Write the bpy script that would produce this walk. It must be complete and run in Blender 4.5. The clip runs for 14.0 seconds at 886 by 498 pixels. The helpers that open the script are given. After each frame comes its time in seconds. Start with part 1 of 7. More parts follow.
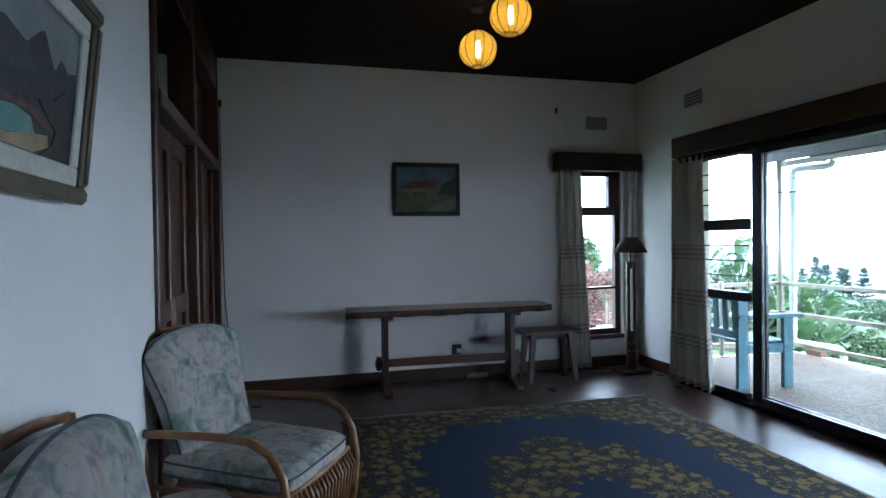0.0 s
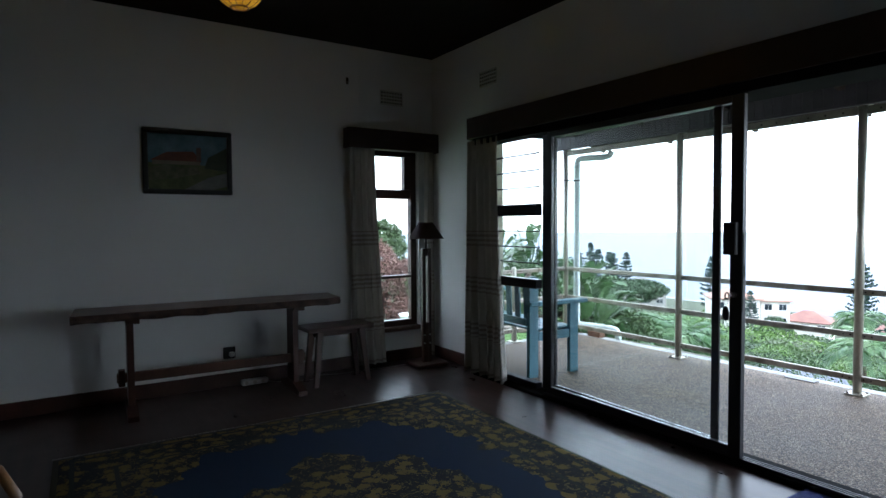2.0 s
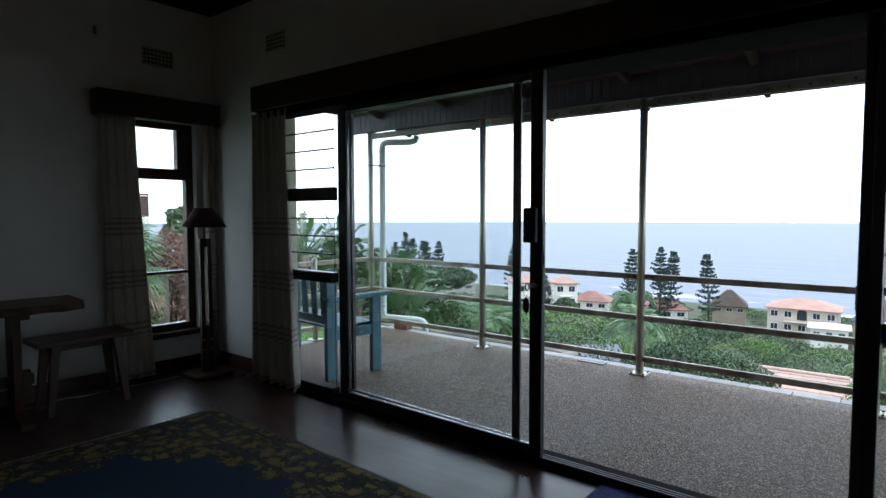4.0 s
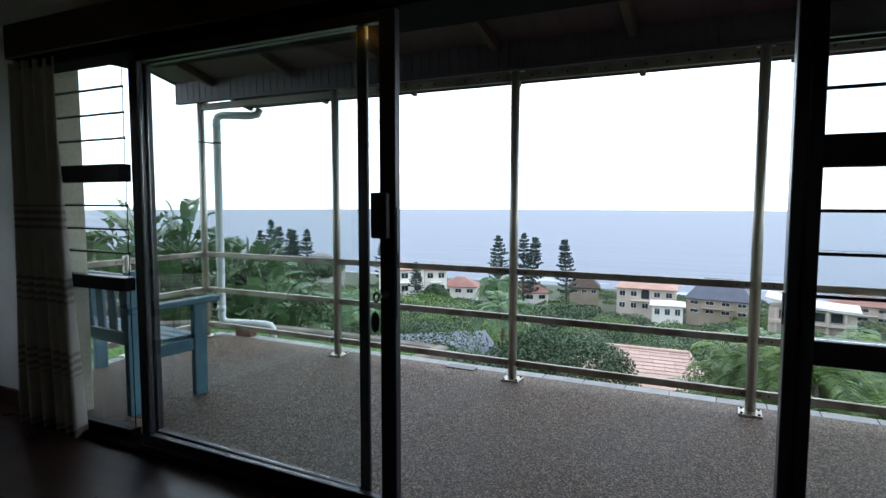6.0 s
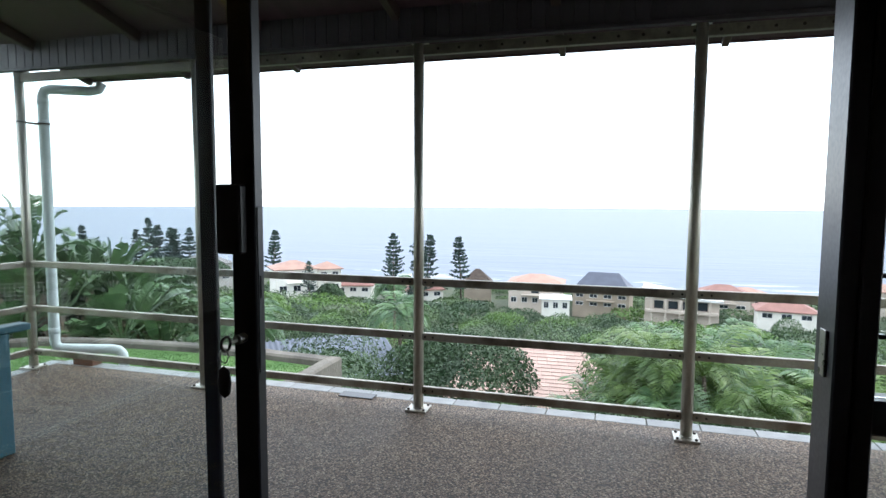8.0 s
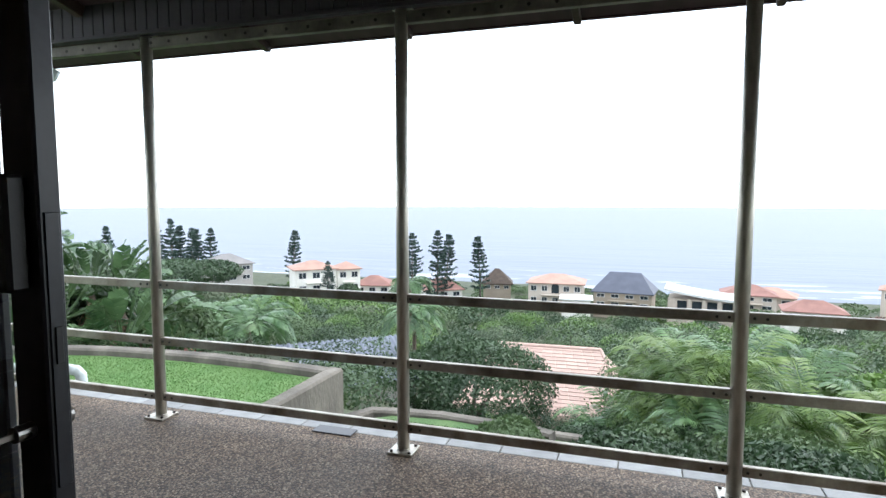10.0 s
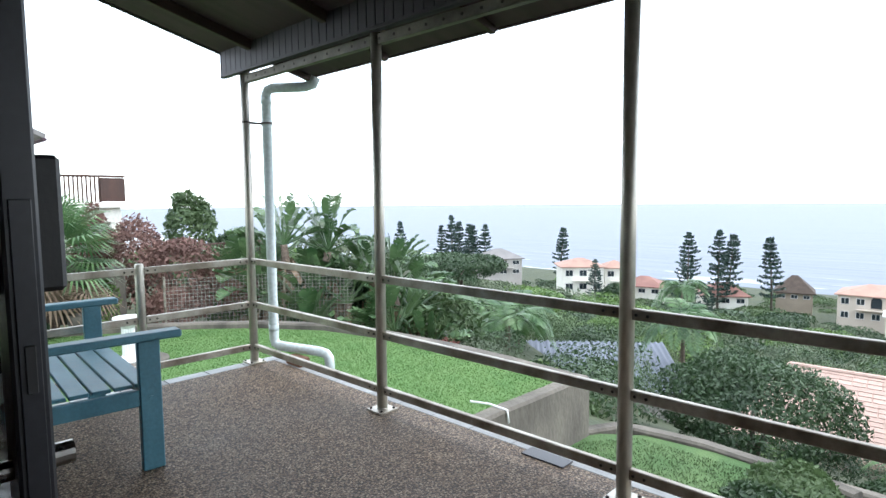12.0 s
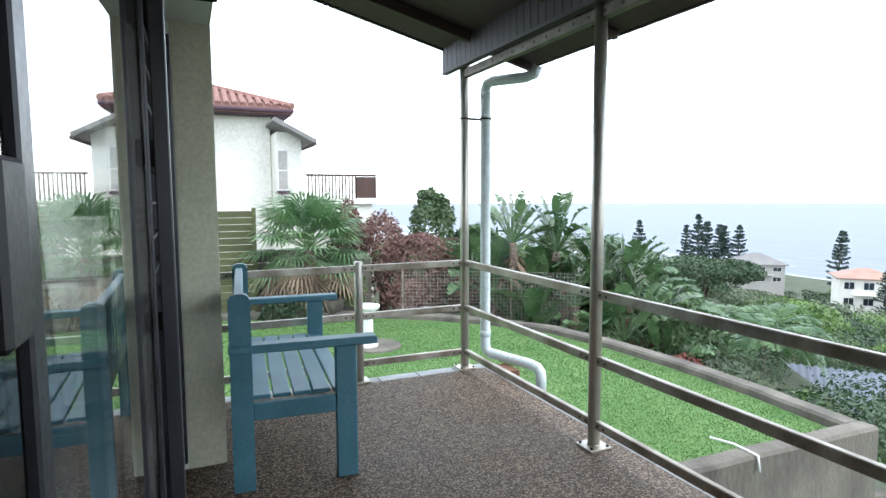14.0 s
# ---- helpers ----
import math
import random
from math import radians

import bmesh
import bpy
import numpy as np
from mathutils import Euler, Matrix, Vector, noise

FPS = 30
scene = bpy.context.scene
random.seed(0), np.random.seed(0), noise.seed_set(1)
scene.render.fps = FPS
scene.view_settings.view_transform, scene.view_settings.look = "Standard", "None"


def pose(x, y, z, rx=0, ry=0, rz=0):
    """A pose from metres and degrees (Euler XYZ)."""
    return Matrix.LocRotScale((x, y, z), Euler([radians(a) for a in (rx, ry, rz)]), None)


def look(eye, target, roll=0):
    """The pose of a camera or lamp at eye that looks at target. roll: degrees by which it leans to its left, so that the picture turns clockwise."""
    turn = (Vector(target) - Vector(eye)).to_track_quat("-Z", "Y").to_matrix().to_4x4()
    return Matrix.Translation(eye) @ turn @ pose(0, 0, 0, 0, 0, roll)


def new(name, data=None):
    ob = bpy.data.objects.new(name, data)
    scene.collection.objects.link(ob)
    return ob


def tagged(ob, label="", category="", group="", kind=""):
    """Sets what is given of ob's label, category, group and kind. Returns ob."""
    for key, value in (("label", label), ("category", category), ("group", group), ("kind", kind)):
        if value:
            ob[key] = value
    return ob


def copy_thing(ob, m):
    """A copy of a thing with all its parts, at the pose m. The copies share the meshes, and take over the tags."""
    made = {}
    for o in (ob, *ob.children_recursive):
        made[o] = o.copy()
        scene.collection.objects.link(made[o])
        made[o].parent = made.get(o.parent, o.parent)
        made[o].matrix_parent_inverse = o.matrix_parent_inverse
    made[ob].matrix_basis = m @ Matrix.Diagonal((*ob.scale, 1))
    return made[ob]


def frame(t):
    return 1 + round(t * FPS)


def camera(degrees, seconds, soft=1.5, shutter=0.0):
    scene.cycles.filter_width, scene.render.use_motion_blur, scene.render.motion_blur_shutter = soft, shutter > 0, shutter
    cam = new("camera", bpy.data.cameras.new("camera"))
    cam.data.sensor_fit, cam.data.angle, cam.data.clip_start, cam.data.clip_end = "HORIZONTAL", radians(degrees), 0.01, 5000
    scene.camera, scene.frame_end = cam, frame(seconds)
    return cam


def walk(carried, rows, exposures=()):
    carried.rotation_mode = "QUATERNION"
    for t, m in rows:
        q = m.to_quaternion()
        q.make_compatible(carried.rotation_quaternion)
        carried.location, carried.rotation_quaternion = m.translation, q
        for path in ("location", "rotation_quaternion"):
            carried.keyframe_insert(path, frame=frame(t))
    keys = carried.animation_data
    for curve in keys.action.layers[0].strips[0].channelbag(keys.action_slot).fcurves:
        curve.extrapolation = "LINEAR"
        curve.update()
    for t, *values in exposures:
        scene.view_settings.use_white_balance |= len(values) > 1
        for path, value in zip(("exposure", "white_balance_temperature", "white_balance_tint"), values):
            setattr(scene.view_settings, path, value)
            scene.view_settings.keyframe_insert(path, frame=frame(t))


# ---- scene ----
cam = camera(73.9, 14.0)

PATH = [
    (0, (0.054, -0.141, 1.368), (0.573, 1.79, 1.341), -0.8),
    (0.5, (0.154, 0.014, 1.355), (0.808, 1.904, 1.324), -0.7),
    (1, (0.254, 0.112, 1.376), (1.051, 1.946, 1.328), -0.6),
    (1.5, (0.398, 0.202, 1.345), (1.328, 1.972, 1.283), -0.5),
    (2, (0.492, 0.356, 1.351), (1.59, 2.026, 1.271), -0.4),
    (2.5, (0.523, 0.469, 1.343), (1.785, 2.018, 1.253), -0.2),
    (3, (0.632, 0.527, 1.32), (2.024, 1.96, 1.229), -0.2),
    (3.5, (0.802, 0.59, 1.333), (2.285, 1.928, 1.229), -0.2),
    (4, (0.952, 0.635, 1.326), (2.504, 1.891, 1.208), -0.1),
    (4.2, (1.013, 0.663, 1.316), (2.595, 1.88, 1.188), -0.1),
    (6.3, (1.752, 1.006, 1.327), (3.555, 1.856, 1.164), 0.1),
    (6.5, (1.816, 1.041, 1.33), (3.628, 1.871, 1.165), 0.1),
    (7, (1.984, 1.133, 1.322), (3.819, 1.913, 1.156), 0.2),
    (7.5, (2.144, 1.224, 1.325), (4.025, 1.881, 1.156), 0.3),
    (8, (2.301, 1.253, 1.322), (4.215, 1.809, 1.154), 0.3),
    (8.2, (2.377, 1.252, 1.327), (4.296, 1.788, 1.159), 0.2),
    (10.5, (3.079, 1.29, 1.314), (4.941, 2.0, 1.143), -0.2),
    (11, (3.188, 1.296, 1.297), (4.949, 2.228, 1.125), -0.3),
    (11.5, (3.353, 1.282, 1.302), (4.97, 2.446, 1.126), -0.2),
    (12, (3.488, 1.281, 1.298), (4.923, 2.664, 1.123), -0.5),
    (12.5, (3.605, 1.339, 1.287), (4.873, 2.875, 1.112), -0.4),
    (13, (3.718, 1.469, 1.294), (4.819, 3.129, 1.118), -0.6),
    (13.5, (3.757, 1.533, 1.316), (4.695, 3.291, 1.139), -0.4),
    (14, (3.851, 1.564, 1.319), (4.642, 3.392, 1.139), -0.3),
]
walk(cam, [(t, look(eye, target, roll)) for t, eye, target, roll in PATH],
     [(0.0, 2.6, 5600, 10), (0.8, 2.1, 5750, 10), (1.5, 1.65, 6000, 10), (2.2, 1.25, 6100, 10), (3.0, 1.0, 6200, 10), (4.0, 0.52, 6250, 10), (6.5, 0.27, 6300, 10), (7.0, 0.5, 6350, 10), (7.5, 0.65, 6400, 10), (8.0, 0.68, 6500, 10), (10.5, 0.72, 6650, 11), (14.0, 0.73, 6500, 10)])

# ---- world and sun ----
world = bpy.data.worlds.new("sky")
scene.world = world
world.use_nodes = True
wn = world.node_tree.nodes
sky = wn.new("ShaderNodeTexSky")
sky.sky_type = "NISHITA"
sky.sun_disc = False
sky.sun_elevation, sky.sun_rotation = radians(58), radians(150)
sky.air_density, sky.dust_density, sky.ozone_density = 1.0, 1.0, 1.0
wn["Background"].inputs[1].default_value = 0.10
world.node_tree.links.new(sky.outputs[0], wn["Background"].inputs[0])
# the closed cloud cover, one even bright layer over the whole sky
cloud, both = wn.new("ShaderNodeBackground"), wn.new("ShaderNodeAddShader")
cloud.inputs[0].default_value, cloud.inputs[1].default_value = (0.89, 0.98, 1.07, 1), 1.65
world.node_tree.links.new(wn["Background"].outputs[0], both.inputs[0])
world.node_tree.links.new(cloud.outputs[0], both.inputs[1])
world.node_tree.links.new(both.outputs[0], wn["World Output"].inputs[0])
sun = new("sun", bpy.data.lights.new("sun", "SUN"))
sun.data.energy, sun.data.angle, sun.data.color = 1.0, radians(25), (1.0, 0.97, 0.93)
sun.matrix_world = look((0, 0, 60), (-16, 27, 0))

# ---- materials ----
def nodes_of(name):
    m = bpy.data.materials.new(name)
    m.use_nodes = True
    nt = m.node_tree
    return m, nt.nodes, nt.links, nt.nodes["Principled BSDF"]


def mat(name, c1, c2=None, scale=6.0, rough=0.6, metal=0.0, bump=0.15, fine=40.0, stretch=(1, 1, 1), spec=0.5, vary=0.0, dist=0.004, sheen=0.0):
    """A surface with broad mottling from c1 to c2, fine grain in the roughness and relief; vary: difference from piece to piece."""
    m, n, l, b = nodes_of(name)
    c2 = c2 or tuple(v * 0.75 for v in c1)
    tc, mp = n.new("ShaderNodeTexCoord"), n.new("ShaderNodeMapping")
    l.new(tc.outputs["Object"], mp.inputs[0])
    mp.inputs["Scale"].default_value = stretch
    big, small = n.new("ShaderNodeTexNoise"), n.new("ShaderNodeTexNoise")
    for t, sc, de in ((big, scale, 5), (small, fine, 3)):
        l.new(mp.outputs[0], t.inputs["Vector"])
        t.inputs["Scale"].default_value, t.inputs["Detail"].default_value = sc, de
    ramp = n.new("ShaderNodeValToRGB")
    ramp.color_ramp.elements[0].position, ramp.color_ramp.elements[1].position = 0.3, 0.7
    ramp.color_ramp.elements[0].color, ramp.color_ramp.elements[1].color = (*c1, 1), (*c2, 1)
    l.new(big.outputs[0], ramp.inputs[0])
    mix = n.new("ShaderNodeMix")
    mix.data_type, mix.blend_type = "RGBA", "MULTIPLY"
    mix.inputs[0].default_value = 0.35
    l.new(ramp.outputs[0], mix.inputs[6])
    r2 = n.new("ShaderNodeValToRGB")
    r2.color_ramp.elements[0].position, r2.color_ramp.elements[1].position = 0.25, 0.75
    r2.color_ramp.elements[0].color, r2.color_ramp.elements[1].color = (0.55, 0.55, 0.55, 1), (1.3, 1.3, 1.3, 1)
    l.new(small.outputs[0], r2.inputs[0])
    l.new(r2.outputs[0], mix.inputs[7])
    out = mix.outputs[2]
    if vary:
        inf, hsv, mr = n.new("ShaderNodeObjectInfo"), n.new("ShaderNodeHueSaturation"), n.new("ShaderNodeMapRange")
        mr.inputs[3].default_value, mr.inputs[4].default_value = 1 - vary, 1 + vary
        l.new(inf.outputs["Random"], mr.inputs[0])
        l.new(mr.outputs[0], hsv.inputs["Value"])
        l.new(out, hsv.inputs["Color"])
        out = hsv.outputs[0]
    l.new(out, b.inputs["Base Color"])
    rr = n.new("ShaderNodeMapRange")
    rr.inputs[3].default_value, rr.inputs[4].default_value = max(0.02, rough - 0.12), min(1, rough + 0.12)
    l.new(small.outputs[0], rr.inputs[0])
    l.new(rr.outputs[0], b.inputs["Roughness"])
    b.inputs["Metallic"].default_value, b.inputs["Specular IOR Level"].default_value = metal, spec
    b.inputs["Sheen Weight"].default_value = sheen
    if bump:
        bp = n.new("ShaderNodeBump")
        bp.inputs["Strength"].default_value, bp.inputs["Distance"].default_value = bump, dist
        l.new(small.outputs[0], bp.inputs["Height"])
        l.new(bp.outputs[0], b.inputs["Normal"])
    return m


def math_node(n, l, op, a, b=None, c=None):
    k = n.new("ShaderNodeMath")
    k.operation = op
    for i, v in enumerate((a, b, c)):
        if v is None:
            continue
        if isinstance(v, (int, float)):
            k.inputs[i].default_value = v
        else:
            l.new(v, k.inputs[i])
    return k.outputs[0]


def leaf_mat(name, dark, light, rough=0.45, clump=1.2, through_light=0.25):
    """Foliage: tone from leaf to leaf and from clump to clump, a little light passing through."""
    m, n, l, b = nodes_of(name)
    geo, tc, nz = n.new("ShaderNodeNewGeometry"), n.new("ShaderNodeTexCoord"), n.new("ShaderNodeTexNoise")
    l.new(geo.outputs["Position"], nz.inputs["Vector"])
    nz.inputs["Scale"].default_value, nz.inputs["Detail"].default_value = clump, 3
    f = math_node(n, l, "ADD", math_node(n, l, "MULTIPLY", geo.outputs["Random Per Island"], 0.34), math_node(n, l, "MULTIPLY_ADD", nz.outputs[0], 1.9, -0.62))
    ramp = n.new("ShaderNodeValToRGB")
    ramp.color_ramp.elements[0].color, ramp.color_ramp.elements[1].color = (*dark, 1), (*light, 1)
    ramp.color_ramp.elements[0].position, ramp.color_ramp.elements[1].position = 0.1, 0.9
    l.new(f, ramp.inputs[0])
    l.new(ramp.outputs[0], b.inputs["Base Color"])
    b.inputs["Roughness"].default_value = rough
    tr, mx = n.new("ShaderNodeBsdfTranslucent"), n.new("ShaderNodeMixShader")
    l.new(ramp.outputs[0], tr.inputs[0])
    mx.inputs[0].default_value = through_light
    l.new(b.outputs[0], mx.inputs[1])
    l.new(tr.outputs[0], mx.inputs[2])
    l.new(mx.outputs[0], n["Material Output"].inputs[0])
    return m


M_PLASTER = mat("plaster", (0.83, 0.83, 0.82), (0.77, 0.77, 0.76), 1.5, 0.75, bump=0.01, fine=420, dist=0.001)
M_OUTWALL = mat("outside plaster", (0.62, 0.62, 0.48), (0.5, 0.5, 0.38), 1.2, 0.85, bump=0.3, fine=50)
M_CEIL = mat("dark ceiling boards", (0.016, 0.009, 0.008), (0.009, 0.006, 0.005), 5, 0.75, bump=0.2, fine=30, stretch=(8, 0.6, 1), spec=0.15)
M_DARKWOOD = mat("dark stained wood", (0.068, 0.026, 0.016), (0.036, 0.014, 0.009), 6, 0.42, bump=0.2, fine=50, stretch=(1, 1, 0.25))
M_DOORWOOD = mat("reddish door timber", (0.10, 0.045, 0.026), (0.055, 0.024, 0.015), 5, 0.4, bump=0.2, fine=50, stretch=(1, 1, 0.12))
M_PELMET = mat("pelmet wood", (0.045, 0.024, 0.020), (0.03, 0.015, 0.013), 6, 0.45, bump=0.15, fine=40, stretch=(0.3, 0.3, 1))
M_TABLEWOOD = mat("table wood", (0.18, 0.088, 0.048), (0.095, 0.045, 0.026), 4, 0.35, bump=0.15, fine=45, stretch=(0.25, 2, 1))
M_BARK_EDGE = mat("live edge bark", (0.10, 0.052, 0.035), (0.022, 0.012, 0.009), 14, 0.7, bump=0.6, fine=60, dist=0.01)
M_ALU = mat("black anodised aluminium", (0.030, 0.031, 0.038), (0.020, 0.021, 0.027), 3, 0.36, metal=0.15, bump=0.03, fine=80)
M_MATTE = mat("matt black paint", (0.014, 0.014, 0.016), (0.009, 0.009, 0.010), 4, 0.95, bump=0.1, fine=80, spec=0.08)
M_BLACKPLASTIC = mat("black plastic", (0.016, 0.016, 0.018), (0.011, 0.011, 0.012), 5, 0.5, bump=0.1, fine=120)
M_WHITEPLASTIC = mat("white plastic", (0.75, 0.76, 0.76), (0.66, 0.67, 0.66), 4, 0.4, bump=0.04)
M_STEEL = mat("brushed stainless steel", (0.52, 0.50, 0.45), (0.36, 0.33, 0.27), 2.5, 0.38, metal=0.6, bump=0.06, fine=70, stretch=(1, 1, 0.3))
M_RAIL = mat("weathered steel rail", (0.44, 0.41, 0.35), (0.17, 0.135, 0.10), 5.5, 0.40, metal=0.55, bump=0.1, fine=60)
M_CHANNEL = mat("dull galvanised channel", (0.20, 0.18, 0.155), (0.10, 0.088, 0.075), 7, 0.55, metal=0.35, bump=0.15, fine=60)
M_SCREW = mat("dark screw head", (0.05, 0.04, 0.035), None, 8, 0.5, metal=0.6, bump=0)
M_PVC = mat("pale blue painted pipe", (0.62, 0.70, 0.72), (0.50, 0.57, 0.58), 3, 0.45, bump=0.06)
M_BENCH = mat("blue painted wood", (0.060, 0.175, 0.225), (0.035, 0.125, 0.17), 4, 0.5, bump=0.25, fine=55, stretch=(1, 1, 1), vary=0.07)
M_TILE = mat("grey edge tile", (0.27, 0.28, 0.28), (0.18, 0.19, 0.19), 9, 0.5, bump=0.2, fine=60, vary=0.2)
M_BRICK = mat("old brick", (0.22, 0.11, 0.07), (0.14, 0.075, 0.05), 12, 0.9, bump=0.6, fine=60)
M_CONCRETE = mat("stained concrete", (0.165, 0.148, 0.122), (0.052, 0.046, 0.038), 1.8, 0.92, bump=0.6, fine=22, stretch=(1, 1, 0.5), dist=0.02)
M_SOFFIT = mat("dark brown soffit", (0.072, 0.034, 0.050), (0.048, 0.023, 0.034), 3, 0.7, bump=0.2, fine=40, stretch=(0.3, 4, 1))
M_RAFTER = mat("rafter timber", (0.060, 0.030, 0.028), (0.04, 0.020, 0.020), 3, 0.6, bump=0.2, fine=40)
M_FASCIA = mat("slate grey cladding", (0.056, 0.045, 0.062), (0.038, 0.031, 0.043), 3, 0.55, bump=0.15, fine=40, vary=0.1)
M_RATTAN = mat("honey rattan cane", (0.30, 0.15, 0.055), (0.18, 0.08, 0.03), 16, 0.35, bump=0.2, fine=70)
M_PIPING = mat("dark piping", (0.05, 0.06, 0.08), None, 20, 0.7, bump=0.1)
M_FRAME_GOLD = mat("olive gilt frame", (0.16, 0.14, 0.085), (0.10, 0.085, 0.05), 10, 0.5, metal=0.2, bump=0.2)
M_FRAME_DARK = mat("dark picture frame", (0.018, 0.022, 0.022), (0.012, 0.014, 0.014), 10, 0.4, bump=0.1)
M_MOUNT = mat("pale picture mount", (0.62, 0.62, 0.56), (0.55, 0.55, 0.49), 4, 0.8, bump=0.1)
M_MAT = mat("royal blue mat", (0.012, 0.028, 0.17), (0.008, 0.019, 0.12), 12, 0.95, bump=0.7, fine=240, dist=0.006)
M_SHADE = mat("brown lampshade cloth", (0.085, 0.055, 0.045), (0.06, 0.04, 0.034), 6, 0.85, bump=0.2, fine=200)
M_CORD = mat("black cord", (0.02, 0.02, 0.02), None, 10, 0.6, bump=0)
M_VENT = mat("old vent plaster", (0.55, 0.54, 0.50), (0.47, 0.46, 0.42), 5, 0.8, bump=0.2)
M_HOLESHADE = mat("vent hole shade", (0.03, 0.03, 0.03), None, 5, 0.9, bump=0)
M_KEYMETAL = mat("worn key metal", (0.45, 0.43, 0.40), (0.3, 0.28, 0.26), 20, 0.3, metal=1.0, bump=0.05)


def glass_mat():
    m, n, l, b = nodes_of("window glass")
    b.inputs["Base Color"].default_value = (0.95, 0.98, 0.97, 1)
    b.inputs["Transmission Weight"].default_value, b.inputs["Roughness"].default_value, b.inputs["IOR"].default_value = 1.0, 0.0, 1.45
    return m


M_GLASS = glass_mat()


def floor_mat():
    m, n, l, b = nodes_of("polished dark floor boards")
    tc = n.new("ShaderNodeTexCoord")
    mp, nz, fine = n.new("ShaderNodeMapping"), n.new("ShaderNodeTexNoise"), n.new("ShaderNodeTexNoise")
    l.new(tc.outputs["Object"], mp.inputs[0])
    mp.inputs["Scale"].default_value = (9, 0.7, 1)
    l.new(mp.outputs[0], nz.inputs["Vector"])
    nz.inputs["Scale"].default_value, nz.inputs["Detail"].default_value = 2.2, 6
    l.new(tc.outputs["Object"], fine.inputs["Vector"])
    fine.inputs["Scale"].default_value, fine.inputs["Detail"].default_value = 3.5, 6
    ramp = n.new("ShaderNodeValToRGB")
    ramp.color_ramp.elements[0].color, ramp.color_ramp.elements[1].color = (0.016, 0.008, 0.006, 1), (0.055, 0.027, 0.019, 1)
    ramp.color_ramp.elements[0].position, ramp.color_ramp.elements[1].position = 0.3, 0.72
    l.new(nz.outputs[0], ramp.inputs[0])
    l.new(ramp.outputs[0], b.inputs["Base Color"])
    mr = n.new("ShaderNodeMapRange")
    mr.inputs[1].default_value, mr.inputs[2].default_value = 0.3, 0.7
    mr.inputs[3].default_value, mr.inputs[4].default_value = 0.27, 0.36
    l.new(fine.outputs[0], mr.inputs[0])
    l.new(mr.outputs[0], b.inputs["Roughness"])
    bp = n.new("ShaderNodeBump")
    bp.inputs["Strength"].default_value, bp.inputs["Distance"].default_value = 0.12, 0.003
    l.new(nz.outputs[0], bp.inputs["Height"])
    l.new(bp.outputs[0], b.inputs["Normal"])
    return m


def deck_mat():
    """Exposed aggregate: small stones of many browns in a grey matrix."""
    m, n, l, b = nodes_of("exposed aggregate")
    tc, vo, nz = n.new("ShaderNodeTexCoord"), n.new("ShaderNodeTexVoronoi"), n.new("ShaderNodeTexNoise")
    l.new(tc.outputs["Object"], vo.inputs["Vector"])
    vo.inputs["Scale"].default_value = 96
    l.new(tc.outputs["Object"], nz.inputs["Vector"])
    nz.inputs["Scale"].default_value, nz.inputs["Detail"].default_value = 1.3, 5
    sep = n.new("ShaderNodeSeparateColor")
    l.new(vo.outputs["Color"], sep.inputs[0])
    ramp = n.new("ShaderNodeValToRGB")
    e = ramp.color_ramp.elements
    e[0].color, e[1].color = (0.062, 0.042, 0.029, 1), (0.34, 0.27, 0.195, 1)
    for p, c in ((0.3, (0.125, 0.086, 0.058, 1)), (0.55, (0.18, 0.127, 0.087, 1)), (0.8, (0.25, 0.185, 0.13, 1))):
        k = e.new(p)
        k.color = c
    l.new(sep.outputs[0], ramp.inputs[0])
    mix = n.new("ShaderNodeMix")
    mix.data_type, mix.blend_type = "RGBA", "MULTIPLY"
    mix.inputs[0].default_value = 0.8
    r2 = n.new("ShaderNodeValToRGB")
    r2.color_ramp.elements[0].position, r2.color_ramp.elements[1].position = 0.3, 0.7
    r2.color_ramp.elements[0].color, r2.color_ramp.elements[1].color = (0.72, 0.72, 0.73, 1), (1.12, 1.08, 1.04, 1)
    l.new(nz.outputs[0], r2.inputs[0])
    l.new(ramp.outputs[0], mix.inputs[6])
    l.new(r2.outputs[0], mix.inputs[7])
    gap, dark = n.new("ShaderNodeMapRange"), n.new("ShaderNodeMix")
    gap.inputs[1].default_value, gap.inputs[2].default_value = 0.44, 0.72
    l.new(vo.outputs["Distance"], gap.inputs[0])
    dark.data_type = "RGBA"
    l.new(gap.outputs[0], dark.inputs[0])
    l.new(mix.outputs[2], dark.inputs[6])
    dark.inputs[7].default_value = (0.035, 0.025, 0.018, 1)
    l.new(dark.outputs[2], b.inputs["Base Color"])
    b.inputs["Specular IOR Level"].default_value = 0.3
    mr = n.new("ShaderNodeMapRange")
    mr.inputs[3].default_value, mr.inputs[4].default_value = 0.5, 0.8
    l.new(nz.outputs[0], mr.inputs[0])
    l.new(mr.outputs[0], b.inputs["Roughness"])
    bp = n.new("ShaderNodeBump")
    bp.invert = True
    bp.inputs["Strength"].default_value, bp.inputs["Distance"].default_value = 0.7, 0.005
    l.new(vo.outputs["Distance"], bp.inputs["Height"])
    l.new(bp.outputs[0], b.inputs["Normal"])
    return m


RUG_W, RUG_L = 2.62, 3.75


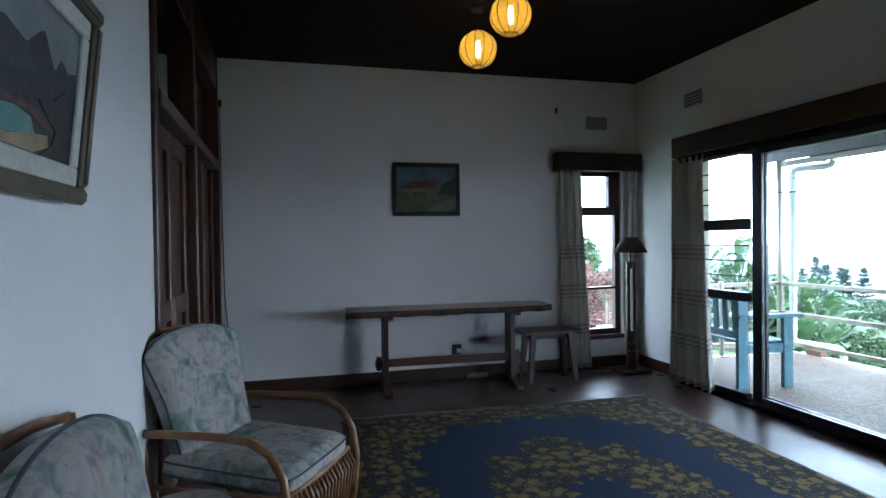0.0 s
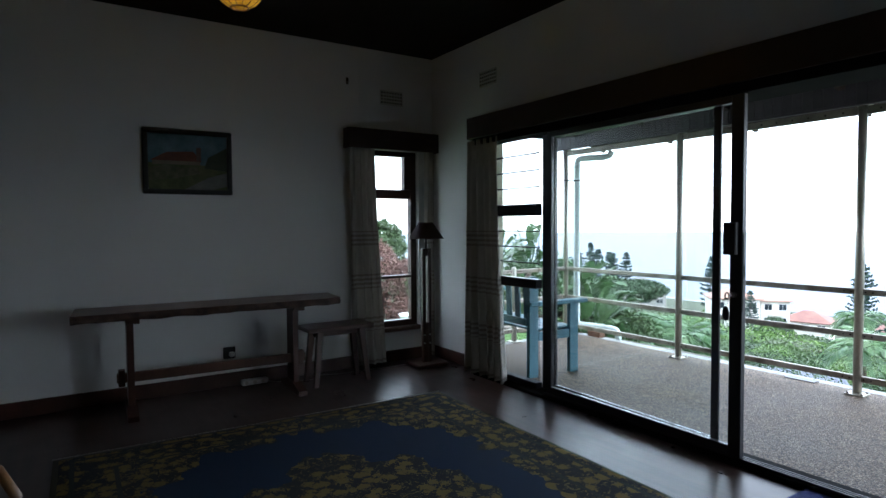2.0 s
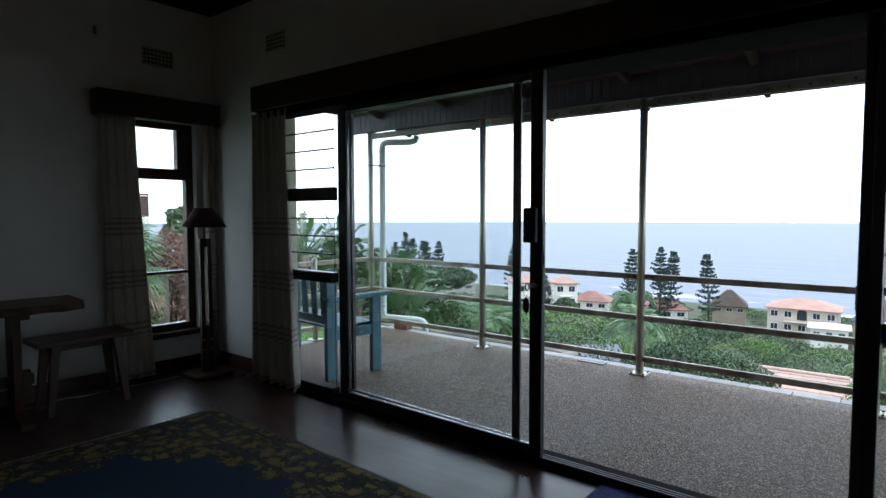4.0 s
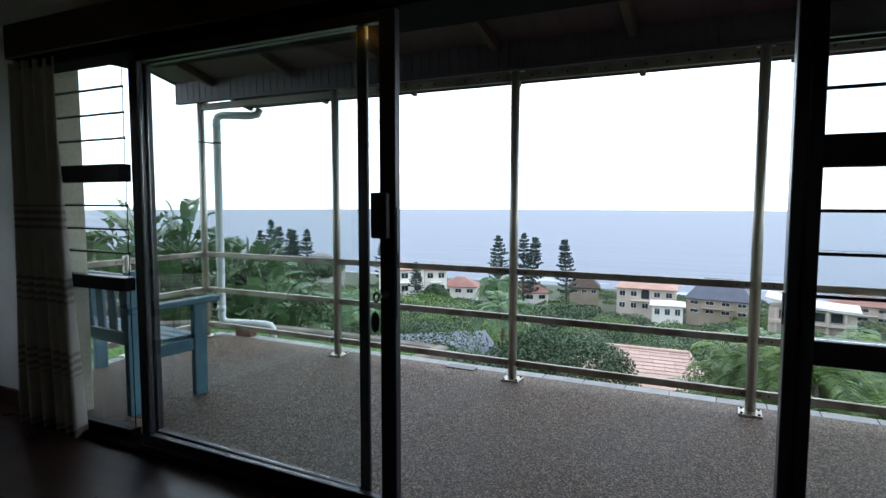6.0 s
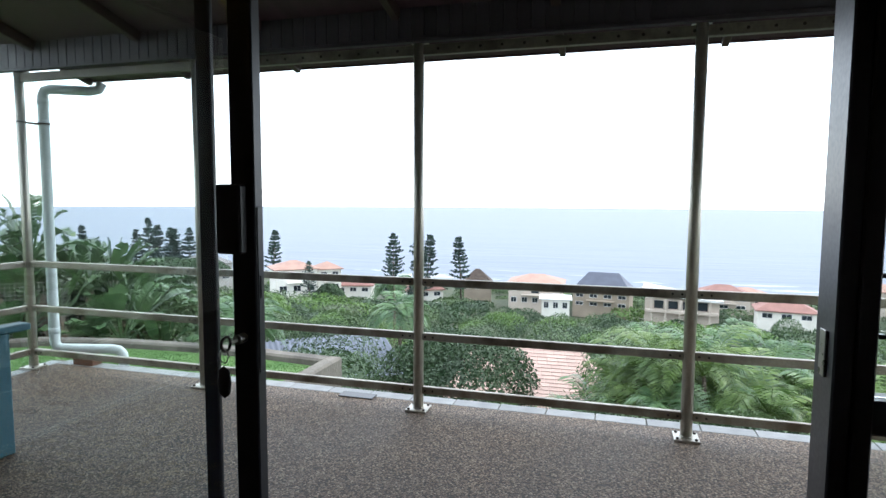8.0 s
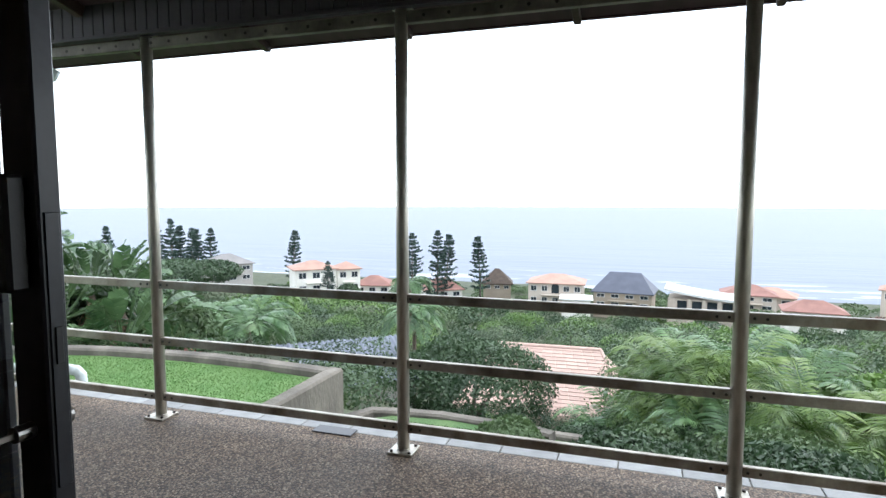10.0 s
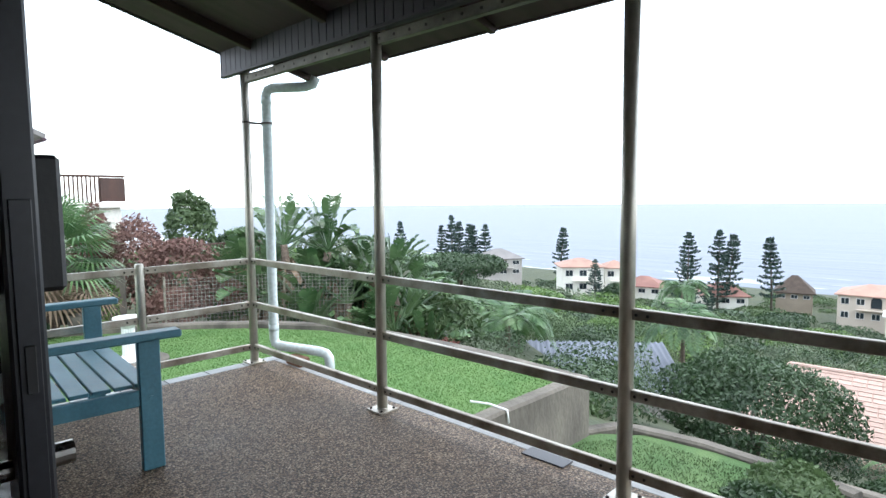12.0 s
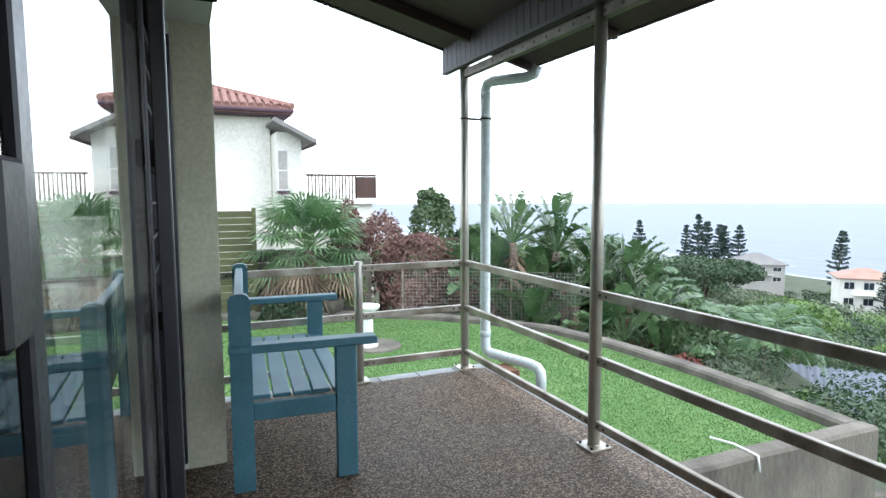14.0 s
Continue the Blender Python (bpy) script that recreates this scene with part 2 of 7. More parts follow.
def rug_mat():
    """Navy field, gold floral border and scalloped corners, gold medallion."""
    m, n, l, b = nodes_of("ornate wool rug")
    tc, sep = n.new("ShaderNodeTexCoord"), n.new("ShaderNodeSeparateXYZ")
    l.new(tc.outputs["Object"], sep.inputs[0])
    A = lambda op, a, c=None, d=None: math_node(n, l, op, a, c, d)
    ax, ay = A("ABSOLUTE", sep.outputs[0]), A("ABSOLUTE", sep.outputs[1])
    dx, dy = A("SUBTRACT", RUG_W / 2, ax), A("SUBTRACT", RUG_L / 2, ay)
    d = A("MINIMUM", dx, dy)
    comb = n.new("ShaderNodeCombineXYZ")
    l.new(ax, comb.inputs[0]), l.new(ay, comb.inputs[1])
    wob, flo, tiny = n.new("ShaderNodeTexNoise"), n.new("ShaderNodeTexVoronoi"), n.new("ShaderNodeTexNoise")
    for t, s in ((wob, 5.0), (flo, 13.0), (tiny, 26.0)):
        l.new(comb.outputs[0], t.inputs["Vector"])
        t.inputs["Scale"].default_value = s
    wob.inputs["Detail"].default_value = 3
    tiny.inputs["Detail"].default_value, tiny.inputs["Distortion"].default_value = 2, 1.6
    w = A("MULTIPLY_ADD", wob.outputs[0], 0.5, -0.25)
    ripple = A("MULTIPLY", A("SINE", A("MULTIPLY", A("SUBTRACT", ax, ay), 21.0)), 0.035)
    edge = A("ADD", A("ADD", d, w), ripple)
    border = A("LESS_THAN", edge, 0.40)
    corner = A("LESS_THAN", A("ADD", A("ADD", A("MULTIPLY", dx, 1.0), A("MULTIPLY", dy, 0.8)), A("MULTIPLY", w, 1.4)), 1.12)
    ang = A("ARCTAN2", ay, ax)
    rad = A("POWER", A("ADD", A("POWER", A("DIVIDE", ax, 0.62), 2.0), A("POWER", A("DIVIDE", ay, 1.02), 2.0)), 0.5)
    lobes = A("ADD", A("MULTIPLY", A("SINE", A("MULTIPLY", ang, 16.0)), 0.07), A("MULTIPLY", w, 0.9))
    medal = A("LESS_THAN", A("ADD", rad, lobes), 1.0)
    core = A("LESS_THAN", A("ADD", rad, A("MULTIPLY", lobes, 0.6)), 0.34)
    gold_zone = A("SUBTRACT", A("MAXIMUM", A("MAXIMUM", border, corner), medal), A("MULTIPLY", core, 1.0))
    motif = A("GREATER_THAN", A("ADD", A("MULTIPLY", flo.outputs["Distance"], 0.9), A("MULTIPLY", tiny.outputs[0], 1.1)), 0.93)
    pin = A("GREATER_THAN", tiny.outputs[0], 0.62)
    line1 = A("LESS_THAN", A("ABSOLUTE", A("SUBTRACT", d, 0.095)), 0.012)
    line2 = A("LESS_THAN", A("ABSOLUTE", A("SUBTRACT", d, 0.305)), 0.012)
    lines = A("MAXIMUM", line1, line2)

    def blend(f, c1, c2):
        x = n.new("ShaderNodeMix")
        x.data_type = "RGBA"
        l.new(f, x.inputs[0])
        for s, v in ((6, c1), (7, c2)):
            if isinstance(v, tuple):
                x.inputs[s].default_value = (*v, 1)
            else:
                l.new(v, x.inputs[s])
        return x.outputs[2]

    gold = blend(motif, (0.21, 0.148, 0.04), (0.022, 0.024, 0.026))
    gold = blend(pin, gold, (0.19, 0.15, 0.06))
    navy = blend(tiny.outputs[0], (0.003, 0.019, 0.055), (0.005, 0.028, 0.075))
    col = blend(gold_zone, navy, gold)
    col = blend(lines, col, (0.035, 0.04, 0.035))
    col = blend(A("LESS_THAN", d, 0.03), col, (0.07, 0.075, 0.05))
    l.new(col, b.inputs["Base Color"])
    b.inputs["Roughness"].default_value = 0.95
    pile, bp = n.new("ShaderNodeTexNoise"), n.new("ShaderNodeBump")
    l.new(tc.outputs["Object"], pile.inputs["Vector"])
    pile.inputs["Scale"].default_value = 220
    bp.inputs["Strength"].default_value, bp.inputs["Distance"].default_value = 0.5, 0.004
    l.new(A("ADD", pile.outputs[0], A("MULTIPLY", motif, 0.6)), bp.inputs["Height"])
    l.new(bp.outputs[0], b.inputs["Normal"])
    return m


def curtain_mat():
    """Beige linen weave with groups of grey-brown woven bands."""
    m, n, l, b = nodes_of("striped linen curtain")
    tc, sep, nz = n.new("ShaderNodeTexCoord"), n.new("ShaderNodeSeparateXYZ"), n.new("ShaderNodeTexNoise")
    l.new(tc.outputs["Object"], sep.inputs[0])
    A = lambda op, a, c=None, d=None: math_node(n, l, op, a, c, d)
    z = sep.outputs[2]
    group = A("LESS_THAN", A("FRACT", A("MULTIPLY_ADD", z, 2.45, 0.15)), 0.34)
    thin = A("LESS_THAN", A("FRACT", A("MULTIPLY", z, 24.0)), 0.5)
    band = A("MULTIPLY", A("MULTIPLY", group, thin), A("LESS_THAN", z, 1.45))
    l.new(tc.outputs["Object"], nz.inputs["Vector"])
    nz.inputs["Scale"].default_value = 160
    x = n.new("ShaderNodeMix")
    x.data_type = "RGBA"
    l.new(A("MULTIPLY", band, A("MULTIPLY_ADD", nz.outputs[0], 0.7, 0.4)), x.inputs[0])
    x.inputs[6].default_value, x.inputs[7].default_value = (0.52, 0.49, 0.44, 1), (0.27, 0.23, 0.20, 1)
    l.new(x.outputs[2], b.inputs["Base Color"])
    b.inputs["Roughness"].default_value = 0.9
    bp = n.new("ShaderNodeBump")
    bp.inputs["Strength"].default_value, bp.inputs["Distance"].default_value = 0.3, 0.002
    l.new(nz.outputs[0], bp.inputs["Height"])
    l.new(bp.outputs[0], b.inputs["Normal"])
    tr, mx = n.new("ShaderNodeBsdfTranslucent"), n.new("ShaderNodeMixShader")
    l.new(x.outputs[2], tr.inputs[0])
    mx.inputs[0].default_value = 0.18
    l.new(b.outputs[0], mx.inputs[1]), l.new(tr.outputs[0], mx.inputs[2])
    l.new(mx.outputs[0], n["Material Output"].inputs[0])
    return m


def floral_mat():
    """Faded cotton print: soft greens, pinks and blue-greys on off-white."""
    m, n, l, b = nodes_of("faded floral cotton")
    tc = n.new("ShaderNodeTexCoord")
    a, c = n.new("ShaderNodeTexNoise"), n.new("ShaderNodeTexNoise")
    for t, s, dd in ((a, 7.5, 1.5), (c, 11.0, 2.0)):
        l.new(tc.outputs["Object"], t.inputs["Vector"])
        t.inputs["Scale"].default_value, t.inputs["Detail"].default_value, t.inputs["Distortion"].default_value = s, 3, dd
    ramp = n.new("ShaderNodeValToRGB")
    e = ramp.color_ramp.elements
    e[0].color, e[1].color = (0.12, 0.18, 0.155, 1), (0.31, 0.19, 0.18, 1)
    e[0].position, e[1].position = 0.3, 0.74
    for p, k in ((0.42, (0.24, 0.275, 0.245, 1)), (0.5, (0.35, 0.34, 0.315, 1)), (0.6, (0.32, 0.305, 0.30, 1))):
        e.new(p).color = k
    l.new(a.outputs[0], ramp.inputs[0])
    r2 = n.new("ShaderNodeValToRGB")
    r2.color_ramp.elements[0].color, r2.color_ramp.elements[1].color = (0.62, 0.70, 0.80, 1), (1.05, 1.02, 0.98, 1)
    r2.color_ramp.elements[0].position, r2.color_ramp.elements[1].position = 0.36, 0.52
    l.new(c.outputs[0], r2.inputs[0])
    mix = n.new("ShaderNodeMix")
    mix.data_type, mix.blend_type = "RGBA", "MULTIPLY"
    mix.inputs[0].default_value = 1.0
    l.new(ramp.outputs[0], mix.inputs[6]), l.new(r2.outputs[0], mix.inputs[7])
    l.new(mix.outputs[2], b.inputs["Base Color"])
    b.inputs["Roughness"].default_value = 0.9
    w, bp = n.new("ShaderNodeTexNoise"), n.new("ShaderNodeBump")
    l.new(tc.outputs["Object"], w.inputs["Vector"])
    w.inputs["Scale"].default_value = 14
    bp.inputs["Strength"].default_value, bp.inputs["Distance"].default_value = 0.5, 0.012
    l.new(w.outputs[0], bp.inputs["Height"])
    l.new(bp.outputs[0], b.inputs["Normal"])
    return m


def paper_lamp_mat():
    """Yellow gauze of a lantern: it lets the bulb's light through."""
    m, n, l, b = nodes_of("yellow lantern gauze")
    tc, nz, ramp = n.new("ShaderNodeTexCoord"), n.new("ShaderNodeTexNoise"), n.new("ShaderNodeValToRGB")
    l.new(tc.outputs["Object"], nz.inputs["Vector"])
    nz.inputs["Scale"].default_value, nz.inputs["Detail"].default_value = 60, 4
    ramp.color_ramp.elements[0].color, ramp.color_ramp.elements[1].color = (0.30, 0.19, 0.025, 1), (0.62, 0.44, 0.085, 1)
    l.new(nz.outputs[0], ramp.inputs[0])
    tr, df, mx = n.new("ShaderNodeBsdfTranslucent"), n.new("ShaderNodeBsdfDiffuse"), n.new("ShaderNodeMixShader")
    l.new(ramp.outputs[0], tr.inputs[0]), l.new(ramp.outputs[0], df.inputs[0])
    mx.inputs[0].default_value = 0.3
    l.new(tr.outputs[0], mx.inputs[1]), l.new(df.outputs[0], mx.inputs[2])
    tp, m2 = n.new("ShaderNodeBsdfTransparent"), n.new("ShaderNodeMixShader")
    tp.inputs[0].default_value = (1.0, 0.85, 0.5, 1)
    m2.inputs[0].default_value = 0.28
    l.new(mx.outputs[0], m2.inputs[1]), l.new(tp.outputs[0], m2.inputs[2])
    l.new(m2.outputs[0], n["Material Output"].inputs[0])
    return m


def bulb_mat():
    m, n, l, b = nodes_of("glowing bulb")
    b.inputs["Emission Color"].default_value, b.inputs["Emission Strength"].default_value = (1.0, 0.74, 0.36, 1), 10.0
    return m


M_FLOOR, M_DECK, M_RUG, M_CURTAIN, M_FLORAL, M_LANTERN, M_BULB = floor_mat(), deck_mat(), rug_mat(), curtain_mat(), floral_mat(), paper_lamp_mat(), bulb_mat()


# ---- mesh helpers ----
class Geo:
    """Collects vertices and faces of one mesh."""

    def __init__(self):
        self.v, self.f = [], []

    def add(self, verts, faces, m=None):
        o = len(self.v)
        self.v += [tuple(m @ Vector(p)) for p in verts] if m is not None else [tuple(p) for p in verts]
        self.f += [tuple(i + o for i in f) for f in faces]
        return self

    def box(self, x0, x1, y0, y1, z0, z1, b=0.003, m=None):
        """A box with bevelled edges."""
        lo, hi = (x0, y0, z0), (x1, y1, z1)
        b = min(b, (x1 - x0) / 2.5, (y1 - y0) / 2.5, (z1 - z0) / 2.5)
        vs, ix = [], {}
        for s in [(i, j, k) for i in (0, 1) for j in (0, 1) for k in (0, 1)]:
            for a in range(3):
                ix[s, a] = len(vs)
                vs.append(tuple((hi[c] if s[c] else lo[c]) + (0 if c == a else (-b if s[c] else b)) for c in range(3)))
        fs = []
        for a in range(3):
            p, q = (a + 1) % 3, (a + 2) % 3
            for side in (0, 1):
                quad = []
                for u, w in ((0, 0), (1, 0), (1, 1), (0, 1)):
                    s = [0, 0, 0]
                    s[a], s[p], s[q] = side, u, w
                    quad.append(ix[tuple(s), a])
                fs.append(quad if side else quad[::-1])
            for u in (0, 1):
                for w in (0, 1):
                    s0, s1 = [0, 0, 0], [0, 0, 0]
                    s0[a], s0[p], s0[q] = 0, u, w
                    s1[a], s1[p], s1[q] = 1, u, w
                    quad = [ix[tuple(s0), p], ix[tuple(s1), p], ix[tuple(s1), q], ix[tuple(s0), q]]
                    fs.append(quad if u != w else quad[::-1])
        for s in [(i, j, k) for i in (0, 1) for j in (0, 1) for k in (0, 1)]:
            tri = [ix[s, 0], ix[s, 1], ix[s, 2]]
            fs.append(tri if sum(s) % 2 else tri[::-1])
        return self.add(vs, fs, m)

    def tube(self, pts, r, n=10, caps=True, m=None):
        """A round tube along points; r: one radius, or one a point."""
        pts = [Vector(p) for p in pts]
        rs = r if isinstance(r, (list, tuple)) else [r] * len(pts)
        vs, fs = [], []
        side = None
        for i, p in enumerate(pts):
            d = (pts[min(i + 1, len(pts) - 1)] - pts[max(i - 1, 0)]).normalized()
            if side is None:
                side = d.orthogonal().normalized()
            side = (side - d * side.dot(d)).normalized()
            up = d.cross(side)
            for k in range(n):
                a = 2 * math.pi * k / n
                vs.append(p + (side * math.cos(a) + up * math.sin(a)) * rs[i])
        for i in range(len(pts) - 1):
            for k in range(n):
                k2 = (k + 1) % n
                fs.append((i * n + k, i * n + k2, (i + 1) * n + k2, (i + 1) * n + k))
        if caps:
            fs += [tuple(range(n))[::-1], tuple(range((len(pts) - 1) * n, len(pts) * n))]
        return self.add(vs, fs, m)

    def lathe(self, prof, n=20, at=(0, 0, 0), caps=True, m=None):
        vs, fs = [], []
        for r, z in prof:
            for k in range(n):
                a = 2 * math.pi * k / n
                vs.append((at[0] + r * math.cos(a), at[1] + r * math.sin(a), at[2] + z))
        for i in range(len(prof) - 1):
            for k in range(n):
                k2 = (k + 1) % n
                fs.append((i * n + k, i * n + k2, (i + 1) * n + k2, (i + 1) * n + k))
        if caps:
            fs += [tuple(range(n))[::-1], tuple(range((len(prof) - 1) * n, len(prof) * n))]
        return self.add(vs, fs, m)

    def sheet(self, nu, nv, fn, m=None):
        vs = [fn(i / nu, j / nv) for j in range(nv + 1) for i in range(nu + 1)]
        fs = [(j * (nu + 1) + i, j * (nu + 1) + i + 1, (j + 1) * (nu + 1) + i + 1, (j + 1) * (nu + 1) + i) for j in range(nv) for i in range(nu)]
        return self.add(vs, fs, m)

    def prism(self, outline, z0, z1, m=None):
        """An upright prism over a plan outline."""
        k = len(outline)
        vs = [(x, y, z0) for x, y in outline] + [(x, y, z1) for x, y in outline]
        fs = [tuple(range(k))[::-1], tuple(range(k, 2 * k))] + [(i, (i + 1) % k, (i + 1) % k + k, i + k) for i in range(k)]
        return self.add(vs, fs, m)


def mesh_of(name, g, material, smooth=False, fix=False):
    me = bpy.data.meshes.new(name)
    me.from_pydata(g.v, [], g.f)
    if fix:
        bm = bmesh.new()
        bm.from_mesh(me)
        bmesh.ops.recalc_face_normals(bm, faces=bm.faces)
        bm.to_mesh(me)
        bm.free()
    me.materials.append(material)
    if smooth:
        me.shade_smooth()
    me.update()
    return me


def part(name, g, material, parent=None, label="", smooth=False, fix=False):
    """One mesh object, under a thing or a part."""
    ob = new(name, mesh_of(name, g, material, smooth, fix))
    ob.parent = parent
    return tagged(ob, label)


def thing(name, label, category, group="", at=None):
    """An Empty that carries the parts of one thing."""
    ob = new(name)
    ob.empty_display_size = 0.1
    if at is not None:
        ob.matrix_world = at
    return tagged(ob, label, category, group)


def setting(name, g, material, label="", smooth=False, fix=False):
    return tagged(part(name, g, material, None, label, smooth, fix), label, name.split("_")[0], "", "structure")


def box(*a, **k):
    return Geo().box(*a, **k)


# ---- large structure: the room ----
WX, EX, EO, NY, SY, CZ = -0.52, 3.75, 3.985, 5.50, -2.6, 3.04
HEAD = 2.13
DY0, DY1 = 0.10, 4.64        # the wide door opening in the east wall
NX0, NX1, NZ0, NZ1 = 2.93, 3.58, 0.33, 2.09  # the north window

setting("floor", box(WX - 0.2, 3.79, SY - 0.2, NY + 0.2, -0.2, 0.0, 0.001), M_FLOOR, "dark polished wooden floor with soft reflections")
setting("ceiling", box(WX - 0.2, EX, SY - 0.2, NY, CZ, CZ + 0.12, 0.001), M_CEIL, "nearly black stained timber ceiling")
g = Geo().box(WX - 0.2, NX0, NY, NY + 0.2, -0.2, CZ + 0.4, 0.001).box(NX1, EX, NY, NY + 0.2, -0.2, CZ + 0.4, 0.001)
g.box(NX0, NX1, NY, NY + 0.2, -0.2, NZ0, 0.001).box(NX0, NX1, NY, NY + 0.2, NZ1, CZ + 0.4, 0.001)
setting("wall_north", g, M_PLASTER, "off-white plastered wall with a narrow window")
g = Geo().box(EX, EO - 0.01, DY1, NY + 0.19, -0.2, CZ + 0.4, 0.001).box(EX, EO - 0.01, SY, DY0, -0.2, CZ + 0.4, 0.001)
g.box(EX, EO - 0.01, DY0, DY1, HEAD, CZ + 0.4, 0.001)
setting("wall_east", g, M_PLASTER, "off-white plastered wall with a wide glazed opening")
g = Geo().box(EO - 0.01, EO, DY1, NY + 0.2, -0.2, CZ + 0.4, 0.001).box(EO - 0.01, EO, SY, DY0, -0.2, CZ + 0.4, 0.001)
g.box(EO - 0.01, EO, DY0, DY1, HEAD, CZ + 0.4, 0.001).box(3.808, EO - 0.01, DY1 - 0.006, DY1, -0.02, HEAD, 0.001)
setting("trim", g, M_OUTWALL, "cream outside plaster, cracked at its foot")
setting("wall_west", box(WX - 0.2, WX, SY, 2.78, -0.2, CZ + 0.1, 0.004), M_PLASTER, "off-white plastered wall beside the timber screen")
setting("wall_south", box(WX - 0.2, EO, SY - 0.2, SY, -0.2, CZ + 0.1, 0.001), M_PLASTER, "off-white plastered wall behind")
setting("roof", box(WX - 0.4, EX - 0.05, SY - 0.2, NY + 0.4, CZ + 0.4, CZ + 0.5, 0.001), M_SOFFIT, "dark house roof")

g = Geo().box(WX, NX0 + 0.8, NY - 0.018, NY, 0.0, 0.115, 0.004).box(EX - 0.018, EX, DY1, NY - 0.018, 0.0, 0.115, 0.004).box(EX - 0.018, EX, SY, DY0, 0.0, 0.115, 0.004)
g.box(WX, WX + 0.018, SY, 2.78, 0.0, 0.115, 0.004)
setting("baseboard", g, M_DARKWOOD, "dark brown wooden skirting board")


def timber_screen():
    """The timber door and side panel that fill the west wall's northern end."""
    t = tagged(thing("door_1", "dark reddish timber door screen with glazed transoms", "door"), kind="structure")
    for y in (2.781, 4.02, 5.42):
        part("door_post", box(WX - 0.12, WX + 0.02, y, y + 0.08, 0, CZ, 0.006), M_DOORWOOD, t)
    part("transom", box(WX - 0.12, WX + 0.03, 2.861, 5.42, 2.02, 2.10, 0.006), M_DOORWOOD, t)
    part("top_rail", box(WX - 0.12, WX + 0.01, 2.861, 5.42, 2.74, CZ, 0.006), M_DARKWOOD, t)
    part("glass_pane", box(WX - 0.07, WX - 0.062, 2.861, 4.02, 2.10, 2.74, 0.001), M_GLASS, t)
    part("glass_pane", box(WX - 0.07, WX - 0.062, 4.10, 5.42, 2.10, 2.74, 0.001), M_GLASS, t)
    leaf = part("door_leaf", box(WX - 0.10, WX - 0.06, 2.865, 4.01, 0.01, 2.01, 0.004), M_DOORWOOD, t)
    for y0, y1, z0, z1 in ((2.87, 3.0, 0.02, 2.0), (3.38, 3.5, 0.02, 2.0), (3.88, 4.0, 0.02, 2.0), (3.0, 3.38, 1.88, 2.0), (3.0, 3.38, 0.02, 0.2), (3.5, 3.88, 1.88, 2.0), (3.5, 3.88, 0.02, 0.2), (3.0, 3.38, 0.95, 1.07), (3.5, 3.88, 0.95, 1.07)):
        part("stile", box(WX - 0.06, WX - 0.035, y0 + 0.002, y1 - 0.002, z0 + 0.002, z1 - 0.002, 0.005), M_DOORWOOD, leaf)
    part("side_panel", box(WX - 0.10, WX - 0.06, 4.10, 5.42, 0.0, 2.02, 0.004), M_DARKWOOD, t)
    for y in (4.12, 4.7, 5.3):
        part("stile", box(WX - 0.06, WX - 0.03, y, y + 0.11, 0.01, 2.01, 0.005), M_DOORWOOD, t)
    # made-up dark box that keeps the sky out of the transom glass
    setting("wall_passage", box(WX - 0.5, WX - 0.42, 2.5, 5.7, -0.2, CZ + 0.101, 0.001), M_DARKWOOD, "added dark wall behind the transoms that blocks the sky")
    setting("wall_passage", Geo().box(WX - 0.42, WX - 0.2, 5.62, 5.70, -0.2, CZ + 0.1, 0.001).box(WX - 0.42, WX - 0.2, 2.5, 2.58, -0.2, CZ + 0.1, 0.001).box(WX - 0.42, WX - 0.2, 2.58, 5.62, CZ, CZ + 0.1, 0.001), M_DARKWOOD, "added dark ends and ceiling behind the transoms that block the sky")


timber_screen()


def pane(name, parent, x0, x1, y0, y1, z0, z1):
    ob = part(name, box(x0, x1, y0, y1, z0, z1, 0.0005), M_GLASS, parent, "clear glass")
    ob.visible_shadow = False
    return ob


def north_window():
    w = tagged(thing("window_1", "narrow window in a dark timber frame with three panes", "window"), kind="structure")
    y0, y1 = NY + 0.05, NY + 0.12
    for n_, x0, x1, z0, z1 in (("window_frame", NX0, NX0 + 0.05, NZ0, NZ1), ("window_frame", 3.515, NX1, NZ0, NZ1), ("window_frame", NX0 + 0.05, 3.515, NZ1 - 0.05, NZ1),
                               ("window_frame", NX0 + 0.05, 3.515, NZ0, 0.40), ("transom", NX0 + 0.05, 3.515, 1.62, 1.71), ("glazing_bar", NX0 + 0.05, 3.515, 0.825, 0.85)):
        part(n_, box(x0, x1, y0, y1, z0, z1, 0.004), M_DARKWOOD, w)
    part("sash", box(3.44, 3.513, y0 - 0.01, y1 - 0.01, 1.712, NZ1 - 0.052, 0.004), M_DARKWOOD, w)
    part("window_sill", box(NX0 + 0.002, NX1 - 0.002, NY - 0.03, NY + 0.05, 0.30, NZ0 + 0.012, 0.004), M_DARKWOOD, w)
    for z0, z1 in ((0.40, 0.825), (0.85, 1.62), (1.71, NZ1 - 0.05)):
        pane("pane", w, NX0 + 0.05, 3.515, y0 + 0.03, y0 + 0.035, z0, z1)


north_window()


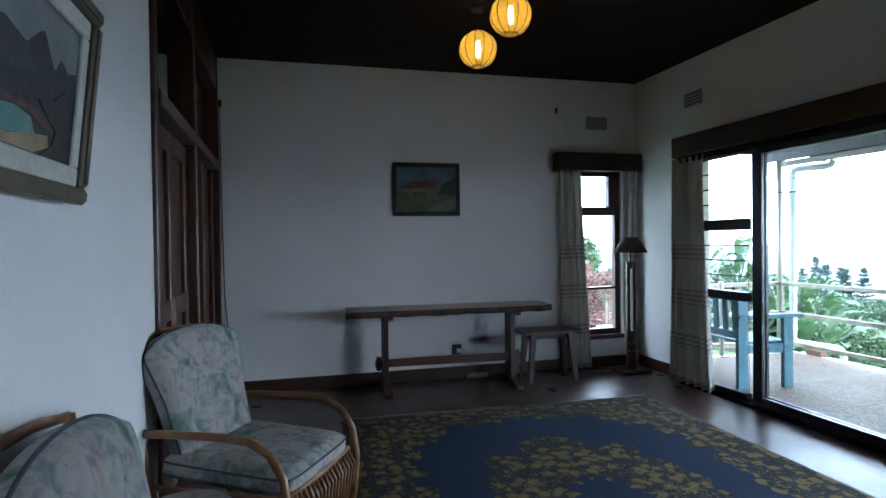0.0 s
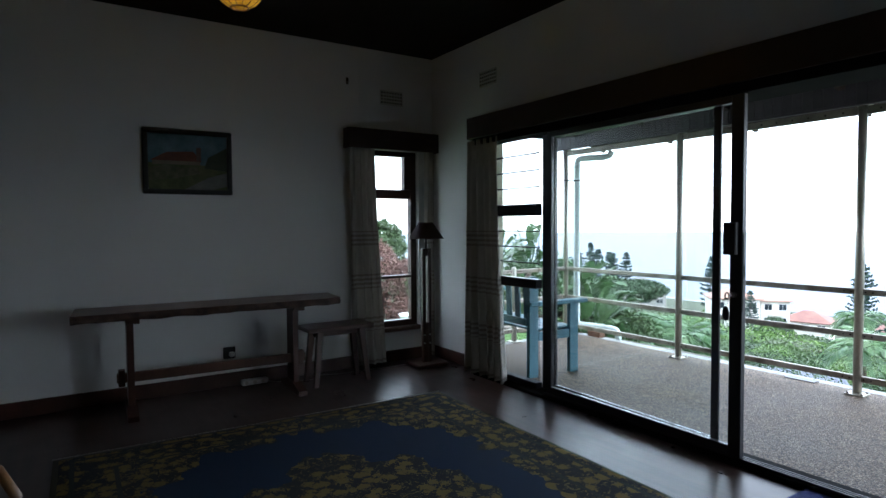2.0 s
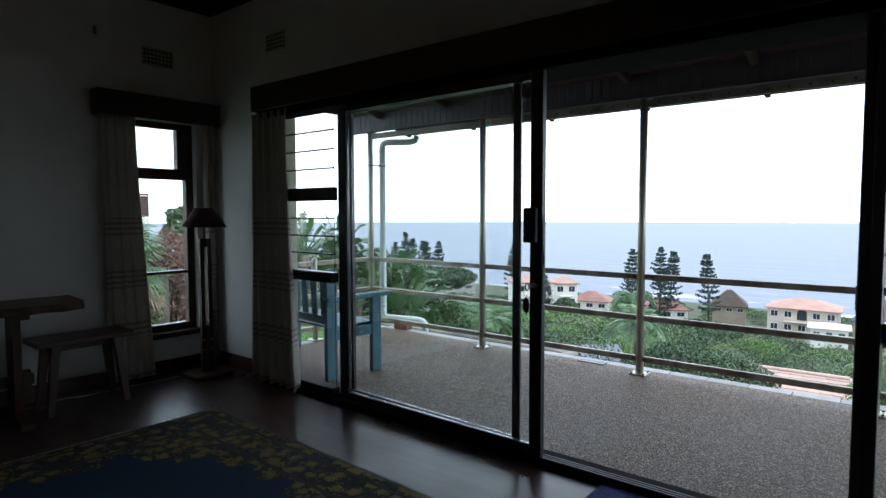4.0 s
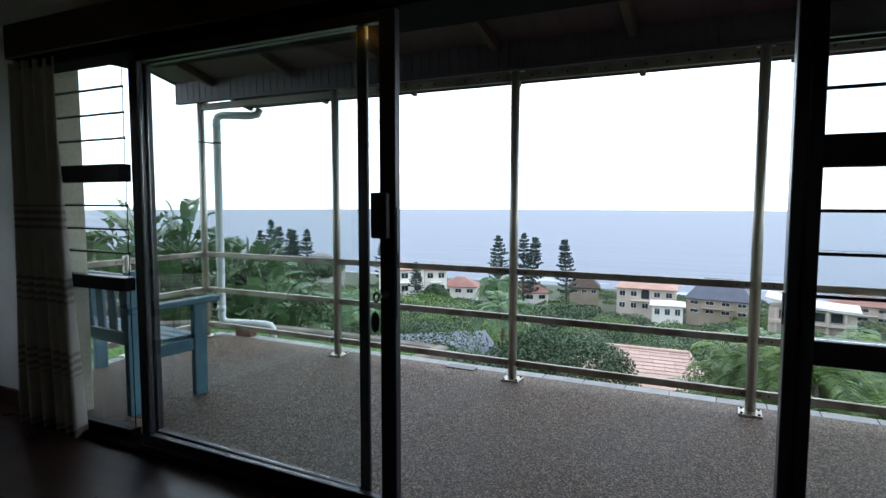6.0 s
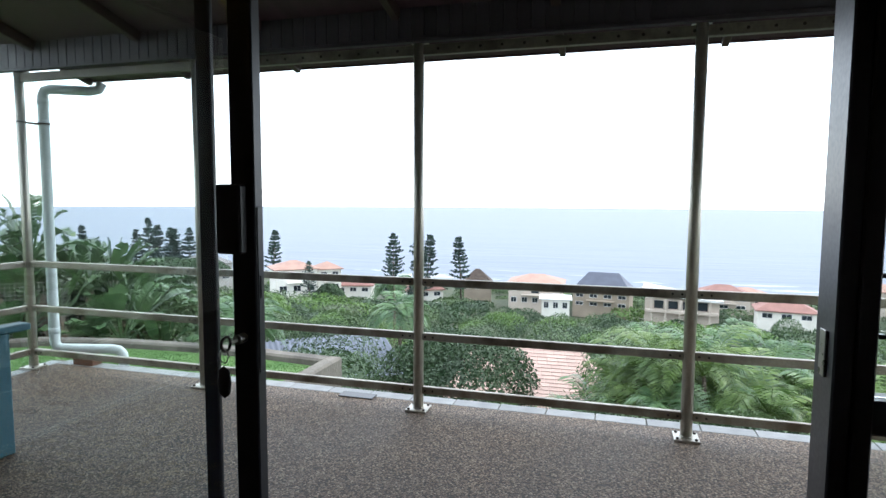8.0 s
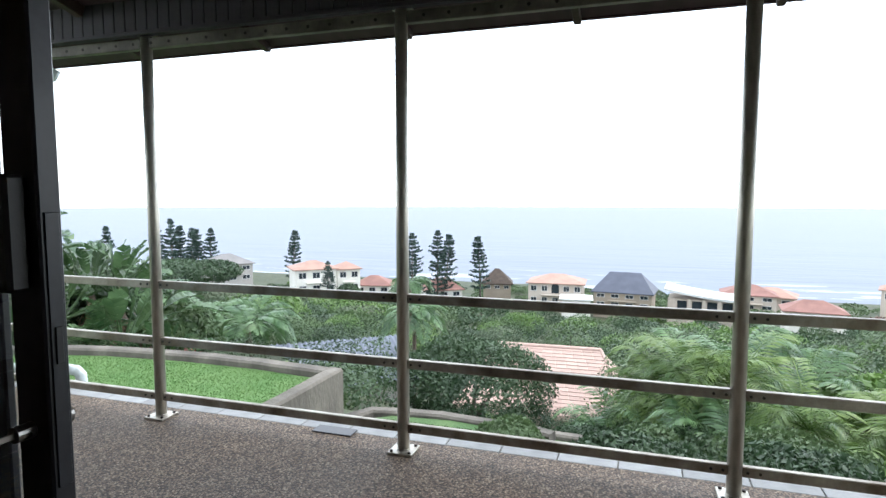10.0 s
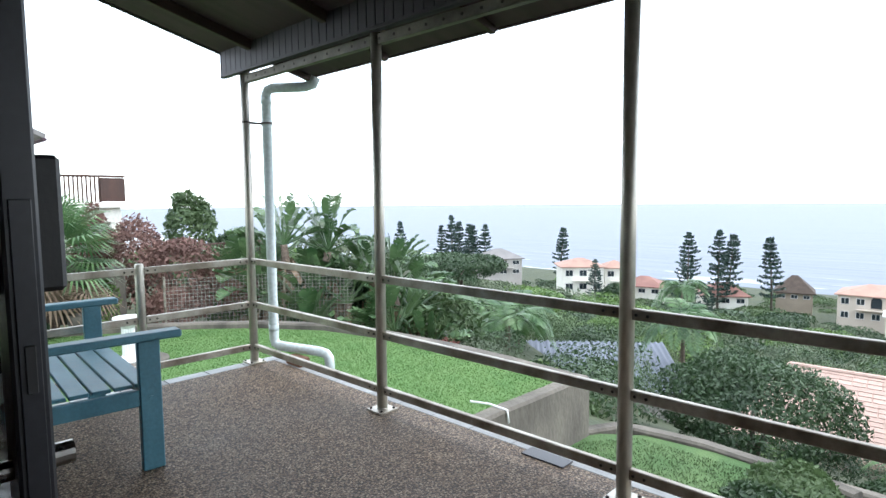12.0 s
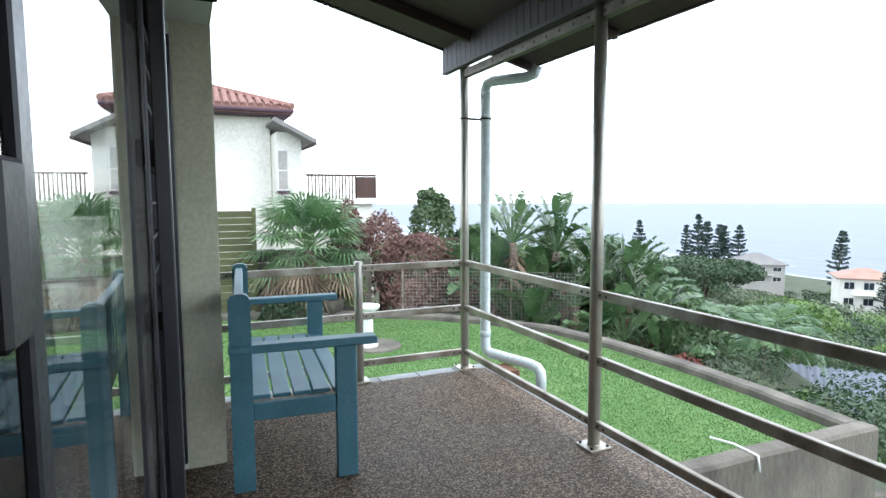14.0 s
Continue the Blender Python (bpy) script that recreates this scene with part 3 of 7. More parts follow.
def sliding_door():
    d = tagged(thing("door_2", "black aluminium sliding glass door standing open, louvre panels at both sides", "sliding door"), kind="structure")
    x0, x1 = 3.622, 3.785
    part("door_head", box(x0, x1, DY0, DY1 - 0.008, 2.06, HEAD - 0.002, 0.004), M_MATTE, d)
    part("door_sill", box(x0, x1, DY0, DY1 - 0.008, -0.02, 0.028, 0.004), M_MATTE, d)
    # black strip added so that the lintel looks dark from the room
    part("head_dark_strip", box(x1, EO + 0.006, DY0, 4.10, 2.075, HEAD - 0.002, 0.004), M_MATTE, d, "matt black strip added to darken the underside of the lintel")
    for k in (3.646, 3.668, 3.69):
        part("track", box(k - 0.004, k + 0.004, 0.82, 3.735, 0.028, 0.042, 0.001), M_ALU, d)
    for y0, y1 in ((DY0 + 0.002, 0.15), (0.735, 0.773), (0.775, 0.813), (3.737, 3.80), (3.803, 3.87), (4.585, DY1 - 0.009)):
        k = 0.042 if y0 < 1 or y0 > 4.2 else 0.135
        part("door_jamb", box(x0 + k, x1 - 0.004 if y0 < 1 else 3.805, y0, y1, 0.028, 2.06, 0.004), M_ALU, d)
    for a, b in ((3.872, 4.583), (0.152, 0.733)):  # louvre panels
        for z0, z1 in ((1.425, 1.52), (0.836, 0.911), (0.03, 0.075)):
            part("louvre_rail", box(3.69, 3.76, a, b, z0, z1, 0.004), M_ALU, d)
        for z0, z1 in ((1.52, 2.058), (0.911, 1.425)):
            for i in range(4):
                h = (z1 - z0) / 4
                lo, hi = z0 + i * h, z0 + (i + 1) * h
                blade = part("louvre_blade", Geo().box(-0.003, 0.003, a, b, -h / 2, h / 2 + 0.012, 0.0008, m=Matrix.Translation((3.725, 0, (lo + hi) / 2)) @ pose(0, 0, 0, 0, 4)), M_GLASS, d, "clear glass blade")
                blade.visible_shadow = False
                if i:
                    part("blade_clip", box(3.717, 3.735, a, b, lo - 0.004, lo + 0.006, 0.001), M_ALU, d)
        pane("pane", d, 3.722, 3.728, a, b, 0.075, 0.836)
    for nm, xc, a, b, wa, wb, lab in (("fixed_panel", 3.682, 2.305, 3.722, 0.05, 0.03, ""), ("sliding_panel", 3.648, 2.145, 3.71, 0.073, 0.05, "open sliding panel")):
        th = 0.02 if nm == "sliding_panel" else 0.009
        p = part(nm, box(xc - th, xc + th, a, a + wa, 0.044, 2.058, 0.004), M_ALU, d, lab)
        # the panels stand slightly askew in their worn tracks
        p.matrix_basis = Matrix.Translation((xc, 2.2, 0)) @ Matrix.Rotation(radians(-2.1 if th < 0.02 else -0.9), 4, "Z") @ Matrix.Translation((-xc, -2.2, 0))
        part("stile", box(xc - th, xc + th, b - wb, b, 0.044, 2.058, 0.004), M_ALU, p)
        part("rail", box(xc - 0.02, xc + 0.02, a + wa, b - wb, 2.015, 2.058, 0.003), M_ALU, p)
        part("rail", box(xc - 0.02, xc + 0.02, a + wa, b - wb, 0.044, 0.10, 0.003), M_ALU, p)
        pane("pane", p, xc - 0.003, xc + 0.003, a + wa, b - wb, 0.10, 2.015)
        if nm == "sliding_panel":
            part("pull_handle", box(xc + 0.0205, xc + 0.056, a + 0.045, a + 0.128, 1.178, 1.358, 0.006), M_BLACKPLASTIC, p, "black pull handle")
            part("pull_handle", box(xc - 0.055, xc - 0.0205, a + 0.02, a + 0.095, 1.178, 1.358, 0.006), M_BLACKPLASTIC, p, "black pull handle")
            part("lock_plate", box(xc - 0.012, xc + 0.012, a - 0.003, a, 0.86, 1.30, 0.001), M_ALU, p)
            part("latch", box(xc - 0.006, xc + 0.006, a - 0.006, a - 0.003, 1.06, 1.12, 0.001), M_BLACKPLASTIC, p)
            part("lock_cylinder", Geo().tube([(xc + 0.02, a + 0.05, 0.955), (xc + 0.05, a + 0.05, 0.955)], 0.016, 14), M_KEYMETAL, p, "chrome lock cylinder")
            part("lock_cylinder", Geo().tube([(xc - 0.02, a + 0.04, 0.955), (xc - 0.05, a + 0.04, 0.955)], 0.013, 14), M_KEYMETAL, p, "chrome lock cylinder")
    pt = part("striker", box(3.70, 3.735, 0.8135, 0.819, 0.95, 1.05, 0.001), M_KEYMETAL, d)
    return d


sliding_door()


def pelmet(name, label, x0, x1, y0, y1, z0, z1, along_y):
    """A boxed curtain pelmet: front board, top and two ends."""
    t = thing(name, label, "pelmet")
    k = 0.022
    if along_y:
        part("front_board", box(x0, x0 + k, y0, y1, z0, z1, 0.004), M_PELMET, t)
        part("top_board", box(x0 + k, x1, y0, y1, z1 - k, z1, 0.003), M_PELMET, t)
        part("end_board", box(x0 + k, x1, y1 - k, y1, z0, z1 - k, 0.003), M_PELMET, t)
        part("end_board", box(x0 + k, x1, y0, y0 + k, z0, z1 - k, 0.003), M_PELMET, t)
    else:
        part("front_board", box(x0, x1, y0, y0 + k, z0, z1, 0.004), M_PELMET, t)
        part("top_board", box(x0, x1, y0 + k, y1, z1 - k, z1, 0.003), M_PELMET, t)
        part("end_board", box(x0, x0 + k, y0 + k, y1, z0, z1 - k, 0.003), M_PELMET, t)
        part("end_board", box(x1 - k, x1, y0 + k, y1, z0, z1 - k, 0.003), M_PELMET, t)
    return t


pelmet("pelmet", "long dark wooden curtain pelmet over the sliding door", 3.57, EX, -0.35, 4.645, 2.11, 2.295, True)
pelmet("pelmet", "short dark wooden curtain pelmet over the narrow window", 2.765, EX - 0.004, 5.37, NY, 2.08, 2.265, False)


def curtain(label, a, b, z0, z1, folds, amp, spread=0.0, group="striped curtains"):
    """A hanging pleated curtain from plan point a to b; spread: how far its foot runs out at the b side."""
    ax, ay = a
    bx, by = b
    L = math.hypot(bx - ax, by - ay)
    ux, uy = (bx - ax) / L, (by - ay) / L
    g = Geo()
    ph = random.random() * 6

    def fn(u, v):
        z = z0 + (z1 - z0) * v
        open_ = 1 + spread * (1 - v) ** 1.5
        s = u * L * open_
        w = math.sin(u * folds * 2 * math.pi + ph + 0.5 * math.sin(3 * v + 7 * u)) * amp * (0.55 + 0.6 * (1 - v)) + 0.3 * amp * math.sin(u * folds * 5.1 + 2 * v + ph)
        return (ax + ux * s - uy * w, ay + uy * s + ux * w, z + 0.008 * math.sin(u * folds * 6.3) * (1 - v))

    g.sheet(int(folds * 14), 26, fn)
    ob = part("curtain", g, M_CURTAIN, None, smooth=True)
    so = ob.modifiers.new("cloth", "SOLIDIFY")
    so.thickness = 0.003
    return tagged(ob, label, "curtain", group)


curtain("beige striped linen curtain drawn beside the sliding door", (3.625, 4.70), (3.625, 4.27), 0.02, 2.10, 5, 0.04, 0.26)
curtain("beige striped linen curtain at the door's far louvre panel", (3.625, -0.22), (3.625, 0.36), 0.02, 2.10, 6, 0.035, 0.22)
curtain("beige striped linen curtain hanging beside the narrow window", (2.80, 5.43), (3.06, 5.43), 0.02, 2.10, 4, 0.026, 0.38)
curtain("narrow gathered strip of beige linen curtain", (3.62, 5.44), (3.735, 5.44), 0.02, 2.10, 2, 0.018, 0.0)

# ---- the veranda ----
DZ = -0.02
PX, PY = 5.79, (5.63, 4.035, 2.425, 0.83, -0.77, -2.37)
setting("deck", box(3.79, 5.93, -4.0, 5.57, -0.5, DZ, 0.001), M_DECK, "brown exposed-aggregate veranda floor")
edge = setting("deck_edge", Geo().box(5.93, 6.05, -4.0, 5.69, -0.5, DZ - 0.012, 0.001).box(EO, 5.93, 5.57, 5.69, -0.5, DZ - 0.012, 0.001), M_CONCRETE, "concrete edge under grey border tiles")


def veranda_posts():
    first = None
    for y in PY:
        t = first
        if t is None:
            t = thing("veranda_post", "tall round stainless steel post bolted to the veranda floor", "post", "veranda posts", pose(PX, y, DZ))
            part("pole", Geo().tube([(0, 0, 0.012), (0, 0, 2.30)], 0.0325, 20), M_STEEL, t, smooth=True)
            pl = part("base_plate", box(-0.068, 0.068, -0.068, 0.068, 0, 0.013, 0.002), M_STEEL, t)
            part("weld_collar", Geo().lathe([(0.036, 0.012), (0.034, 0.02), (0.029, 0.024)], 18), M_STEEL, t, smooth=True)
            for a in (-1, 1):
                for b in (-1, 1):
                    part("bolt", Geo().lathe([(0.009, 0.013), (0.009, 0.02), (0.005, 0.023)], 6, (a * 0.05, b * 0.05, 0)), M_SCREW, pl)
            part("top_plate", box(-0.055, 0.055, -0.05, 0.05, 2.285, 2.296, 0.002), M_STEEL, t)
            first = t
        else:
            copy_thing(first, pose(PX, y, DZ))
    s = thing("rail_post", "short round steel railing post", "post", "", pose(4.95, 5.63, DZ))
    part("pole", Geo().tube([(0, 0, 0.01), (0, 0, 0.865), (0, 0, 0.875)], [0.03, 0.03, 0.026], 20), M_STEEL, s, smooth=True)
    part("base_plate", box(-0.065, 0.065, -0.065, 0.065, 0, 0.013, 0.002), M_STEEL, s)


veranda_posts()


def rail_run(a, b, count, label):
    """Three flat bars between two posts, with their bracket screws."""
    t = thing("veranda_railing", label, "railing", "railing sections")
    L = math.hypot(b[0] - a[0], b[1] - a[1])
    m = Matrix.Translation((a[0], a[1], 0)) @ Matrix.Rotation(math.atan2(b[1] - a[1], b[0] - a[0]), 4, "Z")
    for z in (0.805, 0.458, 0.112):
        bar = part("rail", Geo().box(0.028, L - 0.028, -0.016, 0.016, z - 0.024, z + 0.024, 0.004, m=m), M_RAIL, t)
        for x in (0.05, 0.10, L - 0.10, L - 0.05):
            part("screw", Geo().tube([(x, -0.016, z), (x, -0.021, z)], 0.007, 6, m=m), M_SCREW, bar)
            part("screw", Geo().tube([(x, 0.016, z), (x, 0.021, z)], 0.007, 6, m=m), M_SCREW, bar)


for i in range(5):
    rail_run((PX, PY[i]), (PX, PY[i + 1]), 3, "three flat steel rails between the veranda posts")
rail_run((PX, 5.63), (4.95, 5.63), 3, "three flat steel rails at the veranda's end")
rail_run((4.95, 5.63), (EO - 0.02, 5.63), 3, "three flat steel rails at the veranda's end beside the bench")

SLOPE = -0.26


def roof_z(x):
    return 2.47 + SLOPE * (x - 5.72)


def veranda_roof():
    t = tagged(thing("veranda_roof", "dark brown sloping veranda roof with exposed rafters", "roof"), kind="structure")
    for x0, x1, y1 in ((EO, 5.755, 5.90), (5.755, 6.26, 5.50)):
        g = Geo()
        vs = [(x, y, roof_z(x) + dz - (0.05 if x0 > 5 else 0)) for dz in (0, 0.07) for x, y in ((x0, -4.0), (x1, -4.0), (x1, y1), (x0, y1))]
        g.add(vs, [(3, 2, 1, 0), (4, 5, 6, 7), (0, 1, 5, 4), (1, 2, 6, 5), (2, 3, 7, 6), (3, 0, 4, 7)])
        part("soffit", g, M_SOFFIT, t)
    y = 5.4
    ang = -math.degrees(math.atan(SLOPE))
    while y > -4:
        m = Matrix.Translation((EO, y, roof_z(EO))) @ pose(0, 0, 0, 0, ang)
        part("rafter", Geo().box(0.0, 1.81, -0.025, 0.025, -0.075, -0.003, 0.004, m=m), M_RAFTER, t)
        part("rafter_tail", Geo().box(1.87, 2.34, -0.02, 0.02, -0.10, -0.055, 0.004, m=m), M_RAFTER, t)
        y -= 0.95
    part("eave_board", Geo().box(6.26, 6.285, -4.0, 5.50, roof_z(6.26) - 0.06, roof_z(6.26) + 0.05, 0.003), M_SOFFIT, t)
    m = Matrix.Translation((EO, 5.90, roof_z(EO))) @ pose(0, 0, 0, 0, ang)
    part("barge_board", Geo().box(0.0, 1.835, 0.002, 0.03, -0.012, 0.14, 0.003, m=m), M_FASCIA, t)
    part("fascia_backing", box(5.75, 5.773, -4.0, 5.896, 2.285, 2.462, 0.002), M_FASCIA, t)
    part("fascia_foot", box(5.725, 5.777, -4.0, 5.898, 2.262, 2.284, 0.003), M_FASCIA, t)
    me = mesh_of("fascia_slat", Geo().box(-0.011, 0.0, -0.0385, 0.0385, 2.285, 2.475, 0.003), M_FASCIA)
    for i in range(62):
        ob = new("fascia_slat", me)
        ob.parent, ob.location = t, (5.749, 5.856 - i * 0.08, 0)
    part("fascia_end", box(5.735, 5.773, 5.898, 5.906, 2.262, 2.50, 0.002), M_FASCIA, t)
    b = thing("steel_beam", "perforated galvanised steel channel along the tops of the posts", "beam")
    part("channel", Geo().box(PX - 0.012, PX + 0.03, -4.0, 5.66, 2.195, 2.255, 0.003), M_CHANNEL, b)
    # the channel is solid: dark discs give the shade of its perforations
    me = mesh_of("bolt_hole", Geo().tube([(PX - 0.012, 0, 2.225), (PX - 0.0145, 0, 2.225)], 0.009, 8), M_SCREW)
    for i in range(56):
        ob = new("bolt_hole", me)
        ob.parent, ob.location = b, (0, 5.55 - i * 0.13, 0)
    return t


veranda_roof()


def downpipe():
    t = thing("downpipe", "pale painted rain pipe with elbows beside the corner post", "pipe")

    pts = [(6.20, 5.26, 2.245), (6.185, 5.285, 2.19), (6.14, 5.335, 2.172), (5.985, 5.55, 2.172), (5.962, 5.585, 2.155), (5.955, 5.60, 2.12), (5.955, 5.60, 0.15), (5.96, 5.588, 0.115), (5.975, 5.555, 0.095), (6.125, 5.20, 0.078), (6.148, 5.147, 0.066), (6.158, 5.122, 0.035), (6.16, 5.118, -0.02), (6.16, 5.118, -0.12)]
    part("pipe", Geo().tube(pts, 0.0385, 18), M_PVC, t, smooth=True)
    for z in (2.05, 1.88, 0.22):
        part("joint_collar", Geo().tube([(5.955, 5.60, z), (5.955, 5.60, z + 0.05)], 0.0415, 18), M_PVC, t, smooth=True)
    c = part("clamp", Geo().tube([(5.955, 5.60, 1.89), (5.955, 5.60, 1.905)], 0.044, 18), M_SCREW, t, "dark steel pipe clamp")
    part("clamp_arm", box(5.82, 5.915, 5.608, 5.622, 1.885, 1.902, 0.002), M_SCREW, c)
    part("clamp_ring", Geo().tube([(PX, 5.63, 1.888), (PX, 5.63, 1.902)], 0.033, 18), M_SCREW, c)
    b = tagged(part("brick", box(5.95, 6.045, 5.22, 5.42, DZ - 0.012, 0.045, 0.006), M_BRICK), "weathered brick propping the rain pipe", "brick")


downpipe()


def bench():
    t = thing("garden_bench", "blue painted slatted wooden bench against the veranda wall", "bench", "", Matrix.Translation((3.995, 4.285, DZ)) @ pose(0, 0, 0, 0, 0, -4.6) @ Matrix.Translation((-3.965, -4.2, 0)))
    y0, y1 = 4.20, 5.50

    def leg(name, x0, x1, y, z1, rnd=False):
        g = Geo()
        if rnd:
            prof = [(x0, 0), (x1, 0), (x1, z1 - 0.03), (x1 - 0.012, z1 - 0.008), (x1 - 0.03, z1), (x0 + 0.03, z1), (x0 + 0.012, z1 - 0.008), (x0, z1 - 0.03)]
            k = len(prof)
            vs = [(x, y, z) for x, z in prof] + [(x, y + 0.045, z) for x, z in prof]
            g.add(vs, [tuple(range(k)), tuple(range(k, 2 * k))[::-1]] + [((i + 1) % k, i, i + k, (i + 1) % k + k) for i in range(k)])
        else:
            g.box(x0, x1, y, y + 0.045, 0, z1, 0.005)
        return part(name, g, M_BENCH, t)

    for y in (y0, y1 - 0.045):
        leg("front_leg", 4.432, 4.532, y, 0.64)
        leg("back_leg", 3.965, 4.06, y, 0.91, True)
        part("armrest", box(3.96, 4.63, y - 0.025, y + 0.068, 0.642, 0.68, 0.007), M_BENCH, t)
        part("side_apron", box(4.0605, 4.4315, y + 0.004, y + 0.04, 0.325, 0.405, 0.004), M_BENCH, t)
    part("front_apron", box(4.47, 4.505, y0 + 0.046, y1 - 0.046, 0.325, 0.405, 0.004), M_BENCH, t)
    for i in range(5):
        part("seat_slat", box(4.055 + i * 0.092, 4.055 + i * 0.092 + 0.082, y0 + 0.048, y1 - 0.048, 0.408, 0.428, 0.004), M_BENCH, t)
    part("back_rail", box(3.985, 4.03, y0 + 0.046, y1 - 0.046, 0.80, 0.885, 0.006), M_BENCH, t)
    part("back_rail", box(3.995, 4.04, y0 + 0.046, y1 - 0.046, 0.45, 0.52, 0.006), M_BENCH, t)
    n_ = 9
    for i in range(n_):
        y = y0 + 0.11 + i * (y1 - y0 - 0.22) / (n_ - 1)
        part("back_slat", Geo().box(-0.008, 0.008, -0.04, 0.04, -0.15, 0.15, 0.003, m=Matrix.Translation((4.012, y, 0.66)) @ pose(0, 0, 0, 0, -2)), M_BENCH, t)
    for y in (y0 - 0.001, y1 + 0.001):
        for x, z in ((4.01, 0.80), (4.482, 0.36), (4.01, 0.36)):
            part("bolt_head", Geo().tube([(x, y - 0.003, z), (x, y + 0.003, z)], 0.011, 10), M_BENCH, t)


bench()

# ---- things in the room ----
def rug():
    t = Geo()

    def fn(u, v):
        x, y = (u - 0.5) * RUG_W, (v - 0.5) * RUG_L
        e = min(u, 1 - u, v, 1 - v)
        return (x, y, 0.011 + 0.0015 * noise.noise((x * 3, y * 3, 0)) - (0.009 if e < 0.002 else 0))

    t.sheet(60, 80, fn)
    ob = part("rug", t, M_RUG, None, smooth=True)
    ob.matrix_world = pose(1.70, 2.50, 0, 0, 0, -1.6)
    tagged(ob, "large navy wool rug with gold floral border and medallion", "rug")
    f = Geo()
    for i in range(300):
        x = (i / 299 - 0.5) * RUG_W
        for s in (-1, 1):
            dx = random.uniform(-0.008, 0.008)
            f.tube([(x, s * RUG_L / 2, 0.006), (x + dx, s * (RUG_L / 2 + 0.02), 0.004)], 0.0016, 4)
    fr = part("fringe", f, M_MOUNT, ob, "short pale fringe")
    tagged(fr, kind="stuff")


rug()
tagged(part("door_mat", box(3.20, 3.65, 0.95, 1.80, 0.0, 0.012, 0.004), M_MAT), "plain royal blue mat lying inside the sliding door", "mat")


def live_edge_table():
    t = thing("trestle_table", "narrow live-edge wooden table on two trestle legs", "table", "", Matrix.Translation((2.485, 4.98, 0.006)) @ pose(0, 0, 0, 0, 0, -2.6) @ Matrix.Translation((-2.46, -4.98, -0.006)))
    x0, x1, yf, yb, z0, z1 = 0.53, 2.46, 4.93, 5.36, 0.705, 0.755
    n_ = 60
    front, back = [], []
    for i in range(n_ + 1):
        u = i / n_
        x = x0 + (x1 - x0) * u
        front.append((x, yf + 0.022 * noise.noise((x * 2.3, 1, 0)) + 0.012 * noise.noise((x * 9, 4, 0)) + 0.05 * max(0, u - 0.93) / 0.07))
        back.append((x + 0.02, yb + 0.012 * noise.noise((x * 2.3, 7, 0))))
    g = Geo().prism(front + back[::-1], z0 + 0.012, z1)
    part("tabletop", g, M_TABLEWOOD, t)
    e = Geo()

    def fn(u, v):
        i = min(n_, int(round(u * n_)))
        x, y = front[i]
        return (x, y - 0.004 - 0.014 * math.sin(math.pi * min(1, v * 1.15)) - 0.008 * noise.noise((x * 12, v * 4, 2)), z0 - 0.006 + (z1 - z0 + 0.004) * v + (0.012 * noise.noise((x * 7, 3, 9)) if v < 0.2 else 0))

    e.sheet(n_, 6, fn)
    part("bark_edge", e, M_BARK_EDGE, t, "rough bark left on the edge", smooth=True)
    for x in (0.89, 2.09):
        part("leg", Geo().prism([(x - 0.022, 5.02), (x + 0.022, 5.02), (x + 0.022, 5.20), (x - 0.022, 5.20)], 0.06, 0.665), M_DARKWOOD, t)
        part("top_cleat", box(x - 0.03, x + 0.06, 4.96, 5.32, 0.666, 0.704, 0.004), M_DARKWOOD, t)
        g = Geo()
        outline = [(4.84, 0), (4.84, 0.035), (5.02, 0.075), (5.20, 0.075), (5.36, 0.035), (5.36, 0)]
        k = len(outline)
        g.add([(x - 0.035, y, z) for y, z in outline] + [(x + 0.035, y, z) for y, z in outline], [tuple(range(k)), tuple(range(k, 2 * k))[::-1]] + [((i + 1) % k, i, i + k, (i + 1) % k + k) for i in range(k)])
        part("foot", g, M_DARKWOOD, t)
    part("stretcher", box(0.80, 2.19, 5.085, 5.125, 0.225, 0.295, 0.004), M_DOORWOOD, t)
    for x in (0.832, 2.15):
        part("wedge", box(x - 0.022, x + 0.022, 5.075, 5.135, 0.20, 0.32, 0.003), M_DARKWOOD, t)


live_edge_table()


def stool():
    t = thing("wooden_stool", "low dark wooden stool with splayed legs", "stool", "", pose(-0.02, 0.07, 0))
    part("seat", box(2.23, 2.83, 4.92, 5.22, 0.465, 0.50, 0.006), M_DARKWOOD, t)
    part("apron", box(2.33, 2.75, 5.05, 5.09, 0.405, 0.465, 0.004), M_DARKWOOD, t)
    for sx in (-1, 1):
        for sy in (-1, 1):
            x, y = 2.54 + sx * 0.19, 5.07 + sy * 0.09
            x2, y2 = 2.54 + sx * 0.24, 5.07 + sy * 0.115
            g = Geo()
            a, b = 0.026, 0.018
            vs = [(x2 - b, y2 - b, 0), (x2 + b, y2 - b, 0), (x2 + b, y2 + b, 0), (x2 - b, y2 + b, 0), (x - a, y - a, 0.465), (x + a, y - a, 0.465), (x + a, y + a, 0.465), (x - a, y + a, 0.465)]
            g.add(vs, [(3, 2, 1, 0), (4, 5, 6, 7), (0, 1, 5, 4), (1, 2, 6, 5), (2, 3, 7, 6), (3, 0, 4, 7)])
            part("leg", g, M_DARKWOOD, t)


stool()


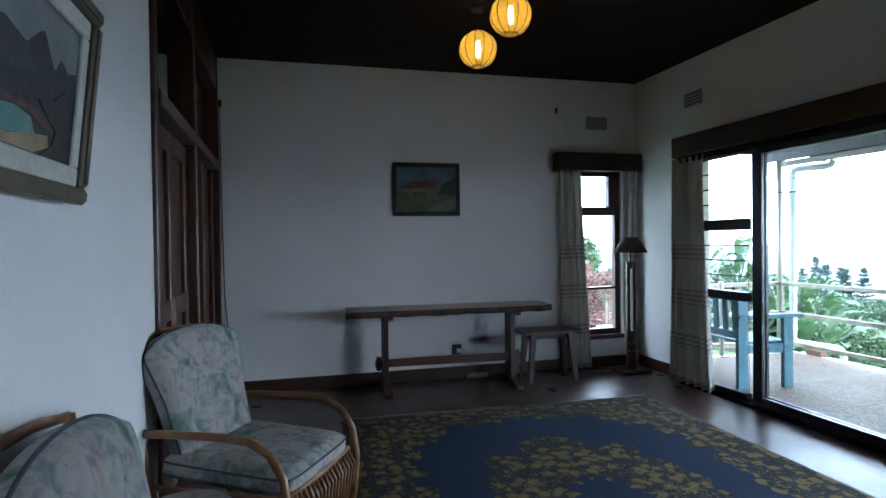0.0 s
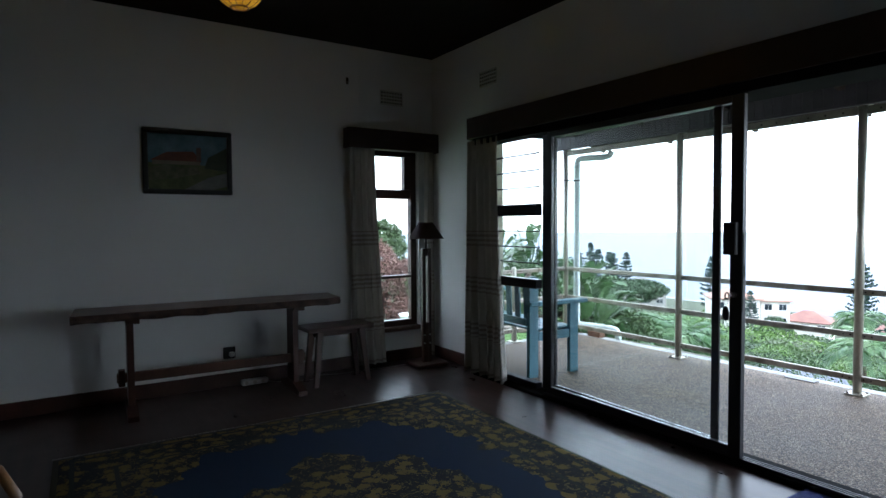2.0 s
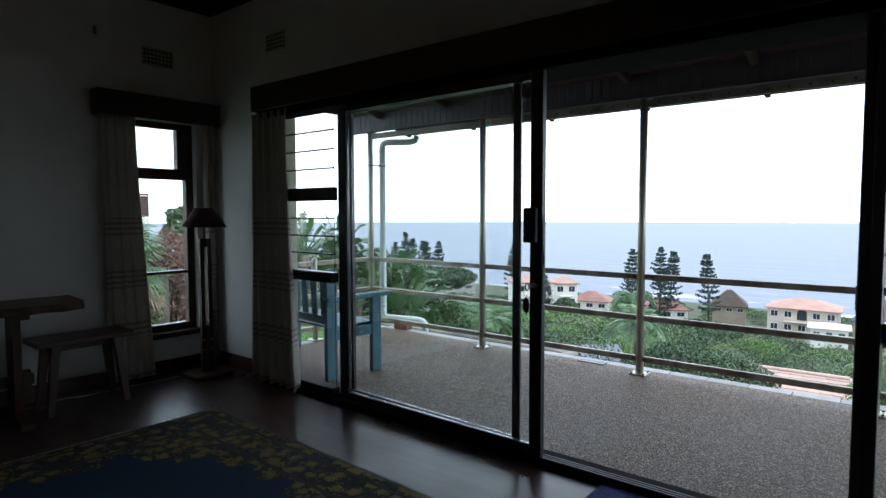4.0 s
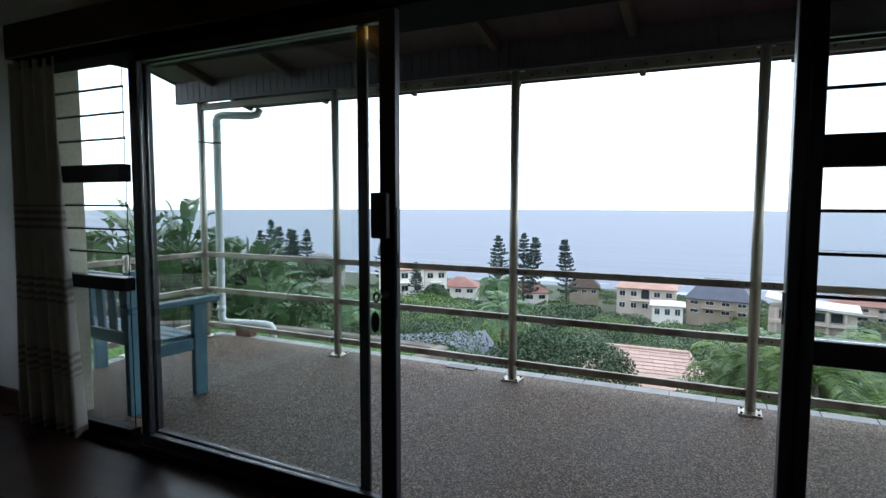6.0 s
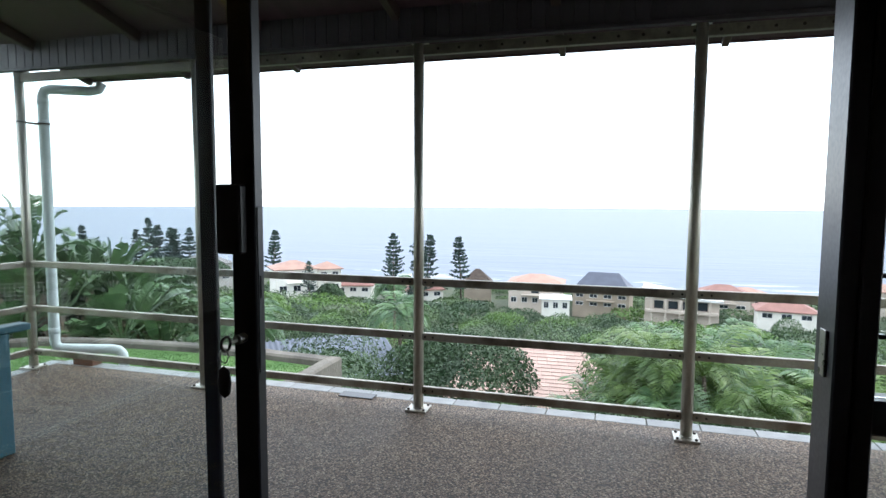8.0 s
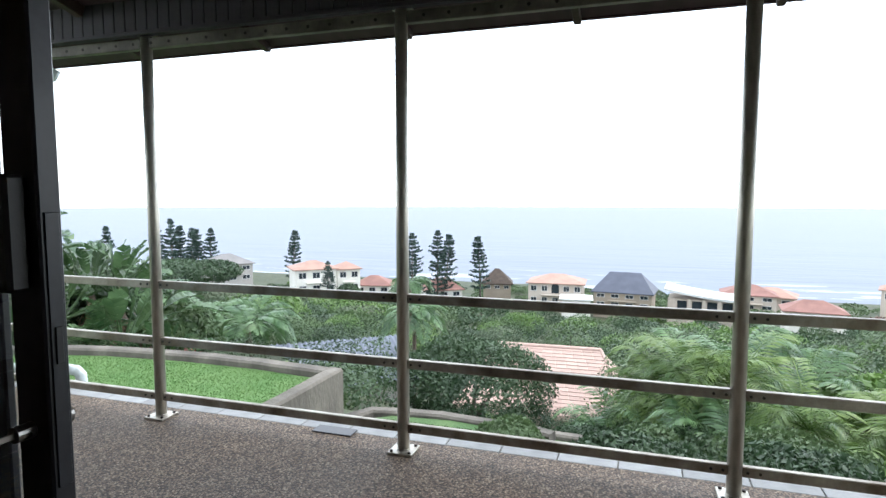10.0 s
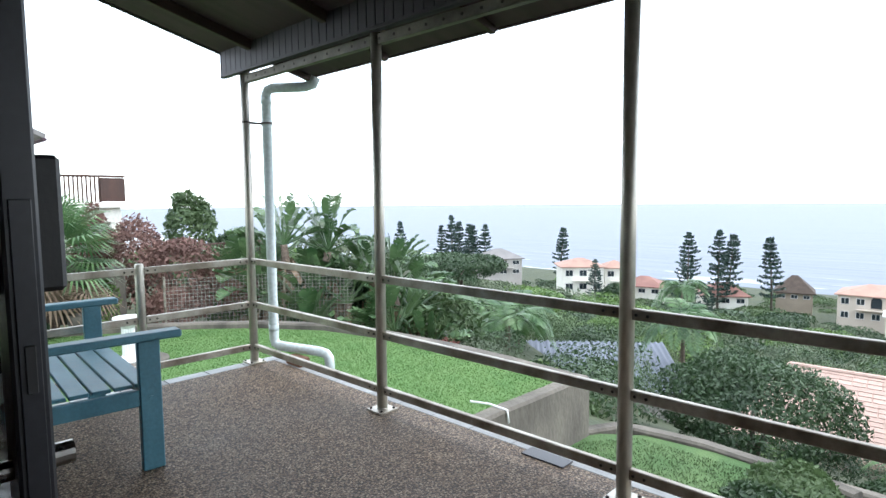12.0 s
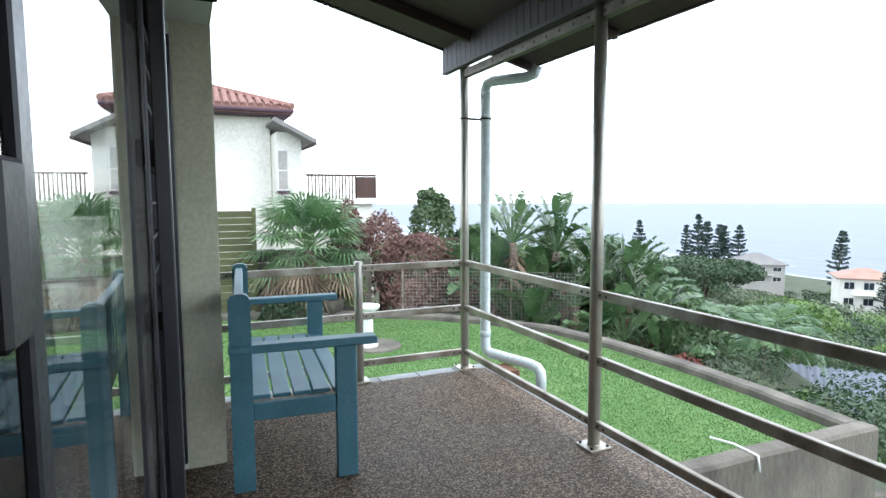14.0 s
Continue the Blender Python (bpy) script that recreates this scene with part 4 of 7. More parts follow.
def floor_lamp():
    t = thing("floor_lamp", "dark wooden two-post floor lamp with a brown cone shade", "lamp", "", pose(3.46, 5.17, 0))
    part("base_board", box(-0.16, 0.16, -0.13, 0.13, 0.0, 0.035, 0.008), M_DARKWOOD, t)
    for sx in (-1, 1):
        post = part("upright", Geo().prism([(sx * 0.031 - 0.016, -0.016), (sx * 0.031 + 0.016, -0.016), (sx * 0.031 + 0.016, 0.016), (sx * 0.031 - 0.016, 0.016)], 0.035, 1.13), M_DARKWOOD, t)
        for z in (0.22, 0.30):
            part("bolt_head", Geo().tube([(sx * 0.031, -0.016, z), (sx * 0.031, -0.021, z)], 0.009, 10), M_KEYMETAL, post)
    part("lower_block", box(-0.0145, 0.0145, -0.02, 0.02, 0.035, 0.42, 0.004), M_DARKWOOD, t)
    part("cross_block", box(-0.0145, 0.0145, -0.014, 0.014, 1.06, 1.13, 0.003), M_DARKWOOD, t)
    part("neck", Geo().tube([(0, 0, 1.13), (0, 0, 1.27)], 0.009, 10), M_BLACKPLASTIC, t, smooth=True)
    g = Geo()
    g.lathe([(0.172, 1.228), (0.07, 1.378)], 32, caps=False)
    g.lathe([(0.068, 1.378), (0.170, 1.228)], 32, caps=False)
    part("shade", g, M_SHADE, t, "brown cloth shade", smooth=True)
    for r, z in ((0.172, 1.228), (0.07, 1.378)):
        part("shade_ring", Geo().tube([(r * math.cos(k * math.pi / 16), r * math.sin(k * math.pi / 16), z) for k in range(33)], 0.0035, 6), M_SHADE, t)
    part("bulb", Geo().lathe([(0.012, 1.27), (0.028, 1.30), (0.022, 1.34), (0.004, 1.355)], 12), M_WHITEPLASTIC, t, smooth=True)


floor_lamp()


def lantern(x, y, zc, r, label):
    """A round gauze lantern on a cord."""
    t = thing("pendant_lantern", label, "pendant lamp", "hanging lanterns", pose(x, y, zc))
    prof = [(r * math.cos(a), r * 0.96 * math.sin(a)) for a in [radians(-68 + i * 136 / 16) for i in range(17)]]
    part("gauze_globe", Geo().lathe(prof, 36, caps=False), M_LANTERN, t, "glowing yellow gauze", smooth=True)
    for k in range(12):
        a = 2 * math.pi * k / 12
        part("rib", Geo().tube([((q + 0.001) * math.cos(a), (q + 0.001) * math.sin(a), z) for q, z in prof], 0.0028, 5, caps=False), M_DARKWOOD, t)
    for q, z in (prof[0], prof[-1]):
        part("ring", Geo().tube([(q * math.cos(k * math.pi / 14), q * math.sin(k * math.pi / 14), z) for k in range(29)], 0.0055, 6), M_RATTAN, t)
    part("bulb", Geo().lathe([(0.008, -0.055), (0.017, -0.045), (0.019, 0.0), (0.014, 0.05), (0.012, 0.06)], 14), M_BULB, t, "glowing lamp bulb", smooth=True)
    part("lamp_holder", Geo().lathe([(0.014, 0.06), (0.018, 0.065), (0.018, 0.10), (0.006, 0.115)], 14), M_BLACKPLASTIC, t, smooth=True)
    part("cord", Geo().tube([(0, 0, 0.11), (0, 0, CZ - zc)], 0.003, 6), M_CORD, t)
    part("ceiling_cup", Geo().lathe([(0.045, CZ - zc - 0.03), (0.05, CZ - zc)], 16), M_BLACKPLASTIC, t, smooth=True)


lantern(1.415, 3.88, 2.735, 0.135, "lower round yellow gauze lantern hanging lit")
lantern(1.515, 3.50, 2.845, 0.137, "higher round yellow gauze lantern hanging lit")


def cushion(w, d, h, puff, r=0.045, tufts=(), nu=22, nv=22):
    """A soft cushion: w by d, rim h, puffed faces."""
    g = Geo()
    for side in (1, -1):
        def fn(u, v, side=side):
            a, b = 2 * u - 1, 2 * v - 1
            k = (1 - abs(a) ** 4) * (1 - abs(b) ** 4)
            cx = a * (w / 2) * (1 - 0.05 * abs(b) ** 6)
            cy = b * (d / 2) * (1 - 0.05 * abs(a) ** 6)
            z = side * (h / 2 * min(1, k * 6 + 0.55) + puff * max(0, k) ** 0.6)
            for tx, ty in tufts:
                q = math.hypot(cx - tx, cy - ty)
                z -= side * (side > 0) * 0.022 * math.exp(-(q / 0.035) ** 2)
            return (cx, cy, z)
        g2 = Geo().sheet(nu, nv, fn)
        if side < 0:
            g2.f = [f[::-1] for f in g2.f]
        g.add(g2.v, g2.f)
        rim = [i for i in range(nu + 1)] + [j * (nu + 1) + nu for j in range(1, nv + 1)] + [nv * (nu + 1) + i for i in range(nu - 1, -1, -1)] + [j * (nu + 1) for j in range(nv - 1, 0, -1)]
        if side > 0:
            top = [g2.v[i] for i in rim]
        else:
            bot = [g2.v[i] for i in rim]
    k = len(top)
    g.add(top + bot, [(i, i + k, (i + 1) % k + k, (i + 1) % k) for i in range(k)])
    return g, top


def rattan_chair():
    t = thing("rattan_armchair", "honey rattan armchair with faded floral cushions", "armchair", "rattan armchairs")
    g, rim = cushion(0.62, 0.56, 0.085, 0.022)
    m = pose(0.02, 0, 0.425, 0, 3)
    seat = part("seat_cushion", Geo().add(g.v, g.f, m), M_FLORAL, t, "floral seat cushion", smooth=True)
    part("piping", Geo().tube([m @ Vector(p) for p in rim + rim[:1]], 0.005, 5, caps=False), M_PIPING, seat)
    tufts = [(a, b) for a in (-0.12, 0.13) for b in (-0.15, 0.0, 0.15)]
    g, rim = cushion(0.62, 0.60, 0.075, 0.03, tufts=tufts)
    # a taller back that widens towards its rounded top
    def shape(p):
        x, y, z = p
        u = x / 0.31
        wide = 0.88 + 0.08 * u + 0.18 * max(0, u) - 0.25 * max(0, u - 0.75) ** 1.2 * (abs(y) / 0.27) ** 2
        top = x - 0.07 * max(0, u) ** 3 * (abs(y) / 0.275) ** 2.2
        return Vector((top, y * wide, z))
    m = Matrix.Translation((-0.275, 0, 0.69)) @ pose(0, 0, 0, 0, -105) @ pose(0, 0, 0, 180)
    back = part("back_cushion", Geo().add([shape(p) for p in g.v], g.f, m), M_FLORAL, t, "tufted floral back cushion", smooth=True)
    part("piping", Geo().tube([m @ shape(p) for p in rim + rim[:1]], 0.005, 5, caps=False), M_PIPING, back)
    for a, b in tufts:
        part("button", Geo().lathe([(0.009, 0), (0.006, 0.005)], 8, m=m @ Matrix.Translation((a, b, 0.047))), M_FLORAL, back)
    for s in (-1, 1):
        y = s * 0.325
        part("armrest", Geo().tube([(-0.36, y * 0.96, 0.585), (-0.2, y, 0.60), (0.05, y, 0.605), (0.18, y, 0.595), (0.27, y, 0.55), (0.325, y, 0.46), (0.345, y, 0.33), (0.33, y, 0.16), (0.29, y, 0.012)], 0.0175, 10), M_RATTAN, t, "bent cane arm", smooth=True)
        part("back_pole", Geo().tube([(-0.435, s * 0.30, 0.95), (-0.385, s * 0.30, 0.72), (-0.34, s * 0.295, 0.5), (-0.30, s * 0.29, 0.3), (-0.36, s * 0.28, 0.012)], 0.016, 10), M_RATTAN, t, smooth=True)
        part("seat_rail", Geo().tube([(-0.33, s * 0.285, 0.355), (0.31, s * 0.29, 0.365)], 0.014, 8), M_RATTAN, t, smooth=True)
        part("brace", Geo().tube([(-0.32, s * 0.30, 0.36), (-0.42, s * 0.30, 0.60)], 0.011, 8), M_RATTAN, t, smooth=True)
    part("back_hoop", Geo().tube([(-0.435, -0.30, 0.945), (-0.45, -0.15, 0.965), (-0.452, 0, 0.97), (-0.45, 0.15, 0.965), (-0.435, 0.30, 0.945)], 0.013, 8), M_RATTAN, t, smooth=True)
    part("front_rail", Geo().tube([(0.31, -0.30, 0.37), (0.33, 0, 0.375), (0.31, 0.30, 0.37)], 0.014, 8), M_RATTAN, t, smooth=True)
    part("foot_rail", Geo().tube([(0.29, -0.30, 0.11), (0.305, 0, 0.11), (0.29, 0.30, 0.11)], 0.012, 8), M_RATTAN, t, smooth=True)
    for i in range(17):
        y = -0.27 + i * 0.54 / 16
        part("cane", Geo().tube([(0.322, y, 0.372), (0.355, y * 1.02, 0.31), (0.345, y, 0.22), (0.30, y * 0.98, 0.115)], 0.0075, 6), M_RATTAN, t, smooth=True)
    for s in (-1, 1):
        for i in range(9):
            x = -0.24 + i * 0.065
            part("cane", Geo().tube([(x, s * 0.288, 0.36), (x, s * 0.31, 0.29), (x, s * 0.29, 0.2), (x, s * 0.27, 0.11)], 0.007, 6), M_RATTAN, t, smooth=True)
    return t


ch = rattan_chair()
ch.matrix_world = pose(-0.085, 2.63, 0, 0, 0, -30)
c2 = copy_thing(ch, pose(-0.055, 1.19, 0, 0, 0, -3))


def footstool():
    t = thing("round_footstool", "round footstool with a faded floral cushion top", "stool", "", pose(-0.31, 2.14, 0))
    part("cushion", Geo().lathe([(0.001, 0.435), (0.10, 0.433), (0.16, 0.42), (0.182, 0.395), (0.18, 0.36), (0.17, 0.345)], 28), M_FLORAL, t, smooth=True)
    part("piping", Geo().tube([(0.182 * math.cos(k * math.pi / 18), 0.182 * math.sin(k * math.pi / 18), 0.397) for k in range(37)], 0.0045, 5), M_PIPING, t)
    for a in (45, 135, 225, 315):
        c, s = math.cos(radians(a)), math.sin(radians(a))
        part("leg", Geo().tube([(0.13 * c, 0.13 * s, 0.345), (0.16 * c, 0.16 * s, 0.0)], 0.013, 8), M_RATTAN, t, smooth=True)
    part("ring", Geo().tube([(0.15 * math.cos(k * math.pi / 14), 0.15 * math.sin(k * math.pi / 14), 0.13) for k in range(29)], 0.009, 6), M_RATTAN, t)


footstool()


def paint(name, c1, c2, scale=9.0):
    return mat("paint " + name, c1, c2, scale, 0.55, bump=0.5, fine=55, dist=0.003)


def framed(label, w, h, frame_w, depth, frame_m, mount, m, art):
    """A picture: frame mouldings, mount, and its painted areas, in its own plane (x right, y up, z out)."""
    t = thing("framed_picture", label, "picture", "", m)
    fw = frame_w
    for x0, x1, y0, y1 in ((-w / 2, w / 2, h / 2 - fw, h / 2), (-w / 2, w / 2, -h / 2, -h / 2 + fw), (-w / 2, -w / 2 + fw, -h / 2 + fw, h / 2 - fw), (w / 2 - fw, w / 2, -h / 2 + fw, h / 2 - fw)):
        f = part("frame_moulding", Geo().box(x0, x1, y0, y1, 0, depth, 0.006), frame_m, t)
        cx, cy = fw * 0.35, fw * 0.35
        part("frame_bead", Geo().box(x0 + cx * 0.6, x1 - cx * 0.6, y0 + cy * 0.6, y1 - cy * 0.6, depth, depth + 0.006, 0.003), frame_m, f)
    part("backing", Geo().box(-w / 2 + fw, w / 2 - fw, -h / 2 + fw, h / 2 - fw, 0.002, 0.008, 0.001), M_MOUNT, t, "pale mount" if mount else "")
    iw, ih = w / 2 - fw - mount, h / 2 - fw - mount
    if mount:
        for x0, x1, y0, y1 in ((-iw - mount, iw + mount, ih, ih + mount), (-iw - mount, iw + mount, -ih - mount, -ih), (-iw - mount, -iw, -ih, ih), (iw, iw + mount, -ih, ih)):
            part("mount", Geo().box(x0, x1, y0, y1, 0.008, 0.02, 0.004), M_MOUNT, t, "pale slip mount")
    canvas = part("canvas", Geo().box(-iw, iw, -ih, ih, 0.008, 0.0105, 0.0005), art[0], t, "painted canvas")
    for i, (shape, mm) in enumerate(art[1:]):
        part("painted_area", Geo().prism([(x * iw, y * ih) for x, y in shape], 0.0106, 0.0112 + 0.0006 * i), mm, canvas)
    return t


SEA_ART = [paint("sky", (0.16, 0.20, 0.22), (0.30, 0.31, 0.30), 5),
           ([(-1, -1), (1, -1), (1, 0.38), (0.8, 0.30), (0.62, 0.42), (0.5, 0.2), (0.22, 0.62), (0.12, 0.55), (-0.1, 0.30), (-0.5, 0.42), (-1, 0.2)], paint("mountain", (0.030, 0.038, 0.052), (0.016, 0.019, 0.028), 7)),
           ([(-1, -0.62), (-0.2, -0.5), (0.1, -0.55), (0.2, -0.75), (-0.3, -0.85), (-1, -0.82)], paint("sea", (0.10, 0.30, 0.30), (0.20, 0.36, 0.33), 8)),
           ([(-1, -0.82), (-0.3, -0.86), (0.2, -0.74), (0.45, -0.7), (0.5, -0.85), (0.2, -0.98), (-1, -0.98)], paint("sand", (0.42, 0.33, 0.18), (0.30, 0.22, 0.11), 9)),
           ([(-0.9, -0.35), (-0.3, -0.42), (0.3, -0.4), (0.55, -0.6), (0.4, -0.66), (0.05, -0.5), (-0.5, -0.5), (-1, -0.55)], paint("rocks", (0.14, 0.06, 0.035), (0.05, 0.03, 0.025), 20)),
           ([(1, -1), (1, 0.1), (0.75, 0.02), (0.5, -0.2), (0.2, -0.28), (0.35, -0.42), (0.62, -0.6), (0.55, -0.8), (0.3, -1)], paint("shaded shore", (0.030, 0.022, 0.020), (0.012, 0.012, 0.014), 9)),
           ([(-1, 0.2), (-0.5, 0.42), (-0.1, 0.30), (0.1, 0.05), (-0.3, -0.1), (-1, -0.2)], paint("far slope", (0.055, 0.058, 0.070), (0.030, 0.036, 0.050), 6))]
framed("seascape painting in a wide olive gilt frame with pale mount", 0.74, 0.53, 0.045, 0.032, M_FRAME_GOLD, 0.05,
       Matrix.Translation((WX + 0.045, 1.30, 1.745)) @ pose(0, 0, 0, 0, 0, 90) @ pose(0, 0, 0, 90 - (-6)), SEA_ART)
COT_ART = [paint("evening sky", (0.035, 0.10, 0.13), (0.12, 0.20, 0.24), 6),
           ([(-1, -1), (1, -1), (1, -0.12), (-1, -0.05)], paint("meadow", (0.05, 0.075, 0.025), (0.10, 0.115, 0.045), 14)),
           ([(-0.9, -0.12), (-0.35, -0.1), (0.3, -0.1), (0.3, 0.05), (-0.9, 0.05)], paint("cottage wall", (0.22, 0.17, 0.11), (0.13, 0.10, 0.07), 14)),
           ([(-0.95, 0.03), (-0.55, 0.34), (0.12, 0.40), (0.33, 0.03)], paint("thatch", (0.17, 0.055, 0.03), (0.11, 0.035, 0.02), 14)),
           ([(0.2, 0.05), (0.2, 0.55), (0.32, 0.55), (0.32, 0.05)], paint("chimney", (0.12, 0.08, 0.06), None, 10)),
           ([(0.4, -0.2), (0.5, 0.2), (0.7, 0.35), (1, 0.6), (1, -0.3)], paint("trees", (0.022, 0.038, 0.022), (0.04, 0.055, 0.03), 16)),
           ([(-0.1, -1), (0.5, -0.55), (1, -0.35), (1, -0.85), (0.6, -1)], paint("path", (0.17, 0.17, 0.15), (0.10, 0.11, 0.10), 9)),
           ([(-1, -0.25), (-0.6, -0.12), (-0.2, -0.22), (0.2, -0.18), (0.3, -0.4), (-0.3, -0.6), (-1, -0.7)], paint("garden", (0.055, 0.075, 0.03), (0.13, 0.12, 0.07), 26))]
framed("small cottage landscape painting in a black frame", 0.675, 0.52, 0.04, 0.025, M_FRAME_DARK, 0.0,
       Matrix.Translation((1.408, NY - 0.004, 1.876)) @ pose(0, 0, 0, 90), COT_ART)


def small_fixtures():
    s = thing("wall_socket", "black wall socket with a white plug", "socket")
    part("face_plate", box(1.645, 1.745, NY - 0.012, NY, 0.235, 0.335, 0.004), M_BLACKPLASTIC, s)
    part("plug", box(1.69, 1.73, NY - 0.045, NY - 0.012, 0.255, 0.295, 0.006), M_WHITEPLASTIC, s, "white plug")
    p = thing("power_strip", "white power strip on the floor by the skirting", "power strip")
    part("body", Geo().box(1.78, 2.0, 5.42, 5.478, 0.0, 0.045, 0.006), M_WHITEPLASTIC, p)
    for i in range(3):
        part("socket_face", Geo().tube([(1.815 + i * 0.07, 5.42, 0.023), (1.815 + i * 0.07, 5.4185, 0.023)], 0.016, 12), M_VENT, p)
    pts = [(2.0, 5.44, 0.01)] + [(2.0 + 0.07 * i, 5.36 + 0.05 * math.sin(i * 1.1) - 0.02 * (i % 3), 0.004) for i in range(1, 10)] + [(2.9, 5.33, 0.004), (3.3, 5.3, 0.004)]
    c = tagged(part("power_cable", Geo().tube(pts, 0.0035, 6), M_WHITEPLASTIC, None, smooth=True), "thin white cable curling over the floor", "cable")
    tagged(part("hanging_cord", Geo().tube([(-0.49, NY - 0.006, 2.6), (-0.485, NY - 0.006, 1.6), (-0.475, NY - 0.008, 0.9), (-0.43, NY - 0.01, 0.35), (-0.39, NY - 0.02, 0.10)], 0.004, 6), M_CORD, None, smooth=True), "thin black cord hanging down the wall", "cord")
    tagged(part("bell_switch", box(-0.51, -0.47, NY - 0.03, NY, 2.60, 2.66, 0.006), M_BLACKPLASTIC), "small black switch box high on the wall", "switch")
    for n_, m in (("air_vent", Matrix.Translation((3.275, NY - 0.006, 2.597)) @ pose(0, 0, 0, 90)), ("air_vent", Matrix.Translation((EX - 0.006, 4.55, 2.66)) @ pose(0, 0, 0, 90, 0, 90) @ pose(0, 0, 0, 0, 180))):
        v = thing(n_, "square plaster air vent with rows of holes", "vent", "air vents", m)
        part("face", Geo().box(-0.125, 0.125, -0.07, 0.07, 0, 0.008, 0.003), M_VENT, v)
        # dark squares just proud of the face stand for shade in the holes
        hole_shade = mesh_of("hole_shade", Geo().box(-0.009, 0.009, -0.009, 0.009, 0.0082, 0.0095, 0.0005), M_HOLESHADE)
        for i in range(8):
            for j in range(4):
                ob = new("hole_shade", hole_shade)
                ob.parent, ob.location = v, (-0.105 + i * 0.03, -0.047 + j * 0.031, 0)
    h = thing("wall_hook", "small metal hook on the wall", "hook")
    part("plate", box(2.80, 2.825, NY - 0.004, NY, 2.68, 2.74, 0.001), M_SCREW, h)
    part("hook", Geo().tube([(2.8125, NY - 0.004, 2.70), (2.8125, NY - 0.03, 2.69), (2.8125, NY - 0.035, 2.715)], 0.003, 6), M_KEYMETAL, h)
    k = thing("door_key", "key with a dark oval tag hanging in the lock", "key")
    x, y, z = 3.596, 2.185, 0.955
    part("key_shank", box(x - 0.03, x + 0.004, y - 0.002, y + 0.002, z - 0.005, z + 0.005, 0.001), M_KEYMETAL, k)
    part("key_bow", Geo().tube([(x - 0.045 + 0.018 * math.cos(a), y, z + 0.018 * math.sin(a)) for a in [i * math.pi / 8 for i in range(17)]], 0.004, 6), M_SCREW, k)
    part("key_ring", Geo().tube([(x - 0.055, y + 0.013 * math.cos(a), z - 0.028 + 0.018 * math.sin(a)) for a in [i * math.pi / 8 for i in range(17)]], 0.0016, 6), M_KEYMETAL, k)
    part("key_tag", Geo().lathe([(0.001, -0.042), (0.016, -0.03), (0.021, 0.0), (0.016, 0.03), (0.001, 0.042)], 14, m=Matrix.Translation((x - 0.055, y, z - 0.095)) @ Matrix.Diagonal((0.3, 1, 1, 1))), M_BLACKPLASTIC, k, smooth=True)


small_fixtures()

# ---- the garden and the hillside ----
M_GRASS_SOIL = mat("lawn", (0.066, 0.150, 0.036), (0.105, 0.19, 0.056), 2.4, 0.95, bump=0.5, fine=60, dist=0.02)
M_ROUGH_GRASS = mat("rough grass", (0.045, 0.105, 0.03), (0.085, 0.145, 0.05), 2.0, 0.95, bump=0.6, fine=40, dist=0.03)
M_HILL = mat("bushy hillside soil", (0.022, 0.035, 0.014), (0.05, 0.06, 0.025), 0.25, 0.95, bump=0.5, fine=2.5, dist=0.2)
M_SAND = mat("beach sand", (0.42, 0.36, 0.27), (0.34, 0.29, 0.21), 0.05, 0.9, bump=0.1, fine=1.0)
M_BLADE = leaf_mat("grass blades", (0.066, 0.150, 0.040), (0.112, 0.20, 0.062), 0.8, 1.6, 0.4)
M_LEAF = {
    "dark": leaf_mat("dark glossy foliage", (0.018, 0.042, 0.018), (0.055, 0.10, 0.042), 0.55, 0.35),
    "mid": leaf_mat("green foliage", (0.034, 0.070, 0.024), (0.10, 0.155, 0.062), 0.6, 0.35),
    "grey": leaf_mat("grey-green foliage", (0.05, 0.078, 0.04), (0.135, 0.165, 0.10), 0.65, 0.35),
    "bright": leaf_mat("fresh green foliage", (0.05, 0.115, 0.022), (0.15, 0.245, 0.065), 0.45, 0.6, 0.35),
    "brown": leaf_mat("dry russet foliage", (0.105, 0.056, 0.047), (0.25, 0.145, 0.12), 0.8, 1.0),
    "red": leaf_mat("red shrub foliage", (0.12, 0.03, 0.025), (0.28, 0.09, 0.07), 0.6, 1.5),
    "palm": leaf_mat("palm foliage", (0.03, 0.085, 0.03), (0.13, 0.23, 0.09), 0.35, 1.2),
    "areca": leaf_mat("yellow-green palm foliage", (0.040, 0.095, 0.020), (0.15, 0.23, 0.055), 0.4, 0.9, 0.3),
    "banana": leaf_mat("wild banana leaves", (0.028, 0.075, 0.026), (0.115, 0.19, 0.08), 0.35, 1.0),
    "dead": leaf_mat("dead hanging leaves", (0.12, 0.08, 0.055), (0.32, 0.235, 0.165), 0.9, 2.0, 0.15),
    "pine": leaf_mat("norfolk pine needles", (0.012, 0.033, 0.026), (0.038, 0.075, 0.055), 0.6, 0.4, 0.1),
}
M_TRUNK = mat("grey bark", (0.12, 0.10, 0.08), (0.06, 0.05, 0.04), 4, 0.9, bump=0.8, fine=25, stretch=(1, 1, 0.3), dist=0.02)
M_PALMTRUNK = mat("palm trunk", (0.17, 0.13, 0.10), (0.09, 0.065, 0.05), 8, 0.95, bump=0.8, fine=20, stretch=(0.5, 0.5, 3), dist=0.03)

FALL = ((-50, 0), (0, 0), (8, 3.2), (18, 6.8), (40, 11.2), (70, 16.8), (110, 21.0), (150, 23.5), (190, 27), (230, 35), (300, 37), (900, 40))


